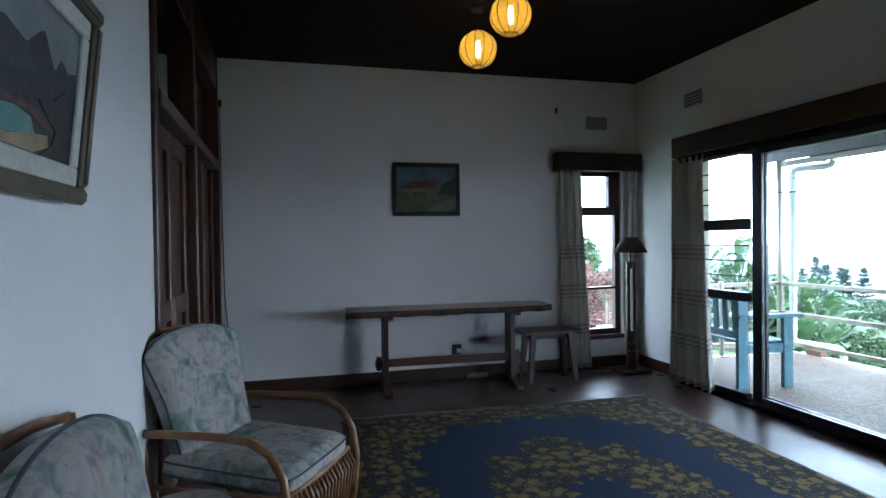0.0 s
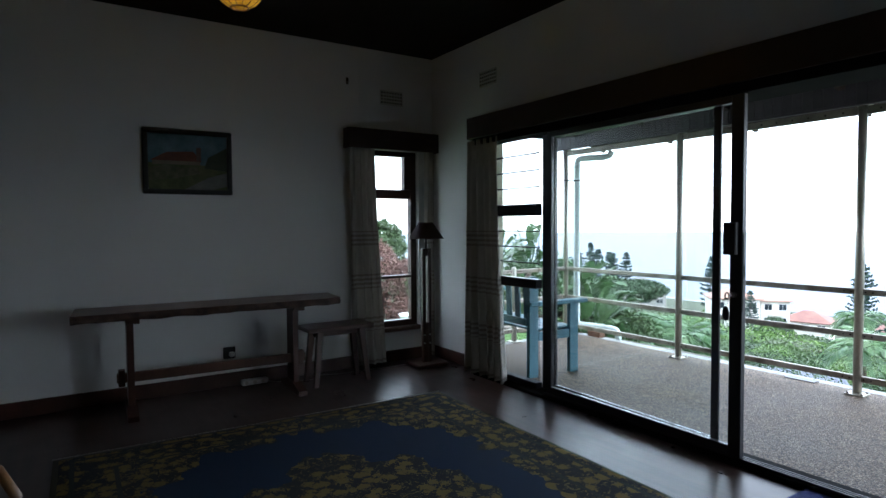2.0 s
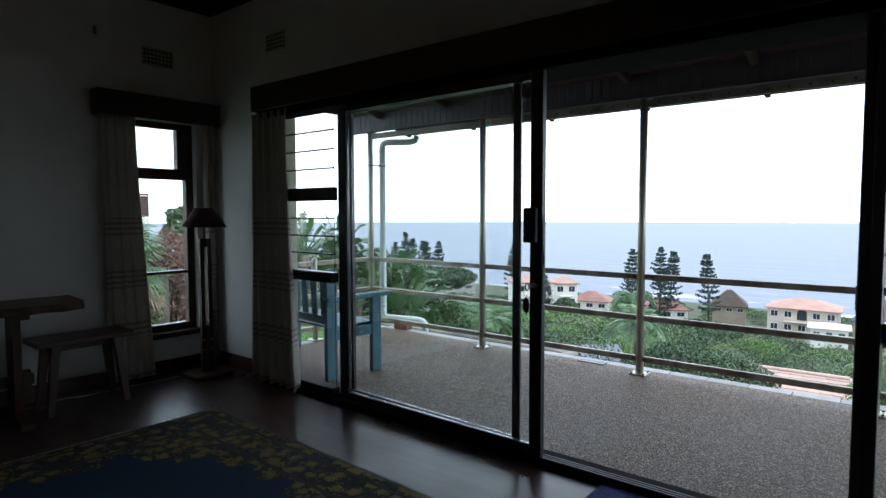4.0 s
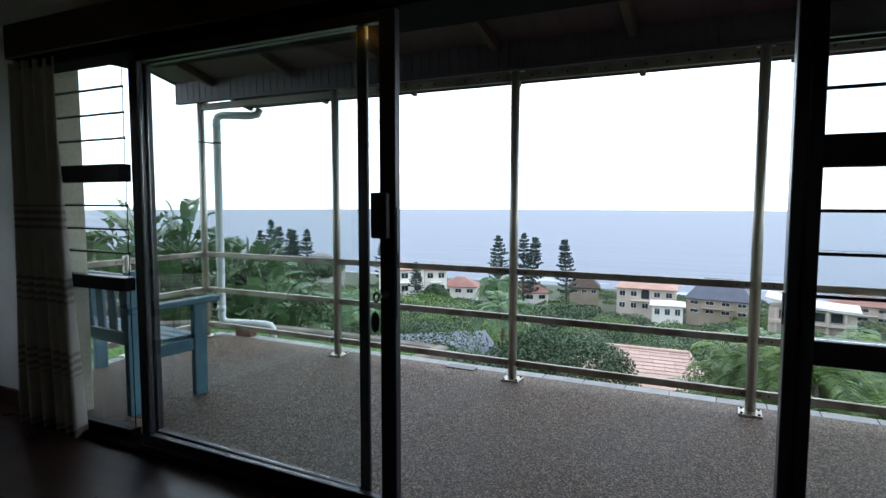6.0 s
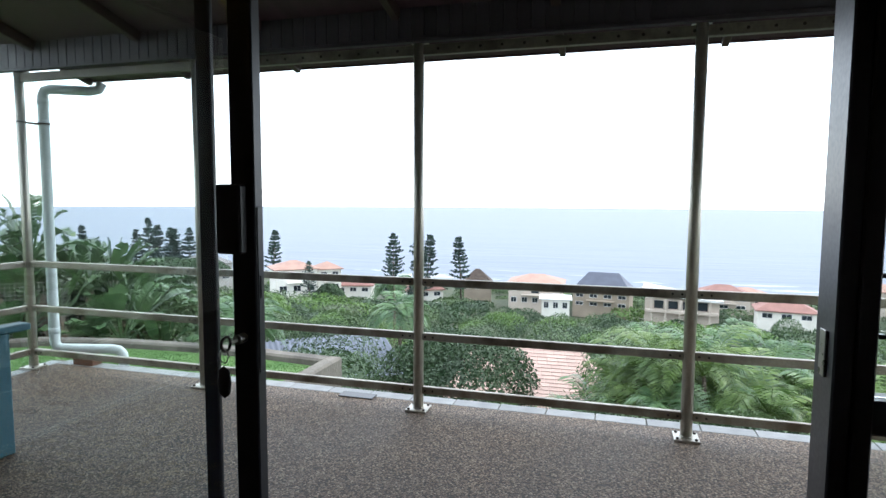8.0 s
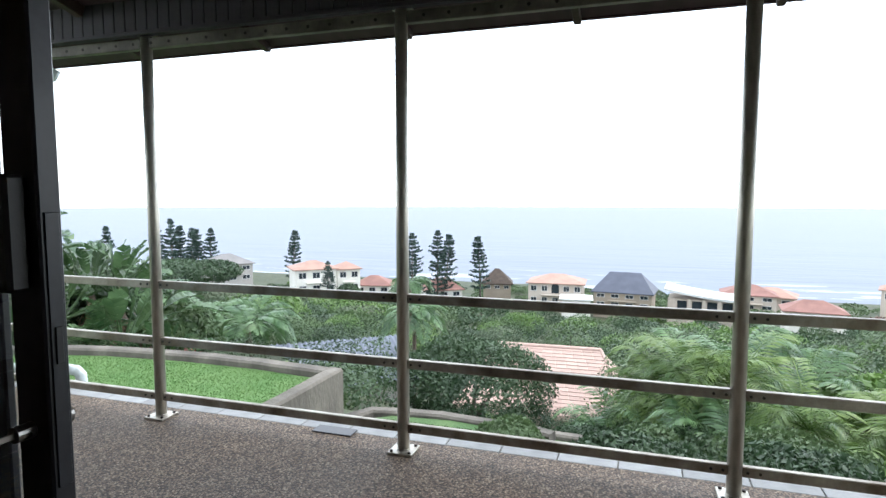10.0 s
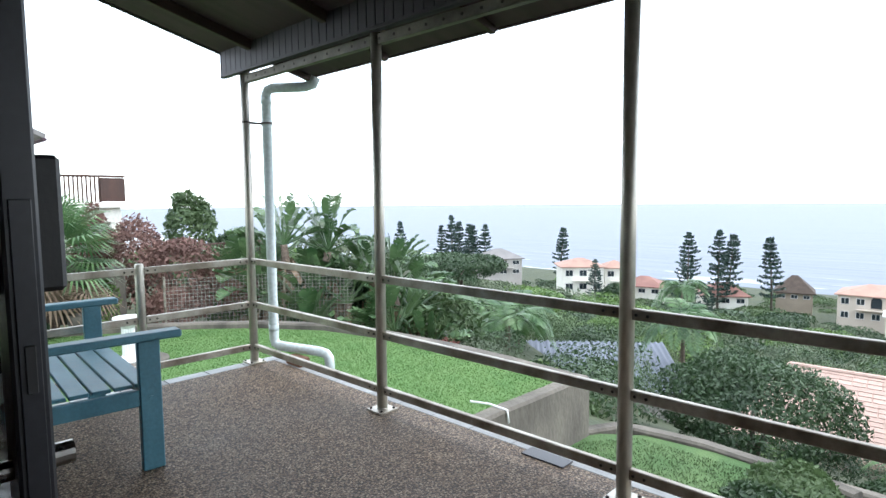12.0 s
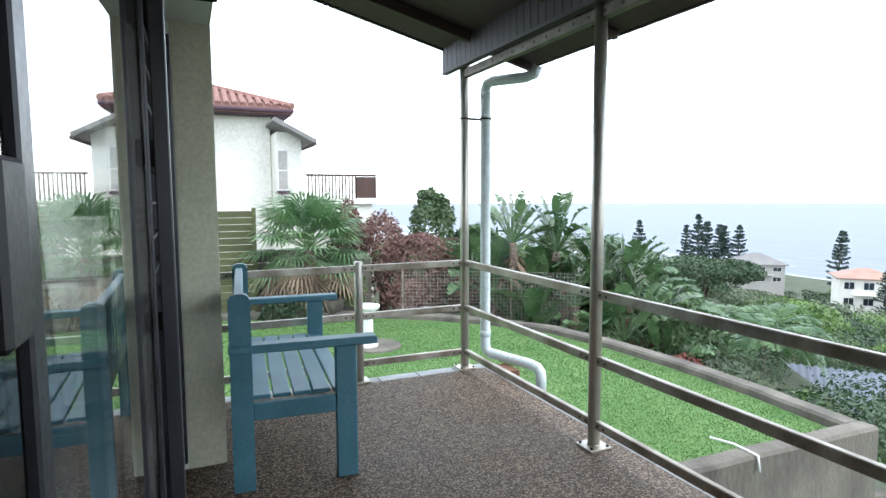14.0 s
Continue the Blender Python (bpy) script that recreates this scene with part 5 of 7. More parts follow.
def ground_z(x, y):
    d = max(x - 10.6 - 0.8 * min(18.0, max(0.0, y - 8)), 0.6 * (y - 32) + 0.3 * (x - 10))
    drop = 0.0
    for (a, za), (b, zb) in zip(FALL, FALL[1:]):
        if a <= d <= b:
            drop = za + (zb - za) * (d - a) / (b - a)
    rise = 0.05 * min(8.0, max(0.0, y - 12)) * max(0.0, min(1.0, (20 - x) / 14))
    return -1.9 - drop + rise + 0.25 * noise.noise((x * 0.15, y * 0.15, 0)) * min(1, max(0, d) / 8)


def hillside():
    xs = [-60, -30, -10, 0, 3, 6, 8, 10, 10.6, 12, 14, 16, 18, 21, 24, 28, 33, 40, 50, 62, 76, 92, 110, 130, 150, 175, 200, 230, 260, 300, 340]
    ys = [-420, -300, -200, -140, -100, -75, -55, -40, -30, -22, -16, -10, -5, 0, 3, 6, 9, 12, 15, 18, 22, 27, 33, 40, 50, 62, 76, 92, 110, 140, 180, 240, 320, 420]
    nx, ny = len(xs) - 1, len(ys) - 1
    g = Geo().sheet(nx, ny, lambda u, v: (xs[round(u * nx)], ys[round(v * ny)], ground_z(xs[round(u * nx)], ys[round(v * ny)])))
    setting("ground", g, M_HILL, "bushy slope falling from the house to the sea", smooth=True)


hillside()


def sea_mat():
    m, n, l, b = nodes_of("pale sea")
    geo, sep = n.new("ShaderNodeNewGeometry"), n.new("ShaderNodeSeparateXYZ")
    l.new(geo.outputs["Position"], sep.inputs[0])
    mp, nz, big = n.new("ShaderNodeMapping"), n.new("ShaderNodeTexNoise"), n.new("ShaderNodeTexNoise")
    l.new(geo.outputs["Position"], mp.inputs[0])
    mp.inputs["Scale"].default_value = (0.10, 0.02, 1)
    mp.inputs["Rotation"].default_value = (0, 0, radians(12))
    for t, s in ((nz, 1.0), (big, 0.12)):
        l.new(mp.outputs[0], t.inputs["Vector"])
        t.inputs["Scale"].default_value, t.inputs["Detail"].default_value = s, 5
    shore = math_node(n, l, "MULTIPLY_ADD", sep.outputs[0], -1 / 130.0, 340 / 130.0)
    foam = math_node(n, l, "MULTIPLY", math_node(n, l, "GREATER_THAN", math_node(n, l, "ADD", nz.outputs[0], math_node(n, l, "MULTIPLY", shore, 0.16)), 0.66), math_node(n, l, "MAXIMUM", math_node(n, l, "MINIMUM", shore, 1.0), 0.0))
    mix = n.new("ShaderNodeMix")
    mix.data_type = "RGBA"
    l.new(foam, mix.inputs[0])
    mix.inputs[6].default_value, mix.inputs[7].default_value = (0.118, 0.141, 0.182, 1), (0.45, 0.47, 0.47, 1)
    l.new(mix.outputs[2], b.inputs["Base Color"])
    b.inputs["Roughness"].default_value = 0.45
    b.inputs["Specular IOR Level"].default_value = 0.2
    b.inputs["IOR"].default_value = 1.33
    bp = n.new("ShaderNodeBump")
    bp.inputs["Strength"].default_value, bp.inputs["Distance"].default_value = 0.6, 1.2
    l.new(math_node(n, l, "ADD", nz.outputs[0], math_node(n, l, "MULTIPLY", big.outputs[0], 2.0)), bp.inputs["Height"])
    l.new(bp.outputs[0], b.inputs["Normal"])
    return m


def sea():
    rs = [150, 300, 600, 1200, 2000, 2850]
    n_ = 96
    g = Geo()
    g.add([(3 + r * math.sin(2 * math.pi * k / n_), 1.3 + r * math.cos(2 * math.pi * k / n_), -36.0) for r in rs for k in range(n_)],
          [(i * n_ + k, (i + 1) * n_ + k, (i + 1) * n_ + (k + 1) % n_, i * n_ + (k + 1) % n_) for i in range(len(rs) - 1) for k in range(n_)])
    setting("water", g, sea_mat(), "pale calm sea reaching the horizon with lines of surf", fix=True)


sea()

# the upper lawn and its curved retaining wall
RIM = [(10.0, 5.35), (10.12, 6.5), (10.13, 7.8), (10.0, 9.2), (9.72, 10.4), (9.0, 11.5), (8.2, 12.3), (7.4, 12.9), (6.3, 13.5), (5.0, 13.9), (2.5, 14.2), (-8.0, 14.4)]
LAWN_Z = -1.16
setting("lawn", Geo().prism([(-8.0, 5.71), (6.055, 5.71), (6.055, 5.42)] + RIM, -2.6, LAWN_Z), M_GRASS_SOIL, "bright green mown lawn below the veranda", fix=True)


def ribbon(pts, w, z0, z1, material, name, label, jitter=0.012):
    """A low wall of width w along plan points."""
    fine = []
    for (a, b), (c, d) in zip(pts, pts[1:]):
        k = max(2, int(math.hypot(c - a, d - b) / 0.25))
        fine += [(a + (c - a) * i / k, b + (d - b) * i / k) for i in range(k)]
    fine.append(pts[-1])
    vs, fs = [], []
    for i, (x, y) in enumerate(fine):
        a, b = fine[max(0, i - 1)], fine[min(len(fine) - 1, i + 1)]
        L = math.hypot(b[0] - a[0], b[1] - a[1])
        nx, ny = (b[1] - a[1]) / L, -(b[0] - a[0]) / L
        j = jitter * noise.noise((x * 1.7, y * 1.7, 1))
        for o, z in ((0, z0), (0, z1 - 0.03), (0.03, z1), (w - 0.03, z1), (w, z1 - 0.03), (w, z0)):
            vs.append((x + nx * o, y + ny * o, z + (j if z != z0 else 0)))
    for i in range(len(fine) - 1):
        for k in range(5):
            fs.append((i * 6 + k, (i + 1) * 6 + k, (i + 1) * 6 + k + 1, i * 6 + k + 1))
    fs += [tuple(range(6)), tuple(range(len(vs) - 6, len(vs)))[::-1]]
    ob = part(name, Geo().add(vs, fs), material, None, fix=True)
    return tagged(ob, label, "garden wall")


ribbon(RIM, 0.24, -2.8, -1.05, M_CONCRETE, "retaining_wall", "curved stained concrete retaining wall round the lawn")
ribbon([(6.06, 5.42), (10.24, 5.36)], 0.22, -2.6, -1.05, M_CONCRETE, "retaining_wall", "straight stained concrete retaining wall at the lawn's end")
tagged(part("white_bracket", Geo().tube([(8.42, 5.62, -1.03), (8.50, 5.40, -1.03), (8.50, 5.15, -1.04), (8.50, 5.13, -1.18)], 0.012, 8), M_WHITEPLASTIC, None, smooth=True), "bent white plastic strip lying over the garden wall", "strip")
LOW_Z = -1.86
setting("lawn_lower", Geo().prism([(6.06, 2.3), (10.7, 2.3), (10.9, 3.0), (10.75, 4.6), (10.3, 5.2), (6.06, 5.2)], -2.9, LOW_Z), M_ROUGH_GRASS, "lower strip of grass under the veranda", fix=True)
ribbon([(10.6, 2.3), (10.7, 2.6), (10.85, 3.9), (10.7, 4.9), (10.25, 5.15)], 0.2, -3.2, -1.80, M_CONCRETE, "garden_kerb", "low mossy concrete kerb of the lower lawn")
for i, (x, z) in enumerate(((11.9, -2.45), (12.9, -2.95), (14.0, -3.4))):
    setting("lawn_terrace", Geo().prism([(x - 1.0, 2.0), (x + 0.1, 2.0), (x + 0.2, 3.2 - 0.3 * i), (x - 0.8, 4.2 - 0.3 * i)], z - 1.5, z), M_ROUGH_GRASS, "narrow grassy terrace", fix=True)
    ribbon([(x + 0.1, 2.0), (x + 0.12, 2.2), (x + 0.2, 3.3 - 0.3 * i), (x - 0.5, 4.2 - 0.3 * i)], 0.18, z - 1.5, z + 0.08, M_CONCRETE, "garden_kerb", "low mossy concrete kerb of a narrow terrace")


def inside(x, y, poly):
    c = False
    for (a, b), (d, e) in zip(poly, poly[1:] + poly[:1]):
        if (b > y) != (e > y) and x < (d - a) * (y - b) / (e - b) + a:
            c = not c
    return c


def grass(name, poly, z, count, x0, x1, y0, y1, h, blade):
    vs, fs = [], []
    rnd = random.Random(5)
    while len(fs) < count:
        x, y = rnd.uniform(x0, x1), rnd.uniform(y0, y1)
        if not inside(x, y, poly):
            continue
        a, k, hh = rnd.uniform(0, 6.3), rnd.uniform(0.004, 0.009), h * rnd.uniform(0.4, 1.3)
        o = len(vs)
        vs += [(x - k * math.cos(a), y - k * math.sin(a), z), (x + k * math.cos(a), y + k * math.sin(a), z), (x + rnd.uniform(-1, 1) * hh * 0.8, y + rnd.uniform(-1, 1) * hh * 0.8, z + hh)]
        fs.append((o, o + 1, o + 2))
    ob = part(name, Geo().add(vs, fs), blade)
    return tagged(ob, "short green grass blades covering the lawn", "grass", kind="stuff")


grass("grass", [(4, 5.8), (6.1, 5.8), (6.1, 5.5)] + [(x - 0.05, y) for x, y in RIM[:10]] + [(4, 14)], LAWN_Z, 130000, 4, 10.2, 5.4, 14, 0.016, M_BLADE)
grass("grass", [(7.0, 2.4), (10.6, 2.4), (10.6, 4.6), (10.0, 5.1), (7.0, 5.1)], LOW_Z, 16000, 7, 10.7, 2.3, 5.2, 0.03, M_LEAF["mid"])


# ---- plants ----
def leaf_cards(c, n_, size, rnd, axis=None, squash=1.0):
    """Leaf quads at points c (n,3) with outward ways axis; returns vertices and faces."""
    out = rnd.normal(size=(n_, 3))
    if axis is not None:
        out = axis * 0.9 + out * 0.75
    out /= np.linalg.norm(out, axis=1)[:, None] + 1e-9
    t = np.cross(out, rnd.normal(size=(n_, 3)))
    t /= np.linalg.norm(t, axis=1)[:, None] + 1e-9
    b = np.cross(out, t)
    s = size * rnd.uniform(0.6, 1.35, size=(n_, 1))
    v = np.stack([c - t * s, c + b * s * 0.42 * squash, c + t * s, c - b * s * 0.42 * squash], axis=1).reshape(-1, 3)
    return v, np.arange(n_ * 4).reshape(-1, 4)


def crown_points(n_, r, h, rnd, lobes=6):
    """Points in the outer part of a lumpy crown about the origin, and their outward ways."""
    d = rnd.normal(size=(n_, 3))
    d /= np.linalg.norm(d, axis=1)[:, None]
    d[:, 2] = np.where(d[:, 2] < -0.35, -d[:, 2], d[:, 2])
    lob = rnd.normal(size=(lobes, 3))
    lob /= np.linalg.norm(lob, axis=1)[:, None]
    bump = 0.72 + 0.42 * np.max(np.clip(d @ lob.T, 0, 1) ** 4, axis=1)
    k = bump * rnd.uniform(0.55, 1.05, size=n_) ** 0.45
    return d * k[:, None] * np.array([r, r, h]), d


def quads(name, vs, fs, material, parent=None, label=""):
    me = bpy.data.meshes.new(name)
    me.vertices.add(len(vs))
    me.vertices.foreach_set("co", np.ascontiguousarray(vs, dtype=np.float32).ravel())
    me.loops.add(fs.size)
    me.loops.foreach_set("vertex_index", np.ascontiguousarray(fs, dtype=np.int32).ravel())
    me.polygons.add(len(fs))
    me.polygons.foreach_set("loop_start", np.arange(len(fs), dtype=np.int32) * 4)
    me.update(calc_edges=True)
    me.materials.append(material)
    ob = new(name, me)
    ob.parent = parent
    return tagged(ob, label)


# stretches kept low so that roofs, paths and lawns show: way from the veranda in degrees from north, distance, steepest view
CLEAR = [(66, 90, 27, -0.36), (52, 62, 20, -0.262), (78, 82.5, 64, -0.222), (70, 76, 66, -0.236), (79, 92, 126, -0.189), (45, 60, 124, -0.177), (60, 72, 127, -0.181), (72, 80, 127, -0.186), (88, 106, 122, -0.184), (36, 46, 132, -0.16), (92, 112, 16, -0.24)]
HOUSES_AT = [(112.8, 88.4), (110.2, 65.6), (116.0, 61.7), (125.6, 58.0), (131.2, 43.8), (139.6, 32.4), (132.0, 17.3), (120.6, 12.1), (133.1, 3.1), (122.3, -11.9), (146.1, -22.6), (150.0, -24.9), (123.5, -29.0), (90.3, 68.3)]


def woodland():
    rnd = np.random.RandomState(3)
    pick = random.Random(9)
    store = {k: [[], [], 0] for k in ("dark", "mid", "grey", "bright", "brown")}
    r = 14.0
    while r < 185:
        step = 0.75 + 0.052 * r
        count = int(radians(100) * r / step)
        for i in range(count):
            az = 14 + 100 * (i + pick.random()) / count
            rr = r + pick.uniform(-0.5, 0.5) * step
            x, y = 3.2 + rr * math.sin(radians(az)), 1.3 + rr * math.cos(radians(az))
            if (x < 14.6 and y < 5.0) or (y > 8 and x < 11.5) or (x - 29) ** 2 + (y - 4.5) ** 2 < 20 or ((x - 21.5) ** 2 + (y - 11.5) ** 2 < 9):
                continue
            if any((x - a) ** 2 + (y - b) ** 2 < 49 for a, b in HOUSES_AT):
                continue
            z = ground_z(x, y)
            if z < -29:
                continue
            size = pick.choice((0.7, 1.0, 1.5, 2.2)) * pick.uniform(0.85, 1.15) * (0.75 + 0.030 * rr if rr < 60 else 2.3 + 0.006 * rr)
            h = size * pick.uniform(0.8, 1.5)
            lim = (-0.06 if az < 33 else (-0.125 if az < 47 else (-0.166 if rr < 116 else -0.15))) - pick.random() ** 1.1 * 0.10
            for a0, a1, far_, t_ in CLEAR:
                if a0 < az < a1 and rr < far_:
                    lim = min(lim, t_ - 0.02 * pick.random())
            top = z + h * 1.7
            most = 1.33 + lim * rr
            if top > most:
                k = max(0.0, (most - z)) / (h * 1.7)
                if k < 0.16 and rr < 34:
                    continue
                k = max(k, 0.2)
                h, size = h * k, size * max(0.7, k ** 0.5)
            kind = pick.choices(("dark", "mid", "grey", "bright", "brown"), (38, 34, 14, 13, 1))[0]
            n_ = int((1800 if rr < 32 else (1150 if rr < 70 else 520)) * min(1.6, 0.5 + 0.5 * size / (0.75 + 0.03 * min(rr, 60))))
            c, d = crown_points(n_, size, h, rnd, 7)
            v, f = leaf_cards(c + np.array([x, y, z + h * 0.55]), n_, size ** 0.7 * (0.038 if rr < 32 else 0.062 if rr < 70 else 0.11), rnd, d * 1.7)
            s = store[kind]
            s[0].append(v), s[1].append(f + s[2])
            s[2] += len(v)
        r += step * 0.9
    names = {"dark": "dark green coastal bush covering the slope", "mid": "green coastal bush covering the slope", "grey": "grey-green coastal bush covering the slope", "bright": "fresh green shrubs scattered over the slope", "brown": "dry russet shrubs scattered over the slope"}
    for k, (v, f, _) in store.items():
        ob = quads("bush_cover", np.concatenate(v), np.concatenate(f), M_LEAF[k])
        tagged(ob, names[k], "bushes", kind="stuff")


woodland()


def shrub(name, label, x, y, z, r, h, kind, n_, leaf, seed, category="shrub", trunk=0.0, lobes=7, group=""):
    """A lumpy leafy crown on a few stems."""
    rnd = np.random.RandomState(seed)
    t = thing(name, label, category, group, pose(x, y, z))
    c, d = crown_points(n_, r, h, rnd, lobes)
    v, f = leaf_cards(c + np.array([0, 0, trunk + h * 0.55]), n_, leaf, rnd, d)
    quads("crown", v, f, M_LEAF[kind], t)
    pr = random.Random(seed)
    for i in range(4 if trunk else 5):
        a = i * 1.6 + pr.random()
        e = (r * 0.55 * math.cos(a), r * 0.55 * math.sin(a), trunk + h * pr.uniform(0.5, 1.0))
        m_ = (0.2 * e[0] + 0.05, 0.2 * e[1], (trunk if trunk else h * 0.3))
        part("limb", Geo().tube([(0, 0, -0.2), m_, e], [0.05 + 0.02 * r, 0.04 + 0.012 * r, 0.01], 7), M_TRUNK, t, smooth=True)
    return t


def norfolk_pine(height, seed, lean=0.0, spread=0.16, bare=0.1):
    """A tall araucaria: straight trunk, whorls of upturned branches with clumped needles."""
    rnd = np.random.RandomState(seed)
    pr = random.Random(seed)
    t = thing("norfolk_pine", "tall dark norfolk pine with tiered branches", "tree", "norfolk pines")
    part("trunk", Geo().tube([(0, 0, -0.5), (lean * 0.3, 0, height * 0.4), (lean, 0, height)], [height * 0.016, height * 0.011, 0.03], 8), M_TRUNK, t, smooth=True)
    cs = []
    z = height * bare
    g = Geo()
    while z < height:
        u = (z - height * bare) / (height * (1 - bare))
        R = height * spread * (1 - u) ** 0.6 * (0.75 + 0.4 * pr.random()) + 0.12
        k = 6
        for i in range(k):
            if pr.random() < 0.12:
                continue
            a = 2 * math.pi * (i + pr.random() * 0.5) / k
            L = R * pr.uniform(0.7, 1.1)
            px_ = lean * (z / height)
            tip = (px_ + L * math.cos(a), L * math.sin(a), z + 0.22 * L)
            g.tube([(px_, 0, z), ((px_ + tip[0]) / 2, tip[1] / 2, z + 0.02 * L), tip], [0.05, 0.03, 0.012], 4)
            for s in np.linspace(0.25, 1.0, 7):
                p = np.array([px_ + L * s * math.cos(a), L * s * math.sin(a), z + L * (0.06 * s + 0.16 * s ** 3)])
                cs.append(p + rnd.normal(size=(4, 3)) * np.array([0.10, 0.10, 0.05]) * (0.4 + 0.14 * height / 6))
        z += height * 0.066 * pr.uniform(0.8, 1.25) * (1 - 0.4 * u)
    tagged(part("branch_frame", g, M_TRUNK, t), kind="stuff")
    c = np.concatenate(cs)
    v, f = leaf_cards(c, len(c), 0.024 * height, rnd, None, 0.9)
    quads("crown", v, f, M_LEAF["pine"], t)
    return t


PINES = [(103.6, 112.6, -5.0, 0), (111.0, 105.5, -5.9, 1), (113.0, 103.4, -3.6, 0), (117.7, 105.6, -4.9, 2), (115.6, 100.5, -5.6, 1), (118.3, 100.4, -5.7, 2), (118.3, 97.3, -5.9, 0),
         (133.8, 84.7, -6.5, 2), (119.7, 46.4, -6.2, 3), (126.2, 42.9, -6.0, 0), (130.6, 42.4, -6.5, 2), (129.0, 33.7, -6.7, 2), (103.4, 57.5, -10.8, 3), (69.1, 24.5, -8.7, 3)]
KINDS = [norfolk_pine(10.0, 1, 0.2, 0.19, 0.12), norfolk_pine(10.0, 2, -0.3, 0.16, 0.2), norfolk_pine(10.0, 3, 0.5, 0.145, 0.25), norfolk_pine(10.0, 4, 0.0, 0.24, 0.08)]
used = set()
for x, y, top, k in PINES:
    base = ground_z(x, y)
    s = (top - base) / 10.0
    ob = KINDS[k] if k not in used else copy_thing(KINDS[k], Matrix.Identity(4))
    used.add(k)
    ob.matrix_world = pose(x, y, base, 0, 0, random.uniform(0, 360)) @ Matrix.Scale(s, 4)


def frond(L, droop, n_, leaf_len, leaf_w, rise=0.9, rnd=random):
    """A feather frond along +x from the origin: midrib curve and leaflets. Returns rib points, leaflet vertices, faces."""
    rib, vs, fs = [], [], []
    for i in range(n_ + 1):
        u = i / n_
        rib.append(Vector((L * (u - 0.15 * u * u), 0, L * (rise * u - droop * u * u))))
    for i in range(2, n_ + 1):
        u = i / n_
        w = leaf_len * (math.sin(math.pi * (0.12 + 0.86 * u)) * 0.9 + 0.15)
        t = (rib[i] - rib[i - 1]).normalized()
        for s in (-1, 1):
            e = rib[i] + t * w * 0.55 + Vector((0, s * w, -0.30 * w * rnd.uniform(0.4, 1.5)))
            o = len(vs)
            mid = (rib[i] + e) / 2 + Vector((0, 0, 0.08 * w))
            vs += [rib[i], mid + t * leaf_w, e, mid - t * leaf_w]
            fs.append((o, o + 1, o + 2, o + 3))
    return rib, vs, fs


def feather_palm(name, label, x, y, z, trunk_h, L, count, kind, seed, up=0.9, droop=0.85, stems=1, group="feather palms", leaf_w=0.02):
    pr = random.Random(seed)
    t = thing(name, label, "palm tree", group, pose(x, y, z))
    leaves, ribs = Geo(), Geo()
    for s in range(stems):
        ox, oy = (0, 0) if stems == 1 else (pr.uniform(-0.6, 0.6), pr.uniform(-0.6, 0.6))
        hh = trunk_h * pr.uniform(0.6, 1.1) if stems > 1 else trunk_h
        part("trunk", Geo().tube([(ox * 0.4, oy * 0.4, -0.4), (ox * 0.8, oy * 0.8, hh * 0.6), (ox, oy, hh)], [0.10, 0.08, 0.06] if stems == 1 else [0.05, 0.045, 0.035], 8), M_PALMTRUNK, t, smooth=True)
        for i in range(count):
            a = 2.4 * i + pr.random() * 0.6
            e = pr.uniform(0.1, 1.0)
            rib, vs, fs = frond(L * pr.uniform(0.75, 1.1), droop * (1.25 - 0.5 * e), 34, L * 0.24, leaf_w, up * (0.25 + 0.9 * e), pr)
            m = Matrix.Translation((ox, oy, hh)) @ Matrix.Rotation(a, 4, "Z")
            leaves.add(vs, fs, m)
            ribs.tube([m @ p for p in rib[::4]], [0.016 - 0.0018 * k for k in range(len(rib[::4]))], 4)
    part("crown", leaves, M_LEAF[kind], t)
    part("crown_rib", ribs, M_LEAF[kind], t)
    return t


def fan_palm(x, y, z, trunk_h, R, count, seed):
    pr = random.Random(seed)
    t = thing("fan_palm", "fan palm with pale-edged green leaves and drooping old ones", "palm tree", "", pose(x, y, z))
    part("trunk", Geo().tube([(0, 0, -0.3), (0.03, 0, trunk_h * 0.5), (0, 0, trunk_h)], [0.17, 0.15, 0.13], 10), M_PALMTRUNK, t, smooth=True)
    live, dead, stalks = Geo(), Geo(), Geo()
    for i in range(count):
        a, e = 2.4 * i + pr.random() * 0.5, 1.25 - 2.1 * (i / count) + pr.uniform(-0.1, 0.1)
        L = R * pr.uniform(0.5, 0.75)
        d = Vector((math.cos(a) * math.cos(e), math.sin(a) * math.cos(e), math.sin(e)))
        o = Vector((0, 0, trunk_h))
        hub = o + d * L
        stalks.tube([o, o + d * L * 0.5 + Vector((0, 0, 0.04)), hub], [0.016, 0.012, 0.009], 4)
        side = d.cross(Vector((0, 0, 1))).normalized()
        up = side.cross(d).normalized()
        g = dead if e < -0.45 else live
        for k in range(26):
            b = radians(-125 + 250 * k / 25)
            w = (d * math.cos(b) + side * math.sin(b)).normalized()
            ln = R * 0.52 * (1 - 0.25 * abs(b) / 2.2) * pr.uniform(0.9, 1.08)
            q = w.cross(up).normalized() * 0.022
            mid = hub + w * ln * 0.6 + up * 0.03
            tip = hub + w * ln - Vector((0, 0, 0.22 * ln * pr.uniform(0.5, 1.5)))
            n0 = len(g.v)
            g.v += [tuple(hub), tuple(mid + q), tuple(tip), tuple(mid - q)]
            g.f.append((n0, n0 + 1, n0 + 2, n0 + 3))
    part("crown", live, M_LEAF["palm"], t)
    part("dry_skirt", dead, M_LEAF["dead"], t, "dry hanging leaves")
    part("leaf_stalk", stalks, M_LEAF["palm"], t)


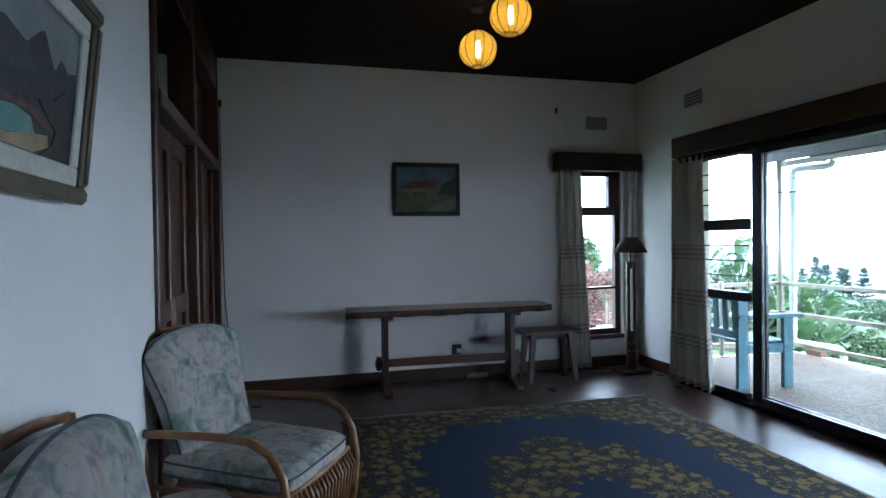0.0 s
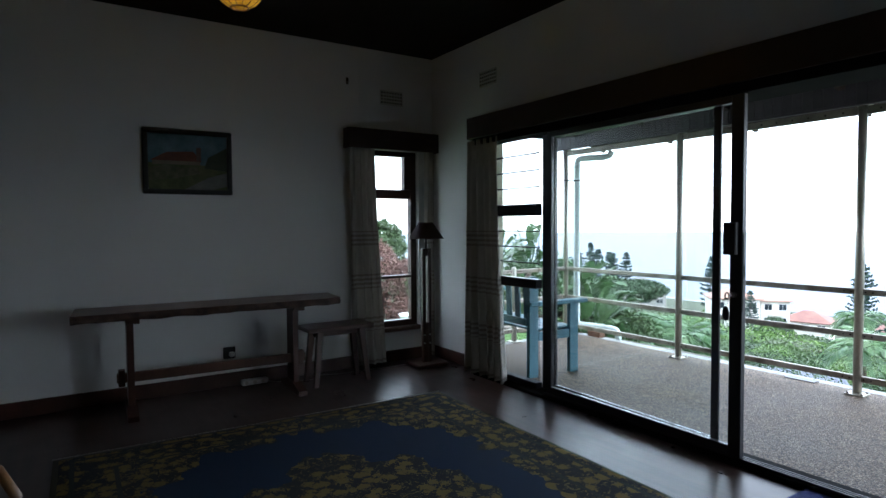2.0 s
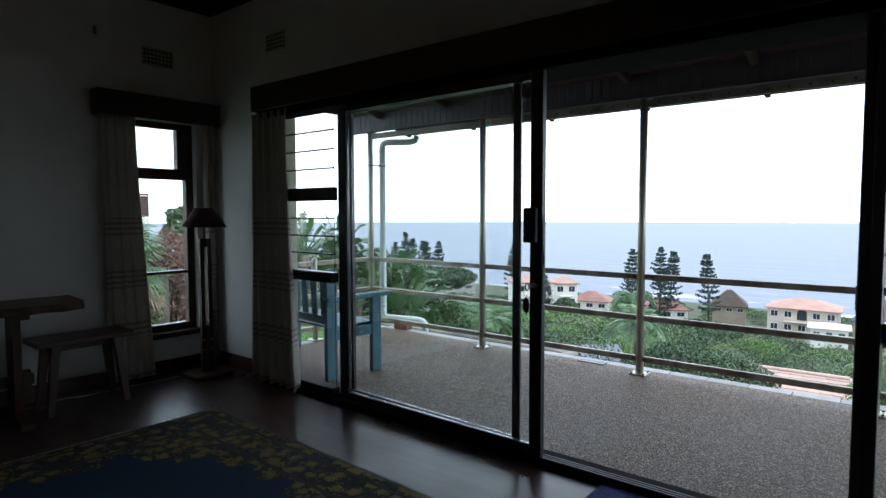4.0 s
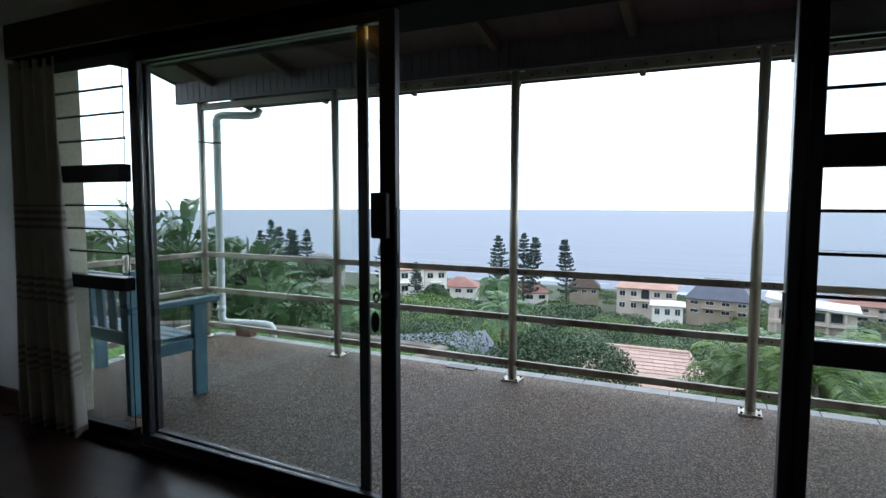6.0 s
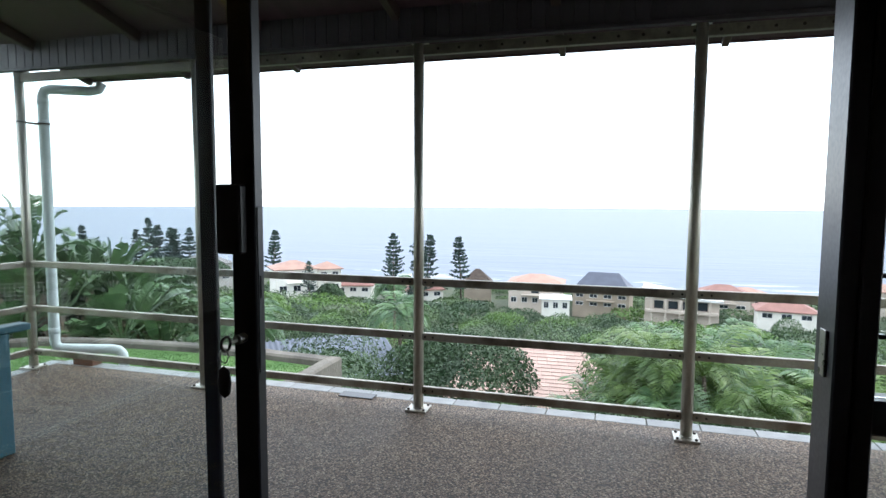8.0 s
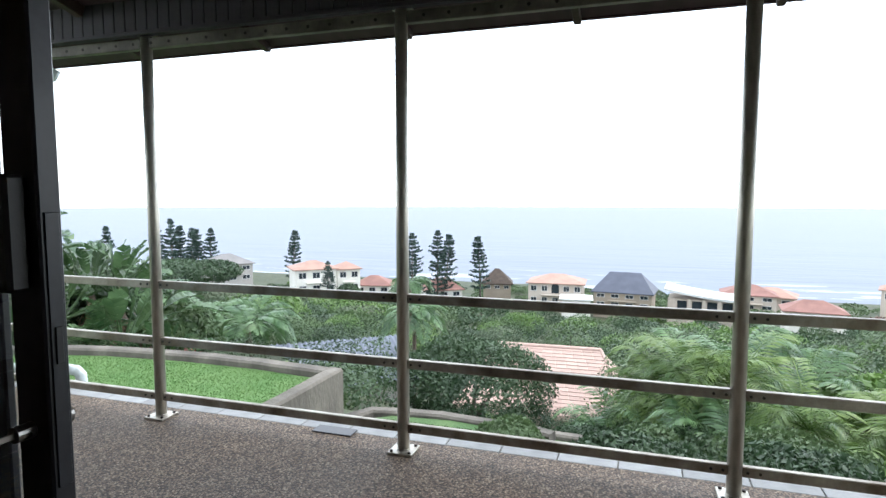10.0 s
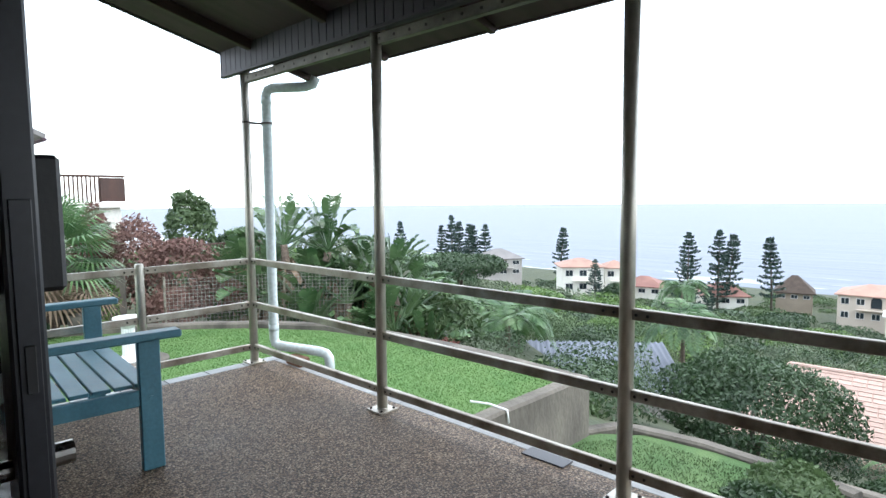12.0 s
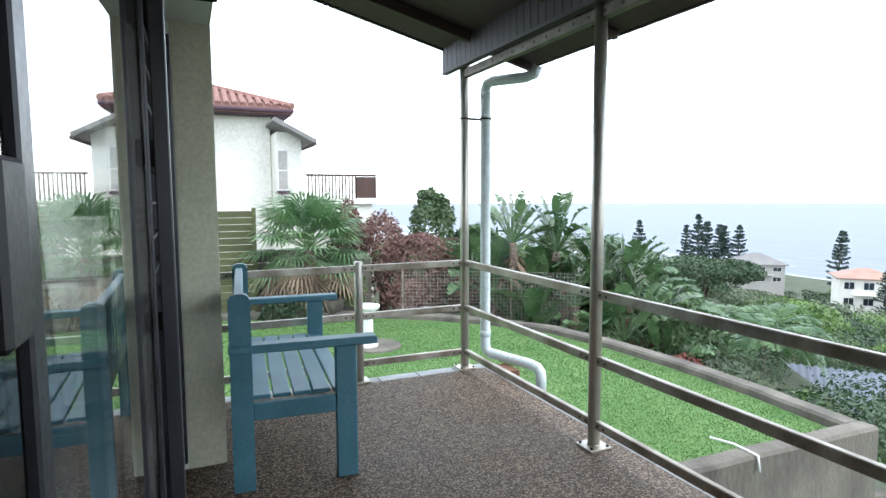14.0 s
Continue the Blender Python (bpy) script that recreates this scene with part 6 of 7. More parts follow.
def wild_banana(x, y, z, h, seed, R=1.5):
    """A strelitzia stem: paddle leaves in a fan, torn edges, a skirt of dead ones."""
    pr = random.Random(seed)
    t = thing("wild_banana", "wild banana with torn paddle leaves over dead brown ones", "tree", "wild banana plants", pose(x, y, z))
    part("trunk", Geo().tube([(0, 0, -0.4), (pr.uniform(-0.2, 0.2), pr.uniform(-0.2, 0.2), h * 0.5), (0, 0, h)], [0.12, 0.10, 0.08], 8), M_PALMTRUNK, t, smooth=True)
    plane = pr.uniform(0, math.pi)
    for i in range(40):
        old = i >= 12
        e = radians(pr.uniform(-80, -40)) if old else radians(86 - 6.5 * i + pr.uniform(-8, 8))
        a = plane + (0 if i % 2 else math.pi) + pr.uniform(-0.5, 0.5) + (pr.uniform(-1.4, 1.4) if old else 0)
        d = Vector((math.cos(a) * math.cos(e), math.sin(a) * math.cos(e), math.sin(e)))
        side = d.cross(Vector((0.01, 0, 1))).normalized()
        o = Vector((0, 0, h - (0.062 * (i - 11) if old else 0.0)))
        pet = R * (0.2 if old else pr.uniform(0.45, 0.75))
        L, W = R * pr.uniform(0.7, 1.0), R * (pr.uniform(0.13, 0.2) if old else pr.uniform(0.19, 0.25))
        hub = o + d * pet
        g = Geo().tube([o, hub], [0.03, 0.018], 5)
        k = 11
        bend = pr.uniform(0.15, 0.55)
        for s in (-1, 1):
            for j in range(k):
                if pr.random() < (0.25 if old else 0.05):
                    continue
                u0, u1 = j / k, (j + 0.95) / k
                pts = []
                for u, wv in ((u0, 0), (u1, 0), (u1, 1), (u0, 1)):
                    c = hub + d * L * u - Vector((0, 0, bend * L * u * u))
                    ww = W * math.sin(math.pi * (0.08 + 0.88 * u)) ** 0.6 * wv
                    pts.append(c + side * s * ww + Vector((0, 0, (0.35 if not old else -0.6) * ww + pr.uniform(-0.03, 0.03) * wv)))
                n0 = len(g.v)
                g.v += [tuple(p) for p in pts]
                g.f.append((n0, n0 + 1, n0 + 2, n0 + 3))
        if old:
            part("dead_leaf", g, M_LEAF["dead"], t, "dry brown hanging leaf")
        else:
            part("leaf", g, M_LEAF["banana"], t)


fan_palm(6.2, 14.2, -1.2, 1.4, 1.4, 50, 2)
for i, (x, y, top) in enumerate(((10.5, 13.0, 1.25), (11.4, 12.6, 1.05), (11.0, 14.2, 0.8), (12.2, 12.0, 0.3), (10.2, 14.6, 0.3), (12.9, 11.4, -0.4), (11.7, 11.3, -0.75), (13.0, 13.2, 0.2), (10.4, 12.1, -0.9), (12.4, 10.4, -1.3), (10.1, 13.2, 0.1), (11.3, 13.1, -0.1), (11.9, 13.5, 0.75), (12.3, 12.7, -0.2), (10.9, 12.3, -0.4), (11.5, 12.0, -0.1), (11.9, 10.9, -0.7), (12.7, 11.9, 0.1), (13.4, 12.6, 0.35))):
    z = min(ground_z(x, y), -1.9)
    wild_banana(x, y, z, top - z - 0.98, 20 + i, 0.88 + 0.12 * (i % 3))
for i, (x, y, r, h, kind) in enumerate(((8.1, 15.2, 1.0, 1.75, "brown"), (9.0, 15.0, 1.05, 1.5, "brown"), (9.9, 14.6, 0.8, 0.9, "brown"), (7.45, 15.5, 0.6, 1.8, "brown"), (8.6, 14.4, 0.7, 0.7, "brown"))):
    shrub("dry_hedge", "large dry russet creeper hedge behind the lawn", x, y, -1.5, r, h, kind, 3600, 0.055, 40 + i, "hedge", group="dry hedge bushes")
shrub("green_shrub", "leafy green shrub growing beside the fan palm", 7.05, 14.4, -1.3, 0.42, 0.85, "bright", 1200, 0.05, 50)
shrub("green_shrub", "low dark green shrub under the fan palm", 5.6, 13.7, -1.2, 0.5, 0.3, "dark", 900, 0.05, 51)
for i, (x, y, z, r, h, kind) in enumerate(((11.3, 9.2, -2.6, 0.8, 0.6, "mid"), (12.4, 9.9, -2.7, 0.55, 0.6, "red"), (12.0, 8.3, -2.9, 0.8, 0.55, "bright"), (11.2, 6.6, -2.6, 0.7, 0.35, "bright"), (13.2, 7.4, -3.6, 0.9, 0.8, "mid"), (14.6, 8.8, -4.0, 1.0, 0.9, "bright"), (11.0, 10.6, -2.5, 0.7, 0.7, "dark"), (13.9, 9.9, -3.6, 0.9, 1.0, "mid"))):
    shrub("border_shrub", "loose leafy shrub below the retaining wall" if kind != "red" else "red-leaved shrub below the retaining wall", x, y, z, r, h, kind, 1500, 0.06, 60 + i, group="border shrubs")
shrub("flat_crowned_tree", "dark spreading flat-crowned tree on the slope", 24.2, 20.3, ground_z(24.2, 20.3), 2.45, 0.7, "dark", 11000, 0.075, 71, "tree", -2.5 - ground_z(24.2, 20.3), 16)
shrub("broad_tree", "dark grey-green spreading tree below the garden", 16.5, 5.0, -6.0, 1.85, 1.25, "dark", 15000, 0.055, 72, "tree", 1.95, 13)
shrub("broad_tree", "dark green tree standing beside the white house", 108.0, 55.5, ground_z(108, 55.5), 3.6, 2.6, "dark", 2600, 0.4, 73, "tree", 0.5, 9)
shrub("young_conifer", "green layered conifer beyond the hedge", 13.6, 25.2, -2.2, 0.95, 2.2, "mid", 3200, 0.11, 74, "tree", 0.4, 12)
shrub("green_tree", "broad dark green tree beyond the hedge", 15.3, 24.8, -2.6, 1.6, 1.3, "dark", 2600, 0.14, 75, "tree", 0.6, 9)
tree_pick = random.Random(17)
for i in range(70):
    az, rr = 36 + 76 * ((i * 0.618) % 1.0), 19 + 92 * ((i * 0.7549 + 0.2) % 1.0)
    x, y = 3.2 + rr * math.sin(radians(az)), 1.3 + rr * math.cos(radians(az))
    lim = (-0.15 if az < 47 else -0.178) - 0.035 * tree_pick.random() - 0.8 / rr
    lim = min([lim] + [t_ - 0.01 for a0, a1, far_, t_ in CLEAR if a0 - 3 < az < a1 + 3 and rr < far_])
    z, kind = ground_z(x, y), ("dark", "bright", "mid", "grey", "dark", "bright")[i % 6]
    r = (0.75 + 0.021 * rr) * tree_pick.uniform(0.8, 1.35)
    h = r * tree_pick.uniform(0.6, 0.95)
    trunk = 1.33 + lim * rr - h * 1.6 - z
    over = (z + 0.1 + h * 1.6 - 1.33) / rr - lim
    trunk = max(trunk, 0.1)
    if over > (0.03 if lim > -0.23 else 0.008) or any((x - a) ** 2 + (y - b) ** 2 < 60 for a, b in HOUSES_AT + [(29.0, 4.5), (21.5, 11.5), (14.8, 0.0)]):
        continue
    shrub("slope_tree", {"dark": "dark green rounded tree on the slope", "bright": "fresh green rounded tree on the slope", "mid": "green rounded tree on the slope", "grey": "grey-green spreading tree on the slope"}[kind], x, y, z, r, h, kind, 3600 if rr < 50 else 1800, r * (0.03 if rr < 50 else 0.05), 200 + i, "tree", trunk, 8, "slope trees")
for i, (x, y, r, h) in enumerate(((15.5, -2.6, 1.4, 1.1), (17.5, -4.5, 1.6, 1.2), (14.8, -5.2, 1.3, 1.0), (18.5, -1.8, 1.2, 1.0))):
    shrub("lush_shrub", "lush bright green shrub on the slope", x, y, ground_z(x, y) + 0.3, r, h, "bright", 3000, 0.10, 80 + i, group="lush shrubs")
for i, (x, y, r, h, kind) in enumerate(((9.3, 1.3, 0.9, 0.35, "mid"), (10.8, 1.2, 0.9, 0.4, "dark"), (12.2, 1.2, 0.9, 0.5, "mid"), (10.2, -0.6, 1.0, 0.5, "dark"), (11.8, -1.0, 1.2, 0.6, "mid"), (9.0, -1.4, 1.0, 0.4, "mid"), (12.8, 0.2, 1.1, 0.5, "dark"), (10.6, -2.8, 1.4, 0.7, "bright"), (14.6, 2.2, 1.0, 0.5, "dark"), (13.6, -3.8, 1.3, 0.8, "mid"), (8.0, 2.5, 0.55, 0.3, "mid"), (9.2, 2.6, 0.6, 0.35, "dark"), (10.2, 2.7, 0.5, 0.25, "mid"))):
    shrub("slope_shrub", "leafy green shrub below the veranda", x, y, LOW_Z if y > 2.4 else ground_z(x, y) - 0.3, r, h * 0.8, kind, 3800, 0.05, 140 + i, group="slope shrubs")
for i, (x, y, r, h, kind) in enumerate(((11.2, 13.4, 1.3, 1.5, "dark"), (12.6, 12.8, 1.3, 1.2, "dark"), (10.4, 14.8, 1.1, 1.3, "mid"), (13.6, 11.4, 1.2, 0.9, "mid"), (12.0, 14.6, 1.4, 1.5, "mid"))):
    shrub("thicket", "dense dark thicket among the wild bananas", x, y, -2.3, r, h, kind, 2800, 0.09, 150 + i, group="thicket bushes")
for i, (x, y, z, th, L, n_, kind, st) in enumerate(((15.0, 0.5, -5.0, 2.9, 1.5, 12, "areca", 6), (14.2, -1.1, -4.9, 2.6, 1.45, 12, "areca", 6), (16.6, -0.4, -5.8, 3.5, 1.6, 12, "palm", 5), (15.2, 1.5, -5.2, 1.8, 1.4, 11, "palm", 5), (13.4, -2.6, -4.3, 1.9, 1.5, 11, "areca", 5), (13.2, 0.2, -4.4, 1.3, 1.35, 11, "palm", 5), (15.4, -2.4, -5.2, 2.5, 1.5, 11, "palm", 5))):
    feather_palm("areca_palm", "clump of arching yellow-green feather palms", x, y, z, th, L, n_, kind, 90 + i, 1.6, 1.6, st, "areca palms", 0.017)
for i, (x, y, th) in enumerate(((18.8, 14.7, 3.0), (20.0, 13.6, 2.6), (17.6, 15.6, 2.6), (22.6, 8.8, 2.0), (33.0, 13.0, 2.5), (17.9, 12.4, 2.2))):
    z = ground_z(x, y)
    th = max(0.5, -2.5 - 0.05 * (x - 18) - z)
    feather_palm("feather_palm", "slender grey-green feather palm on the slope", x, y, z, th, 1.7, 14, "palm", 110 + i, 0.8, 0.95, 1, "slope palms", 0.035)

# ---- buildings ----
M_WHITEWALL = mat("white house wall", (0.74, 0.72, 0.66), (0.64, 0.62, 0.55), 0.6, 0.85, bump=0.2, fine=12)
M_CREAMWALL = mat("cream house wall", (0.52, 0.45, 0.38), (0.43, 0.37, 0.31), 0.4, 0.85, bump=0.2, fine=8)
M_GREYWALL = mat("grey house wall", (0.40, 0.38, 0.35), (0.31, 0.29, 0.27), 0.4, 0.85, bump=0.2, fine=8)
M_BUFFWALL = mat("buff house wall", (0.36, 0.30, 0.23), (0.28, 0.23, 0.18), 0.4, 0.85, bump=0.2, fine=8)
M_WINDARK = mat("far window pane", (0.035, 0.045, 0.055), (0.02, 0.025, 0.03), 0.5, 0.12, bump=0)
M_WINFRAME = mat("white window frame", (0.7, 0.7, 0.68), None, 2, 0.5, bump=0)
ROOFS = {"orange": mat("orange tiles", (0.36, 0.225, 0.175), (0.27, 0.165, 0.13), 0.5, 0.85, bump=0.3, fine=6, vary=0.12),
         "red": mat("red tiles", (0.26, 0.135, 0.11), (0.19, 0.095, 0.08), 0.5, 0.85, bump=0.3, fine=6, vary=0.12),
         "pink": mat("pale terracotta tiles", (0.50, 0.36, 0.305), (0.40, 0.28, 0.235), 0.8, 0.85, bump=0.3, fine=6, vary=0.12),
         "blue": mat("blue slate", (0.065, 0.075, 0.105), (0.045, 0.052, 0.075), 0.5, 0.6, bump=0.3, fine=6, vary=0.1),
         "grey": mat("grey tiles", (0.20, 0.19, 0.185), (0.15, 0.145, 0.14), 0.5, 0.8, bump=0.3, fine=6, vary=0.1),
         "thatch": mat("dark thatch", (0.075, 0.055, 0.042), (0.05, 0.036, 0.028), 1.2, 0.95, bump=0.8, fine=9, dist=0.1),
         "white": mat("pale flat roof", (0.62, 0.62, 0.6), (0.5, 0.5, 0.48), 0.6, 0.8, bump=0.2, fine=5)}


def hip_roof(w, d, e, z0, z1, ridge):
    """Hip roof over w by d with overhang e; ridge: its half length along x."""
    a, b = w / 2 + e, d / 2 + e
    vs = [(-a, -b, z0), (a, -b, z0), (a, b, z0), (-a, b, z0), (-ridge, 0, z1), (ridge, 0, z1)]
    vs += [(x, y, z - 0.18) for x, y, z in vs[:4]]
    return Geo().add(vs, [(0, 1, 5, 4), (1, 2, 5), (2, 3, 4, 5), (3, 0, 4), (6, 7, 1, 0), (7, 8, 2, 1), (8, 9, 3, 2), (9, 6, 0, 3), (9, 8, 7, 6)])


def house(label, x, y, z0, z_eave, z_top, w, d, wall, roof, storeys=1, turn=0.0, base=None, cols=3, arch=False, ridge=None, garage=False):
    """A hipped house that shows its front to the veranda."""
    rot = math.degrees(math.atan2(y - 1.3, x - 3.2)) - 90 + turn
    t = thing("house", label, "house", "houses on the slope", pose(x, y, 0, 0, 0, rot))
    lo = min(z0, ground_z(x, y)) - 1.0
    part("wall", box(-w / 2, w / 2, -d / 2, d / 2, lo, z_eave, 0.03), wall, t)
    r = part("roof", hip_roof(w, d, 0.5, z_eave, z_top, (w - d) / 2 * 0.9 if ridge is None else ridge), ROOFS[roof], t)
    hh = (z_eave - z0) / storeys
    for s in range(storeys):
        for c in range(cols):
            if arch and s == storeys - 1 and c == cols // 2:
                pts = [(-0.8, 0), (0.8, 0), (0.8, 1.3)] + [(0.8 * math.cos(a), 1.3 + 0.8 * math.sin(a)) for a in [math.pi * k / 8 for k in range(1, 8)]] + [(-0.8, 1.3)]
                g = Geo().prism(pts, 0, 0.05, m=Matrix.Translation((0, -d / 2 - 0.01, z0 + s * hh + 0.3)) @ pose(0, 0, 0, 90))
                part("arched_opening", g, M_WINDARK, t)
                continue
            cx = -w / 2 + w * (c + 0.5) / cols
            ww, wh = w / cols * 0.28, hh * 0.24
            zc = z0 + (s + 0.52) * hh
            wi = part("window", Geo().box(cx - ww, cx + ww, -d / 2 - 0.05, -d / 2 - 0.005, zc - wh, zc + wh, 0.02), M_WINFRAME, t)
            part("pane", Geo().box(cx - ww + 0.08, cx - 0.03, -d / 2 - 0.06, -d / 2 - 0.052, zc - wh + 0.08, zc + wh - 0.08, 0.002), M_WINDARK, wi)
            part("pane", Geo().box(cx + 0.03, cx + ww - 0.08, -d / 2 - 0.06, -d / 2 - 0.052, zc - wh + 0.08, zc + wh - 0.08, 0.002), M_WINDARK, wi)
    if storeys > 1:
        part("balcony", box(-w * 0.25, w * 0.25, -d / 2 - 1.0, -d / 2 - 0.002, z0 + hh - 0.15, z0 + hh, 0.02), wall, t)
    return t


house("grey two-storey house with a grey hipped roof", 112.8, 88.4, -17.1, -13.0, -10.9, 9.2, 7, M_GREYWALL, "grey", 2, 20)
house("white two-storey villa with an orange tiled roof", 111.3, 65.6, -18.4, -13.0, -11.5, 8.4, 7, M_WHITEWALL, "orange", 2, 12)
house("white wing with an orange tiled roof", 118.0, 61.2, -18.9, -13.6, -12.2, 5.0, 5, M_WHITEWALL, "orange", 2, 12, cols=2)
house("low white house with a red tiled roof", 125.6, 58.0, -20.0, -18.0, -16.1, 8.0, 6, M_WHITEWALL, "red", 1, -10)
house("low white house with a red gabled roof", 131.2, 43.8, -21.3, -19.2, -16.8, 8.5, 6, M_WHITEWALL, "red", 1, 15)
house("small house under a steep dark thatched roof", 139.6, 32.4, -20.1, -18.4, -15.2, 6.4, 6, M_BUFFWALL, "thatch", 1, 0, ridge=0.5)
house("cream two-storey villa with an arched window", 132.0, 17.3, -21.4, -16.5, -14.9, 11.4, 8, M_CREAMWALL, "orange", 2, -5, cols=5, arch=True)
house("white garage block with a flat pale roof", 120.6, 12.1, -20.6, -18.0, -17.4, 5.4, 5, M_WHITEWALL, "white", 1, 0)
house("buff two-storey house with a blue slate roof", 133.1, 3.1, -21.4, -18.0, -14.2, 11.6, 8, M_BUFFWALL, "blue", 2, -8, cols=4, ridge=3.2)
house("pale house with terracotta roofs near the shore", 146.1, -22.6, -22.8, -19.3, -17.4, 10.3, 7, M_CREAMWALL, "red", 2, 5)
house("terracotta-roofed house near the shore", 154.0, -28.8, -23.1, -20.6, -18.9, 9.7, 7, M_CREAMWALL, "orange", 1, -5)
house("white house with a terracotta roof among trees", 125.5, -30.0, -20.9, -18.9, -17.1, 9.5, 6, M_WHITEWALL, "red", 1, 8)
house("terracotta-roofed house far along the shore", 143.0, -50.7, -19.5, -16.8, -15.3, 8.0, 6, M_CREAMWALL, "orange", 1, 0)


def curved_house():
    x, y = 124.6, -11.8
    rot = math.degrees(math.atan2(y - 1.3, x - 3.2)) - 90
    t = thing("house", "modern house with a pale curved roof and balcony pillars", "house", "houses on the slope", pose(x, y, 0, 0, 0, rot))
    part("wall", box(-6.6, 6.6, -3, 4, -23, -17.6, 0.05), M_CREAMWALL, t)
    g = Geo()
    n_ = 16
    for z in (0, 0.45):
        for y0 in (-4.2, 4.6):
            g.v += [(-7.2 + 14.4 * i / n_, y0, -16.0 - 1.6 * math.sin(math.pi * 0.5 * i / n_) + z) for i in range(n_ + 1)]
    k = n_ + 1
    for i in range(n_):
        g.f += [(i, i + 1, k + i + 1, k + i), (2 * k + i, 3 * k + i, 3 * k + i + 1, 2 * k + i + 1), (i, 2 * k + i, 2 * k + i + 1, i + 1), (k + i, k + i + 1, 3 * k + i + 1, 3 * k + i)]
    part("roof", g, ROOFS["white"], t)
    for i in range(5):
        part("pillar", box(-5.6 + i * 2.6, -5.2 + i * 2.6, -4.0, -3.6, -22.5, -17.4, 0.03), M_CREAMWALL, t)
    part("balcony", box(-6.4, 6.4, -4.1, -3.01, -20.1, -19.6, 0.03), M_CREAMWALL, t)
    for i in range(4):
        wi = part("window", box(-4.9 + i * 2.6, -3.2 + i * 2.6, -3.06, -3.005, -19.4, -17.9, 0.02), M_WINDARK, t)


curved_house()


def pink_house():
    """The near house below: pale tiled hip roof, a lower side roof and its wall."""
    t = thing("house", "near house with a broad pale terracotta tiled roof", "house", "", pose(29.3, 4.9, 0, 0, 0, -88))
    part("wall", box(-3.3, 3.3, -2.7, 2.7, -9.8, -7.45, 0.03), M_CREAMWALL, t)
    r = part("roof", hip_roof(6.6, 5.4, 0.35, -7.4, -5.35, 2.3), ROOFS["pink"], t)
    a, b, n_ = 3.65, 3.05, 18
    me = mesh_of("roof_tile", Geo().box(-0.205, 0.205, -0.10, 0.10, -0.012, 0.012, 0.006), ROOFS["pink"])
    ang = math.atan2(2.05, b)
    made = 0
    for i in range(n_):
        u = (i + 0.5) / n_
        hw = a + (2.3 - a) * u
        k = int(2 * hw / 0.42)
        for j in range(k):
            ob = new("roof_tile", me)
            ob.parent = r
            ob.matrix_local = Matrix.Translation((-hw + (j + 0.5) * 2 * hw / k, -b + b * u, -7.4 + 2.05 * u + 0.03)) @ Matrix.Rotation(ang - 0.10, 4, "X") @ pose(0, 0, 0, 0, 0, random.uniform(-1.5, 1.5))
    part("ridge", Geo().tube([(-2.3, 0, -5.32), (2.3, 0, -5.32)], 0.09, 8), ROOFS["pink"], t)
    for s in (-1, 1):
        part("hip_ridge", Geo().tube([(s * 3.65, -3.05, -7.38), (s * 2.3, 0, -5.32)], 0.075, 8), ROOFS["pink"], t)
    part("side_roof", Geo().box(-0.9, 2.9, -4.1, -2.3, -0.06, 0.06, 0.02, m=Matrix.Translation((0, -0.6, -8.35)) @ pose(0, 0, 0, 16)), ROOFS["pink"], t)
    part("side_wall", box(-0.7, 2.7, -4.2, -2.71, -10.2, -8.9, 0.03), M_WHITEWALL, t)
    part("window", box(-2.4, -1.4, -2.76, -2.705, -8.8, -7.9, 0.02), M_WINDARK, t)
    part("aerial", Geo().tube([(1.0, 0, -5.3), (1.0, 0, -4.75)], 0.015, 5), M_SCREW, t)
    s = thing("shed", "shed with a grey corrugated metal roof", "shed", "", pose(21.6, 11.6, 0, 0, 0, -52))
    part("wall", box(-2.6, 2.6, -1.5, 1.5, -8.5, -5.0, 0.02), M_GREYWALL, s)
    g = Geo().sheet(110, 1, lambda u, v: (-2.9 + 5.8 * u, -1.8 + 3.6 * v, -4.95 + 0.75 * v + 0.035 * math.sin(u * 110 * 1.57)))
    part("roof", g, mat("corrugated zinc", (0.13, 0.15, 0.19), (0.09, 0.105, 0.135), 0.8, 0.6, metal=0.1, bump=0.1, fine=8), s, smooth=True)


pink_house()


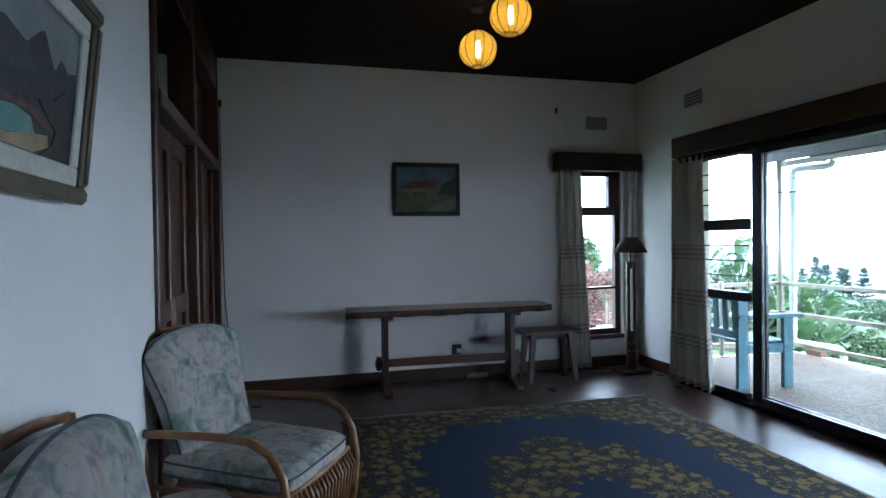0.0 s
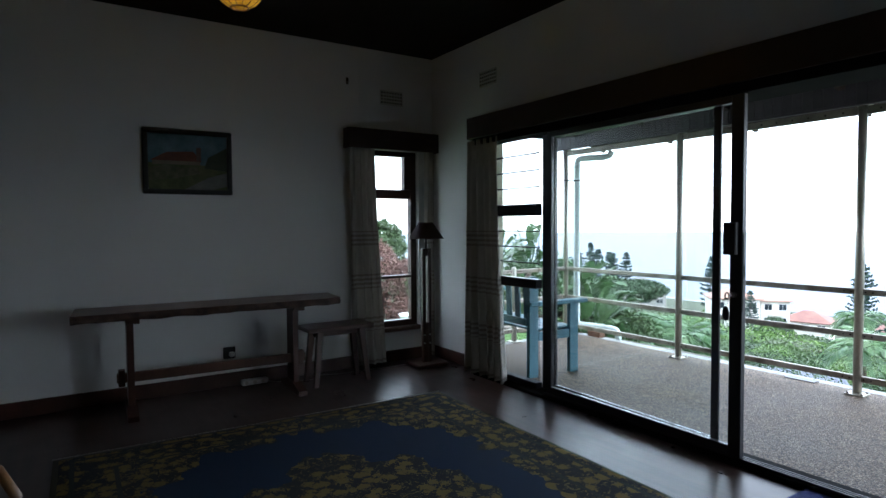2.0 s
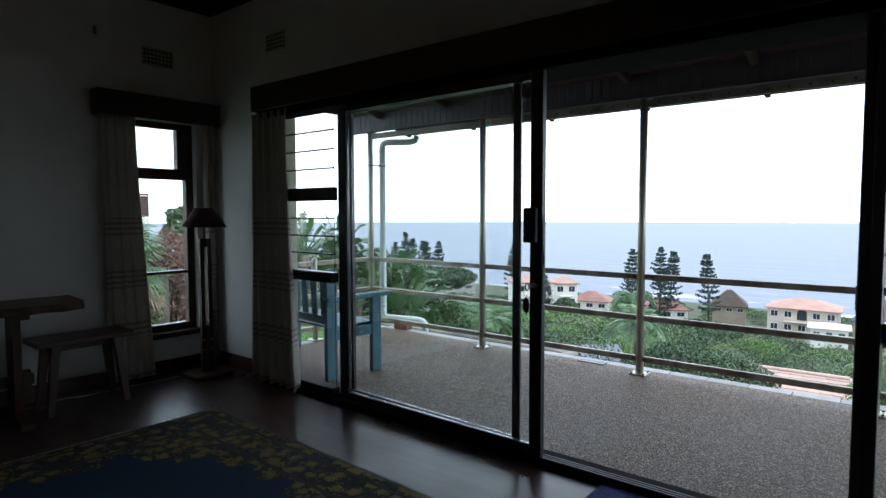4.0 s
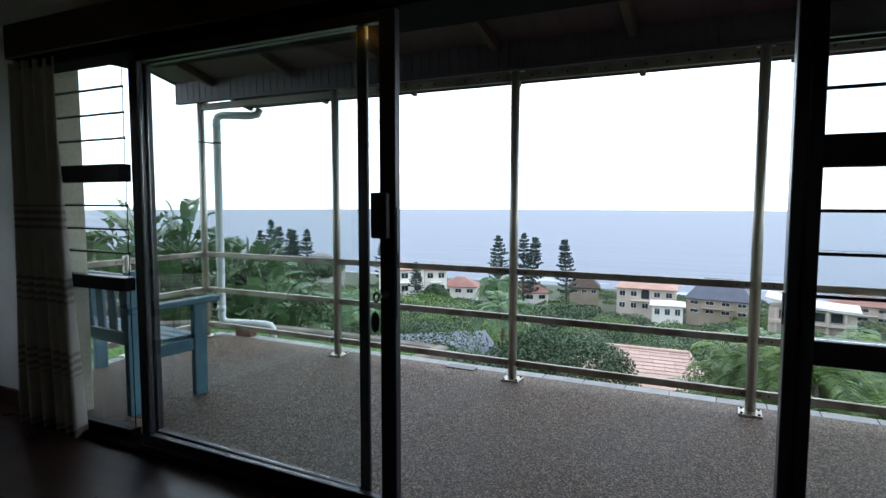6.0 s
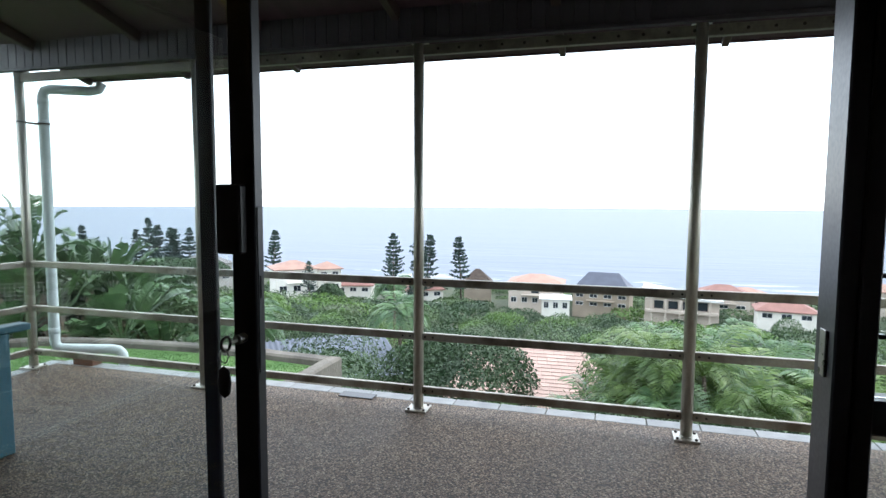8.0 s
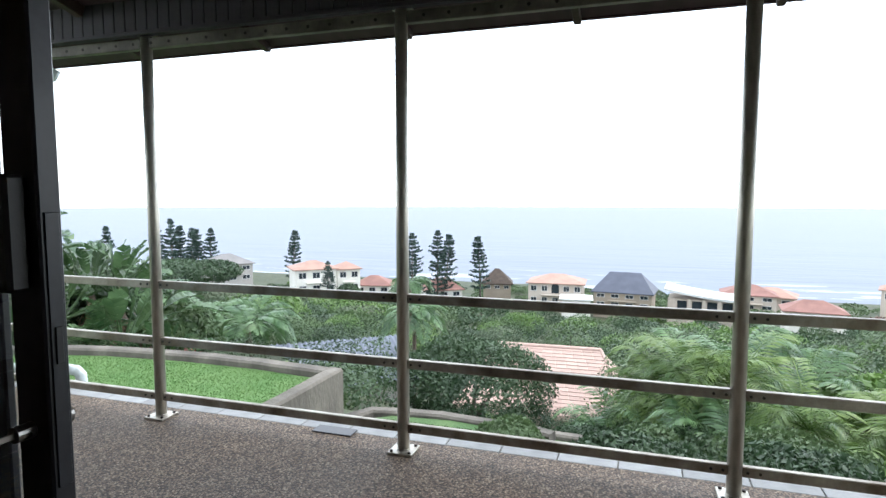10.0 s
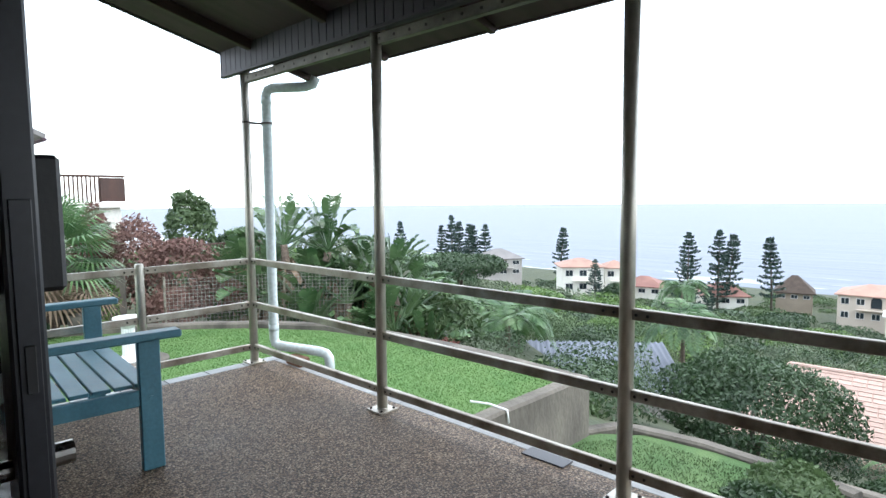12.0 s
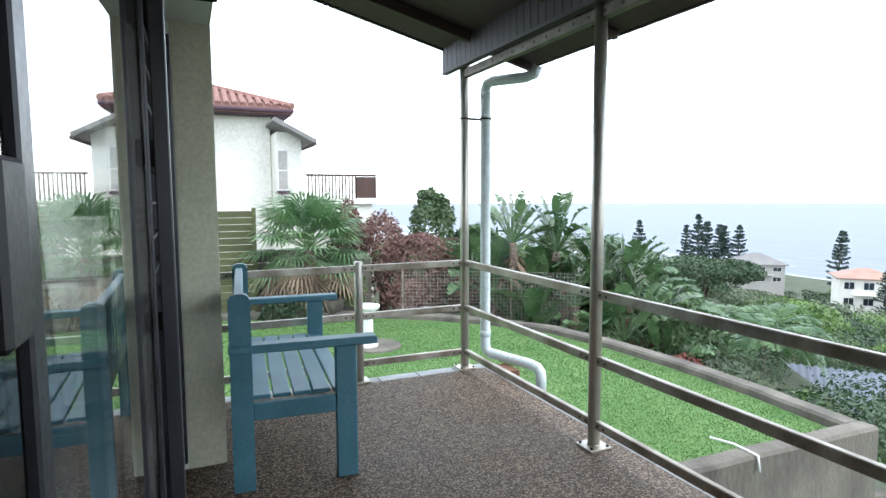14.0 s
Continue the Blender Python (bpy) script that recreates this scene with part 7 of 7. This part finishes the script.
def neighbour():
    """The white house next door, its lower wing, railed balcony and boundary fence."""
    t = thing("house", "white plastered neighbour house with a red tiled hip roof", "house")
    part("wall", box(-3.0, 6.15, 19.4, 26.0, -3.0, 3.72, 0.03), M_WHITEWALL, t)
    part("plinth_band", box(-3.0, 6.18, 19.37, 19.399, 0.72, 0.78, 0.005), M_WHITEWALL, t)
    m = Matrix.Translation((1.575, 22.7, 0))
    g = hip_roof(9.15, 6.6, 0.55, 3.82, 5.15, 1.7)
    r = part("roof", Geo().add(g.v, g.f, m), ROOFS["red"], t)
    part("soffit", box(-3.5, 6.66, 18.9, 26.5, 3.60, 3.635, 0.005), M_SOFFIT, t)
    part("gutter", Geo().tube([(-3.6, 18.83, 3.72), (6.7, 18.83, 3.72), (6.7, 26.5, 3.72)], 0.06, 8), M_SOFFIT, t)
    n_ = 16
    me = mesh_of("roof_tile", Geo().tube([(0, -0.125, 0.0), (0, 0.125, 0.0)], 0.085, 7), ROOFS["red"])
    a, b = 9.15 / 2 + 0.55, 6.6 / 2 + 0.55
    ang = math.atan2(1.33, b)
    for i in range(n_):
        u = (i + 0.5) / n_
        hw = a + (1.7 - a) * u
        for j in range(int((hw - 1.0) / 0.22)):
            ob = new("roof_tile", me)
            ob.parent = r
            ob.matrix_local = Matrix.Translation((1.575 + hw - (j + 0.5) * 0.22, 22.7 - b + b * u, 3.84 + 1.33 * u)) @ Matrix.Rotation(ang, 4, "X")
    part("hip_ridge", Geo().tube([(1.575 + a, 22.7 - b, 3.86), (1.575 + 1.7, 22.7, 5.18)], 0.10, 8), ROOFS["red"], t)
    part("vent_pipe", Geo().tube([(4.6, 20.6, 4.2), (4.6, 20.6, 4.95)], 0.06, 8), ROOFS["red"], t)
    part("wing_wall", box(6.15, 6.85, 18.4, 24.0, -3.0, 3.10, 0.03), M_WHITEWALL, t)
    g = Geo().box(0, 1.25, -0.6, 5.8, 0, 0.12, 0.01, m=Matrix.Translation((6.0, 18.4, 3.32)) @ pose(0, 0, 0, 0, 27))
    part("wing_roof", g, ROOFS["grey"], t)
    part("wing_gutter", Geo().tube([(7.12, 17.8, 2.74), (7.12, 24, 2.74)], 0.05, 8), M_SOFFIT, t)
    wi = part("window", box(6.17, 6.46, 18.36, 18.399, 1.48, 2.62, 0.005), M_WINFRAME, t)
    for z0, z1 in ((1.53, 2.02), (2.06, 2.57)):
        part("pane", box(6.20, 6.43, 18.345, 18.359, z0, z1, 0.002), M_GREYWALL, wi)
    part("window_sill", box(6.14, 6.49, 18.30, 18.399, 1.40, 1.48, 0.005), M_SOFFIT, t)
    bal = part("balcony", box(6.86, 8.9, 18.0, 22.0, 1.10, 1.24, 0.01), M_WHITEWALL, t)
    part("balcony_wall", box(6.86, 8.8, 18.15, 22.0, -3.0, 1.10, 0.01), M_WHITEWALL, t)
    part("rail", box(6.86, 8.9, 18.02, 18.07, 1.88, 1.94, 0.004), M_DARKWOOD, bal)
    me = mesh_of("baluster", box(-0.02, 0.02, 18.03, 18.06, 1.24, 1.88, 0.002), M_DARKWOOD)
    for i in range(15):
        ob = new("baluster", me)
        ob.parent, ob.location = bal, (6.95 + i * 0.095, 0, 0)
    part("screen_panel", box(8.30, 8.88, 18.0, 18.05, 1.26, 1.87, 0.004), M_DARKWOOD, bal)
    f = thing("wooden_fence", "mossy horizontal wooden plank fence", "fence")
    m_moss = mat("mossy planks", (0.12, 0.13, 0.055), (0.06, 0.058, 0.035), 2.5, 0.9, bump=0.5, fine=20, stretch=(0.5, 1, 2), vary=0.2)
    me = mesh_of("plank", box(3.2, 5.12, 14.85, 14.89, 0.0, 0.135, 0.006), m_moss)
    for i in range(15):
        ob = new("plank", me)
        ob.parent, ob.location = f, (0, 0, -1.15 + i * 0.145)
    part("fence_post", box(5.12, 5.2, 14.84, 14.92, -1.5, 1.08, 0.006), m_moss, f)
    f2 = thing("boundary_wall", "low weathered timber and concrete boundary wall", "wall")
    me = mesh_of("slab", box(5.2, 7.3, 14.9, 14.98, 0.0, 0.26, 0.008), M_CONCRETE)
    for i in range(5):
        ob = new("slab", me)
        ob.parent, ob.location = f2, (0, 0, -1.2 + i * 0.27)
    part("wall_block", box(6.7, 7.6, 14.3, 14.45, -1.3, -0.05, 0.02), M_CONCRETE, f2)


neighbour()


def garden_ornaments():
    b = thing("bird_bath", "white fluted pedestal bird bath on the lawn", "bird bath", "", pose(6.47, 10.74, LAWN_Z))
    part("base", Geo().lathe([(0.17, 0.0), (0.17, 0.06), (0.13, 0.09), (0.11, 0.12)], 24), M_WHITEPLASTIC, b, smooth=False)
    g = Geo()
    n_ = 32
    for z in (0.12, 0.55):
        g.v += [((0.085 + (0.008 if k % 2 else 0)) * math.cos(2 * math.pi * k / n_), (0.085 + (0.008 if k % 2 else 0)) * math.sin(2 * math.pi * k / n_), z) for k in range(n_)]
    g.f += [(k, (k + 1) % n_, n_ + (k + 1) % n_, n_ + k) for k in range(n_)]
    part("column", g, M_WHITEPLASTIC, b)
    part("bowl", Geo().lathe([(0.09, 0.55), (0.12, 0.60), (0.19, 0.66), (0.21, 0.70), (0.20, 0.715), (0.15, 0.69), (0.02, 0.675)], 28), M_WHITEPLASTIC, b, smooth=True)
    tagged(part("stepping_stone", Geo().lathe([(0.45, 0.0), (0.44, 0.03), (0.40, 0.04), (0.001, 0.042)], 28, (6.6, 10.8, LAWN_Z)), M_CONCRETE), "round flat stone slab set in the lawn", "stone")
    p = thing("flower_pot", "weathered stone flower pot by the boundary wall", "pot", "", pose(6.55, 13.55, LAWN_Z))
    part("pot", Geo().lathe([(0.14, 0.0), (0.20, 0.2), (0.21, 0.34), (0.19, 0.36), (0.16, 0.33)], 20), M_CONCRETE, p, smooth=True)
    f = thing("wire_fence", "low square wire mesh fence at the lawn's edge", "fence")
    mm = mat("galvanised wire", (0.42, 0.42, 0.38), (0.3, 0.3, 0.27), 4, 0.5, metal=0.6, bump=0)
    for (xa, ya), (xb, yb) in (((8.0, 13.35), (10.15, 12.45)), ((10.15, 12.45), (11.2, 11.4))):
        L = math.hypot(xb - xa, yb - ya)
        m = Matrix.Translation((xa, ya, -1.35)) @ Matrix.Rotation(math.atan2(yb - ya, xb - xa), 4, "Z")
        g = Geo()
        for i in range(int(L / 0.075)):
            g.box(i * 0.075, i * 0.075 + 0.006, -0.003, 0.003, 0, 1.05, 0.0005, m=m)
        for i in range(15):
            g.box(0, L, -0.003, 0.003, i * 0.075, i * 0.075 + 0.006, 0.0005, m=m)
        part("wire_mesh", g, mm, f)
        part("fence_post", Geo().tube([m @ Vector((0, 0, -0.3)), m @ Vector((0, 0, 1.12))], 0.025, 8), M_RAIL, f)
    gf = thing("far_gate", "dark railing fence beyond the hedge", "fence")
    part("rail", box(12.0, 14.2, 20.3, 20.34, -0.2, -0.15, 0.004), M_DARKWOOD, gf)
    me = mesh_of("bar", box(-0.012, 0.012, 20.305, 20.335, -2.2, -0.2, 0.002), M_DARKWOOD)
    for i in range(20):
        ob = new("bar", me)
        ob.parent, ob.location = gf, (12.05 + i * 0.11, 0, 0)


garden_ornaments()
setting("road", Geo().sheet(14, 2, lambda u, v: (43 + 26 * u, 7.0 + 3.2 * u + (v - 0.5) * 1.9, ground_z(43 + 26 * u, 7.0 + 3.2 * u) + 0.35)), mat("dusty drive", (0.32, 0.27, 0.23), (0.26, 0.22, 0.19), 0.6, 0.9, bump=0.3, fine=6), "narrow pale drive running down the slope")

# ---- border tiles of the veranda ----
tile = mesh_of("tile", box(-0.058, 0.058, -0.148, 0.148, -0.012, 0.0, 0.003), M_TILE)
for i in range(32):
    ob = new("tile", tile)
    ob.parent = edge
    ob.location = (5.99, 5.41 - i * 0.302, DZ)
tile = mesh_of("tile", box(-0.148, 0.148, -0.058, 0.058, -0.012, 0.0, 0.003), M_TILE)
for i in range(7):
    ob = new("tile", tile)
    ob.parent = edge
    ob.location = (5.85 - i * 0.302, 5.63, DZ)
tagged(part("drain_cover", Geo().box(5.865, 5.965, 2.78, 3.03, DZ, DZ + 0.008, 0.003), M_ALU), "flat dark drain cover at the veranda's edge", "drain")
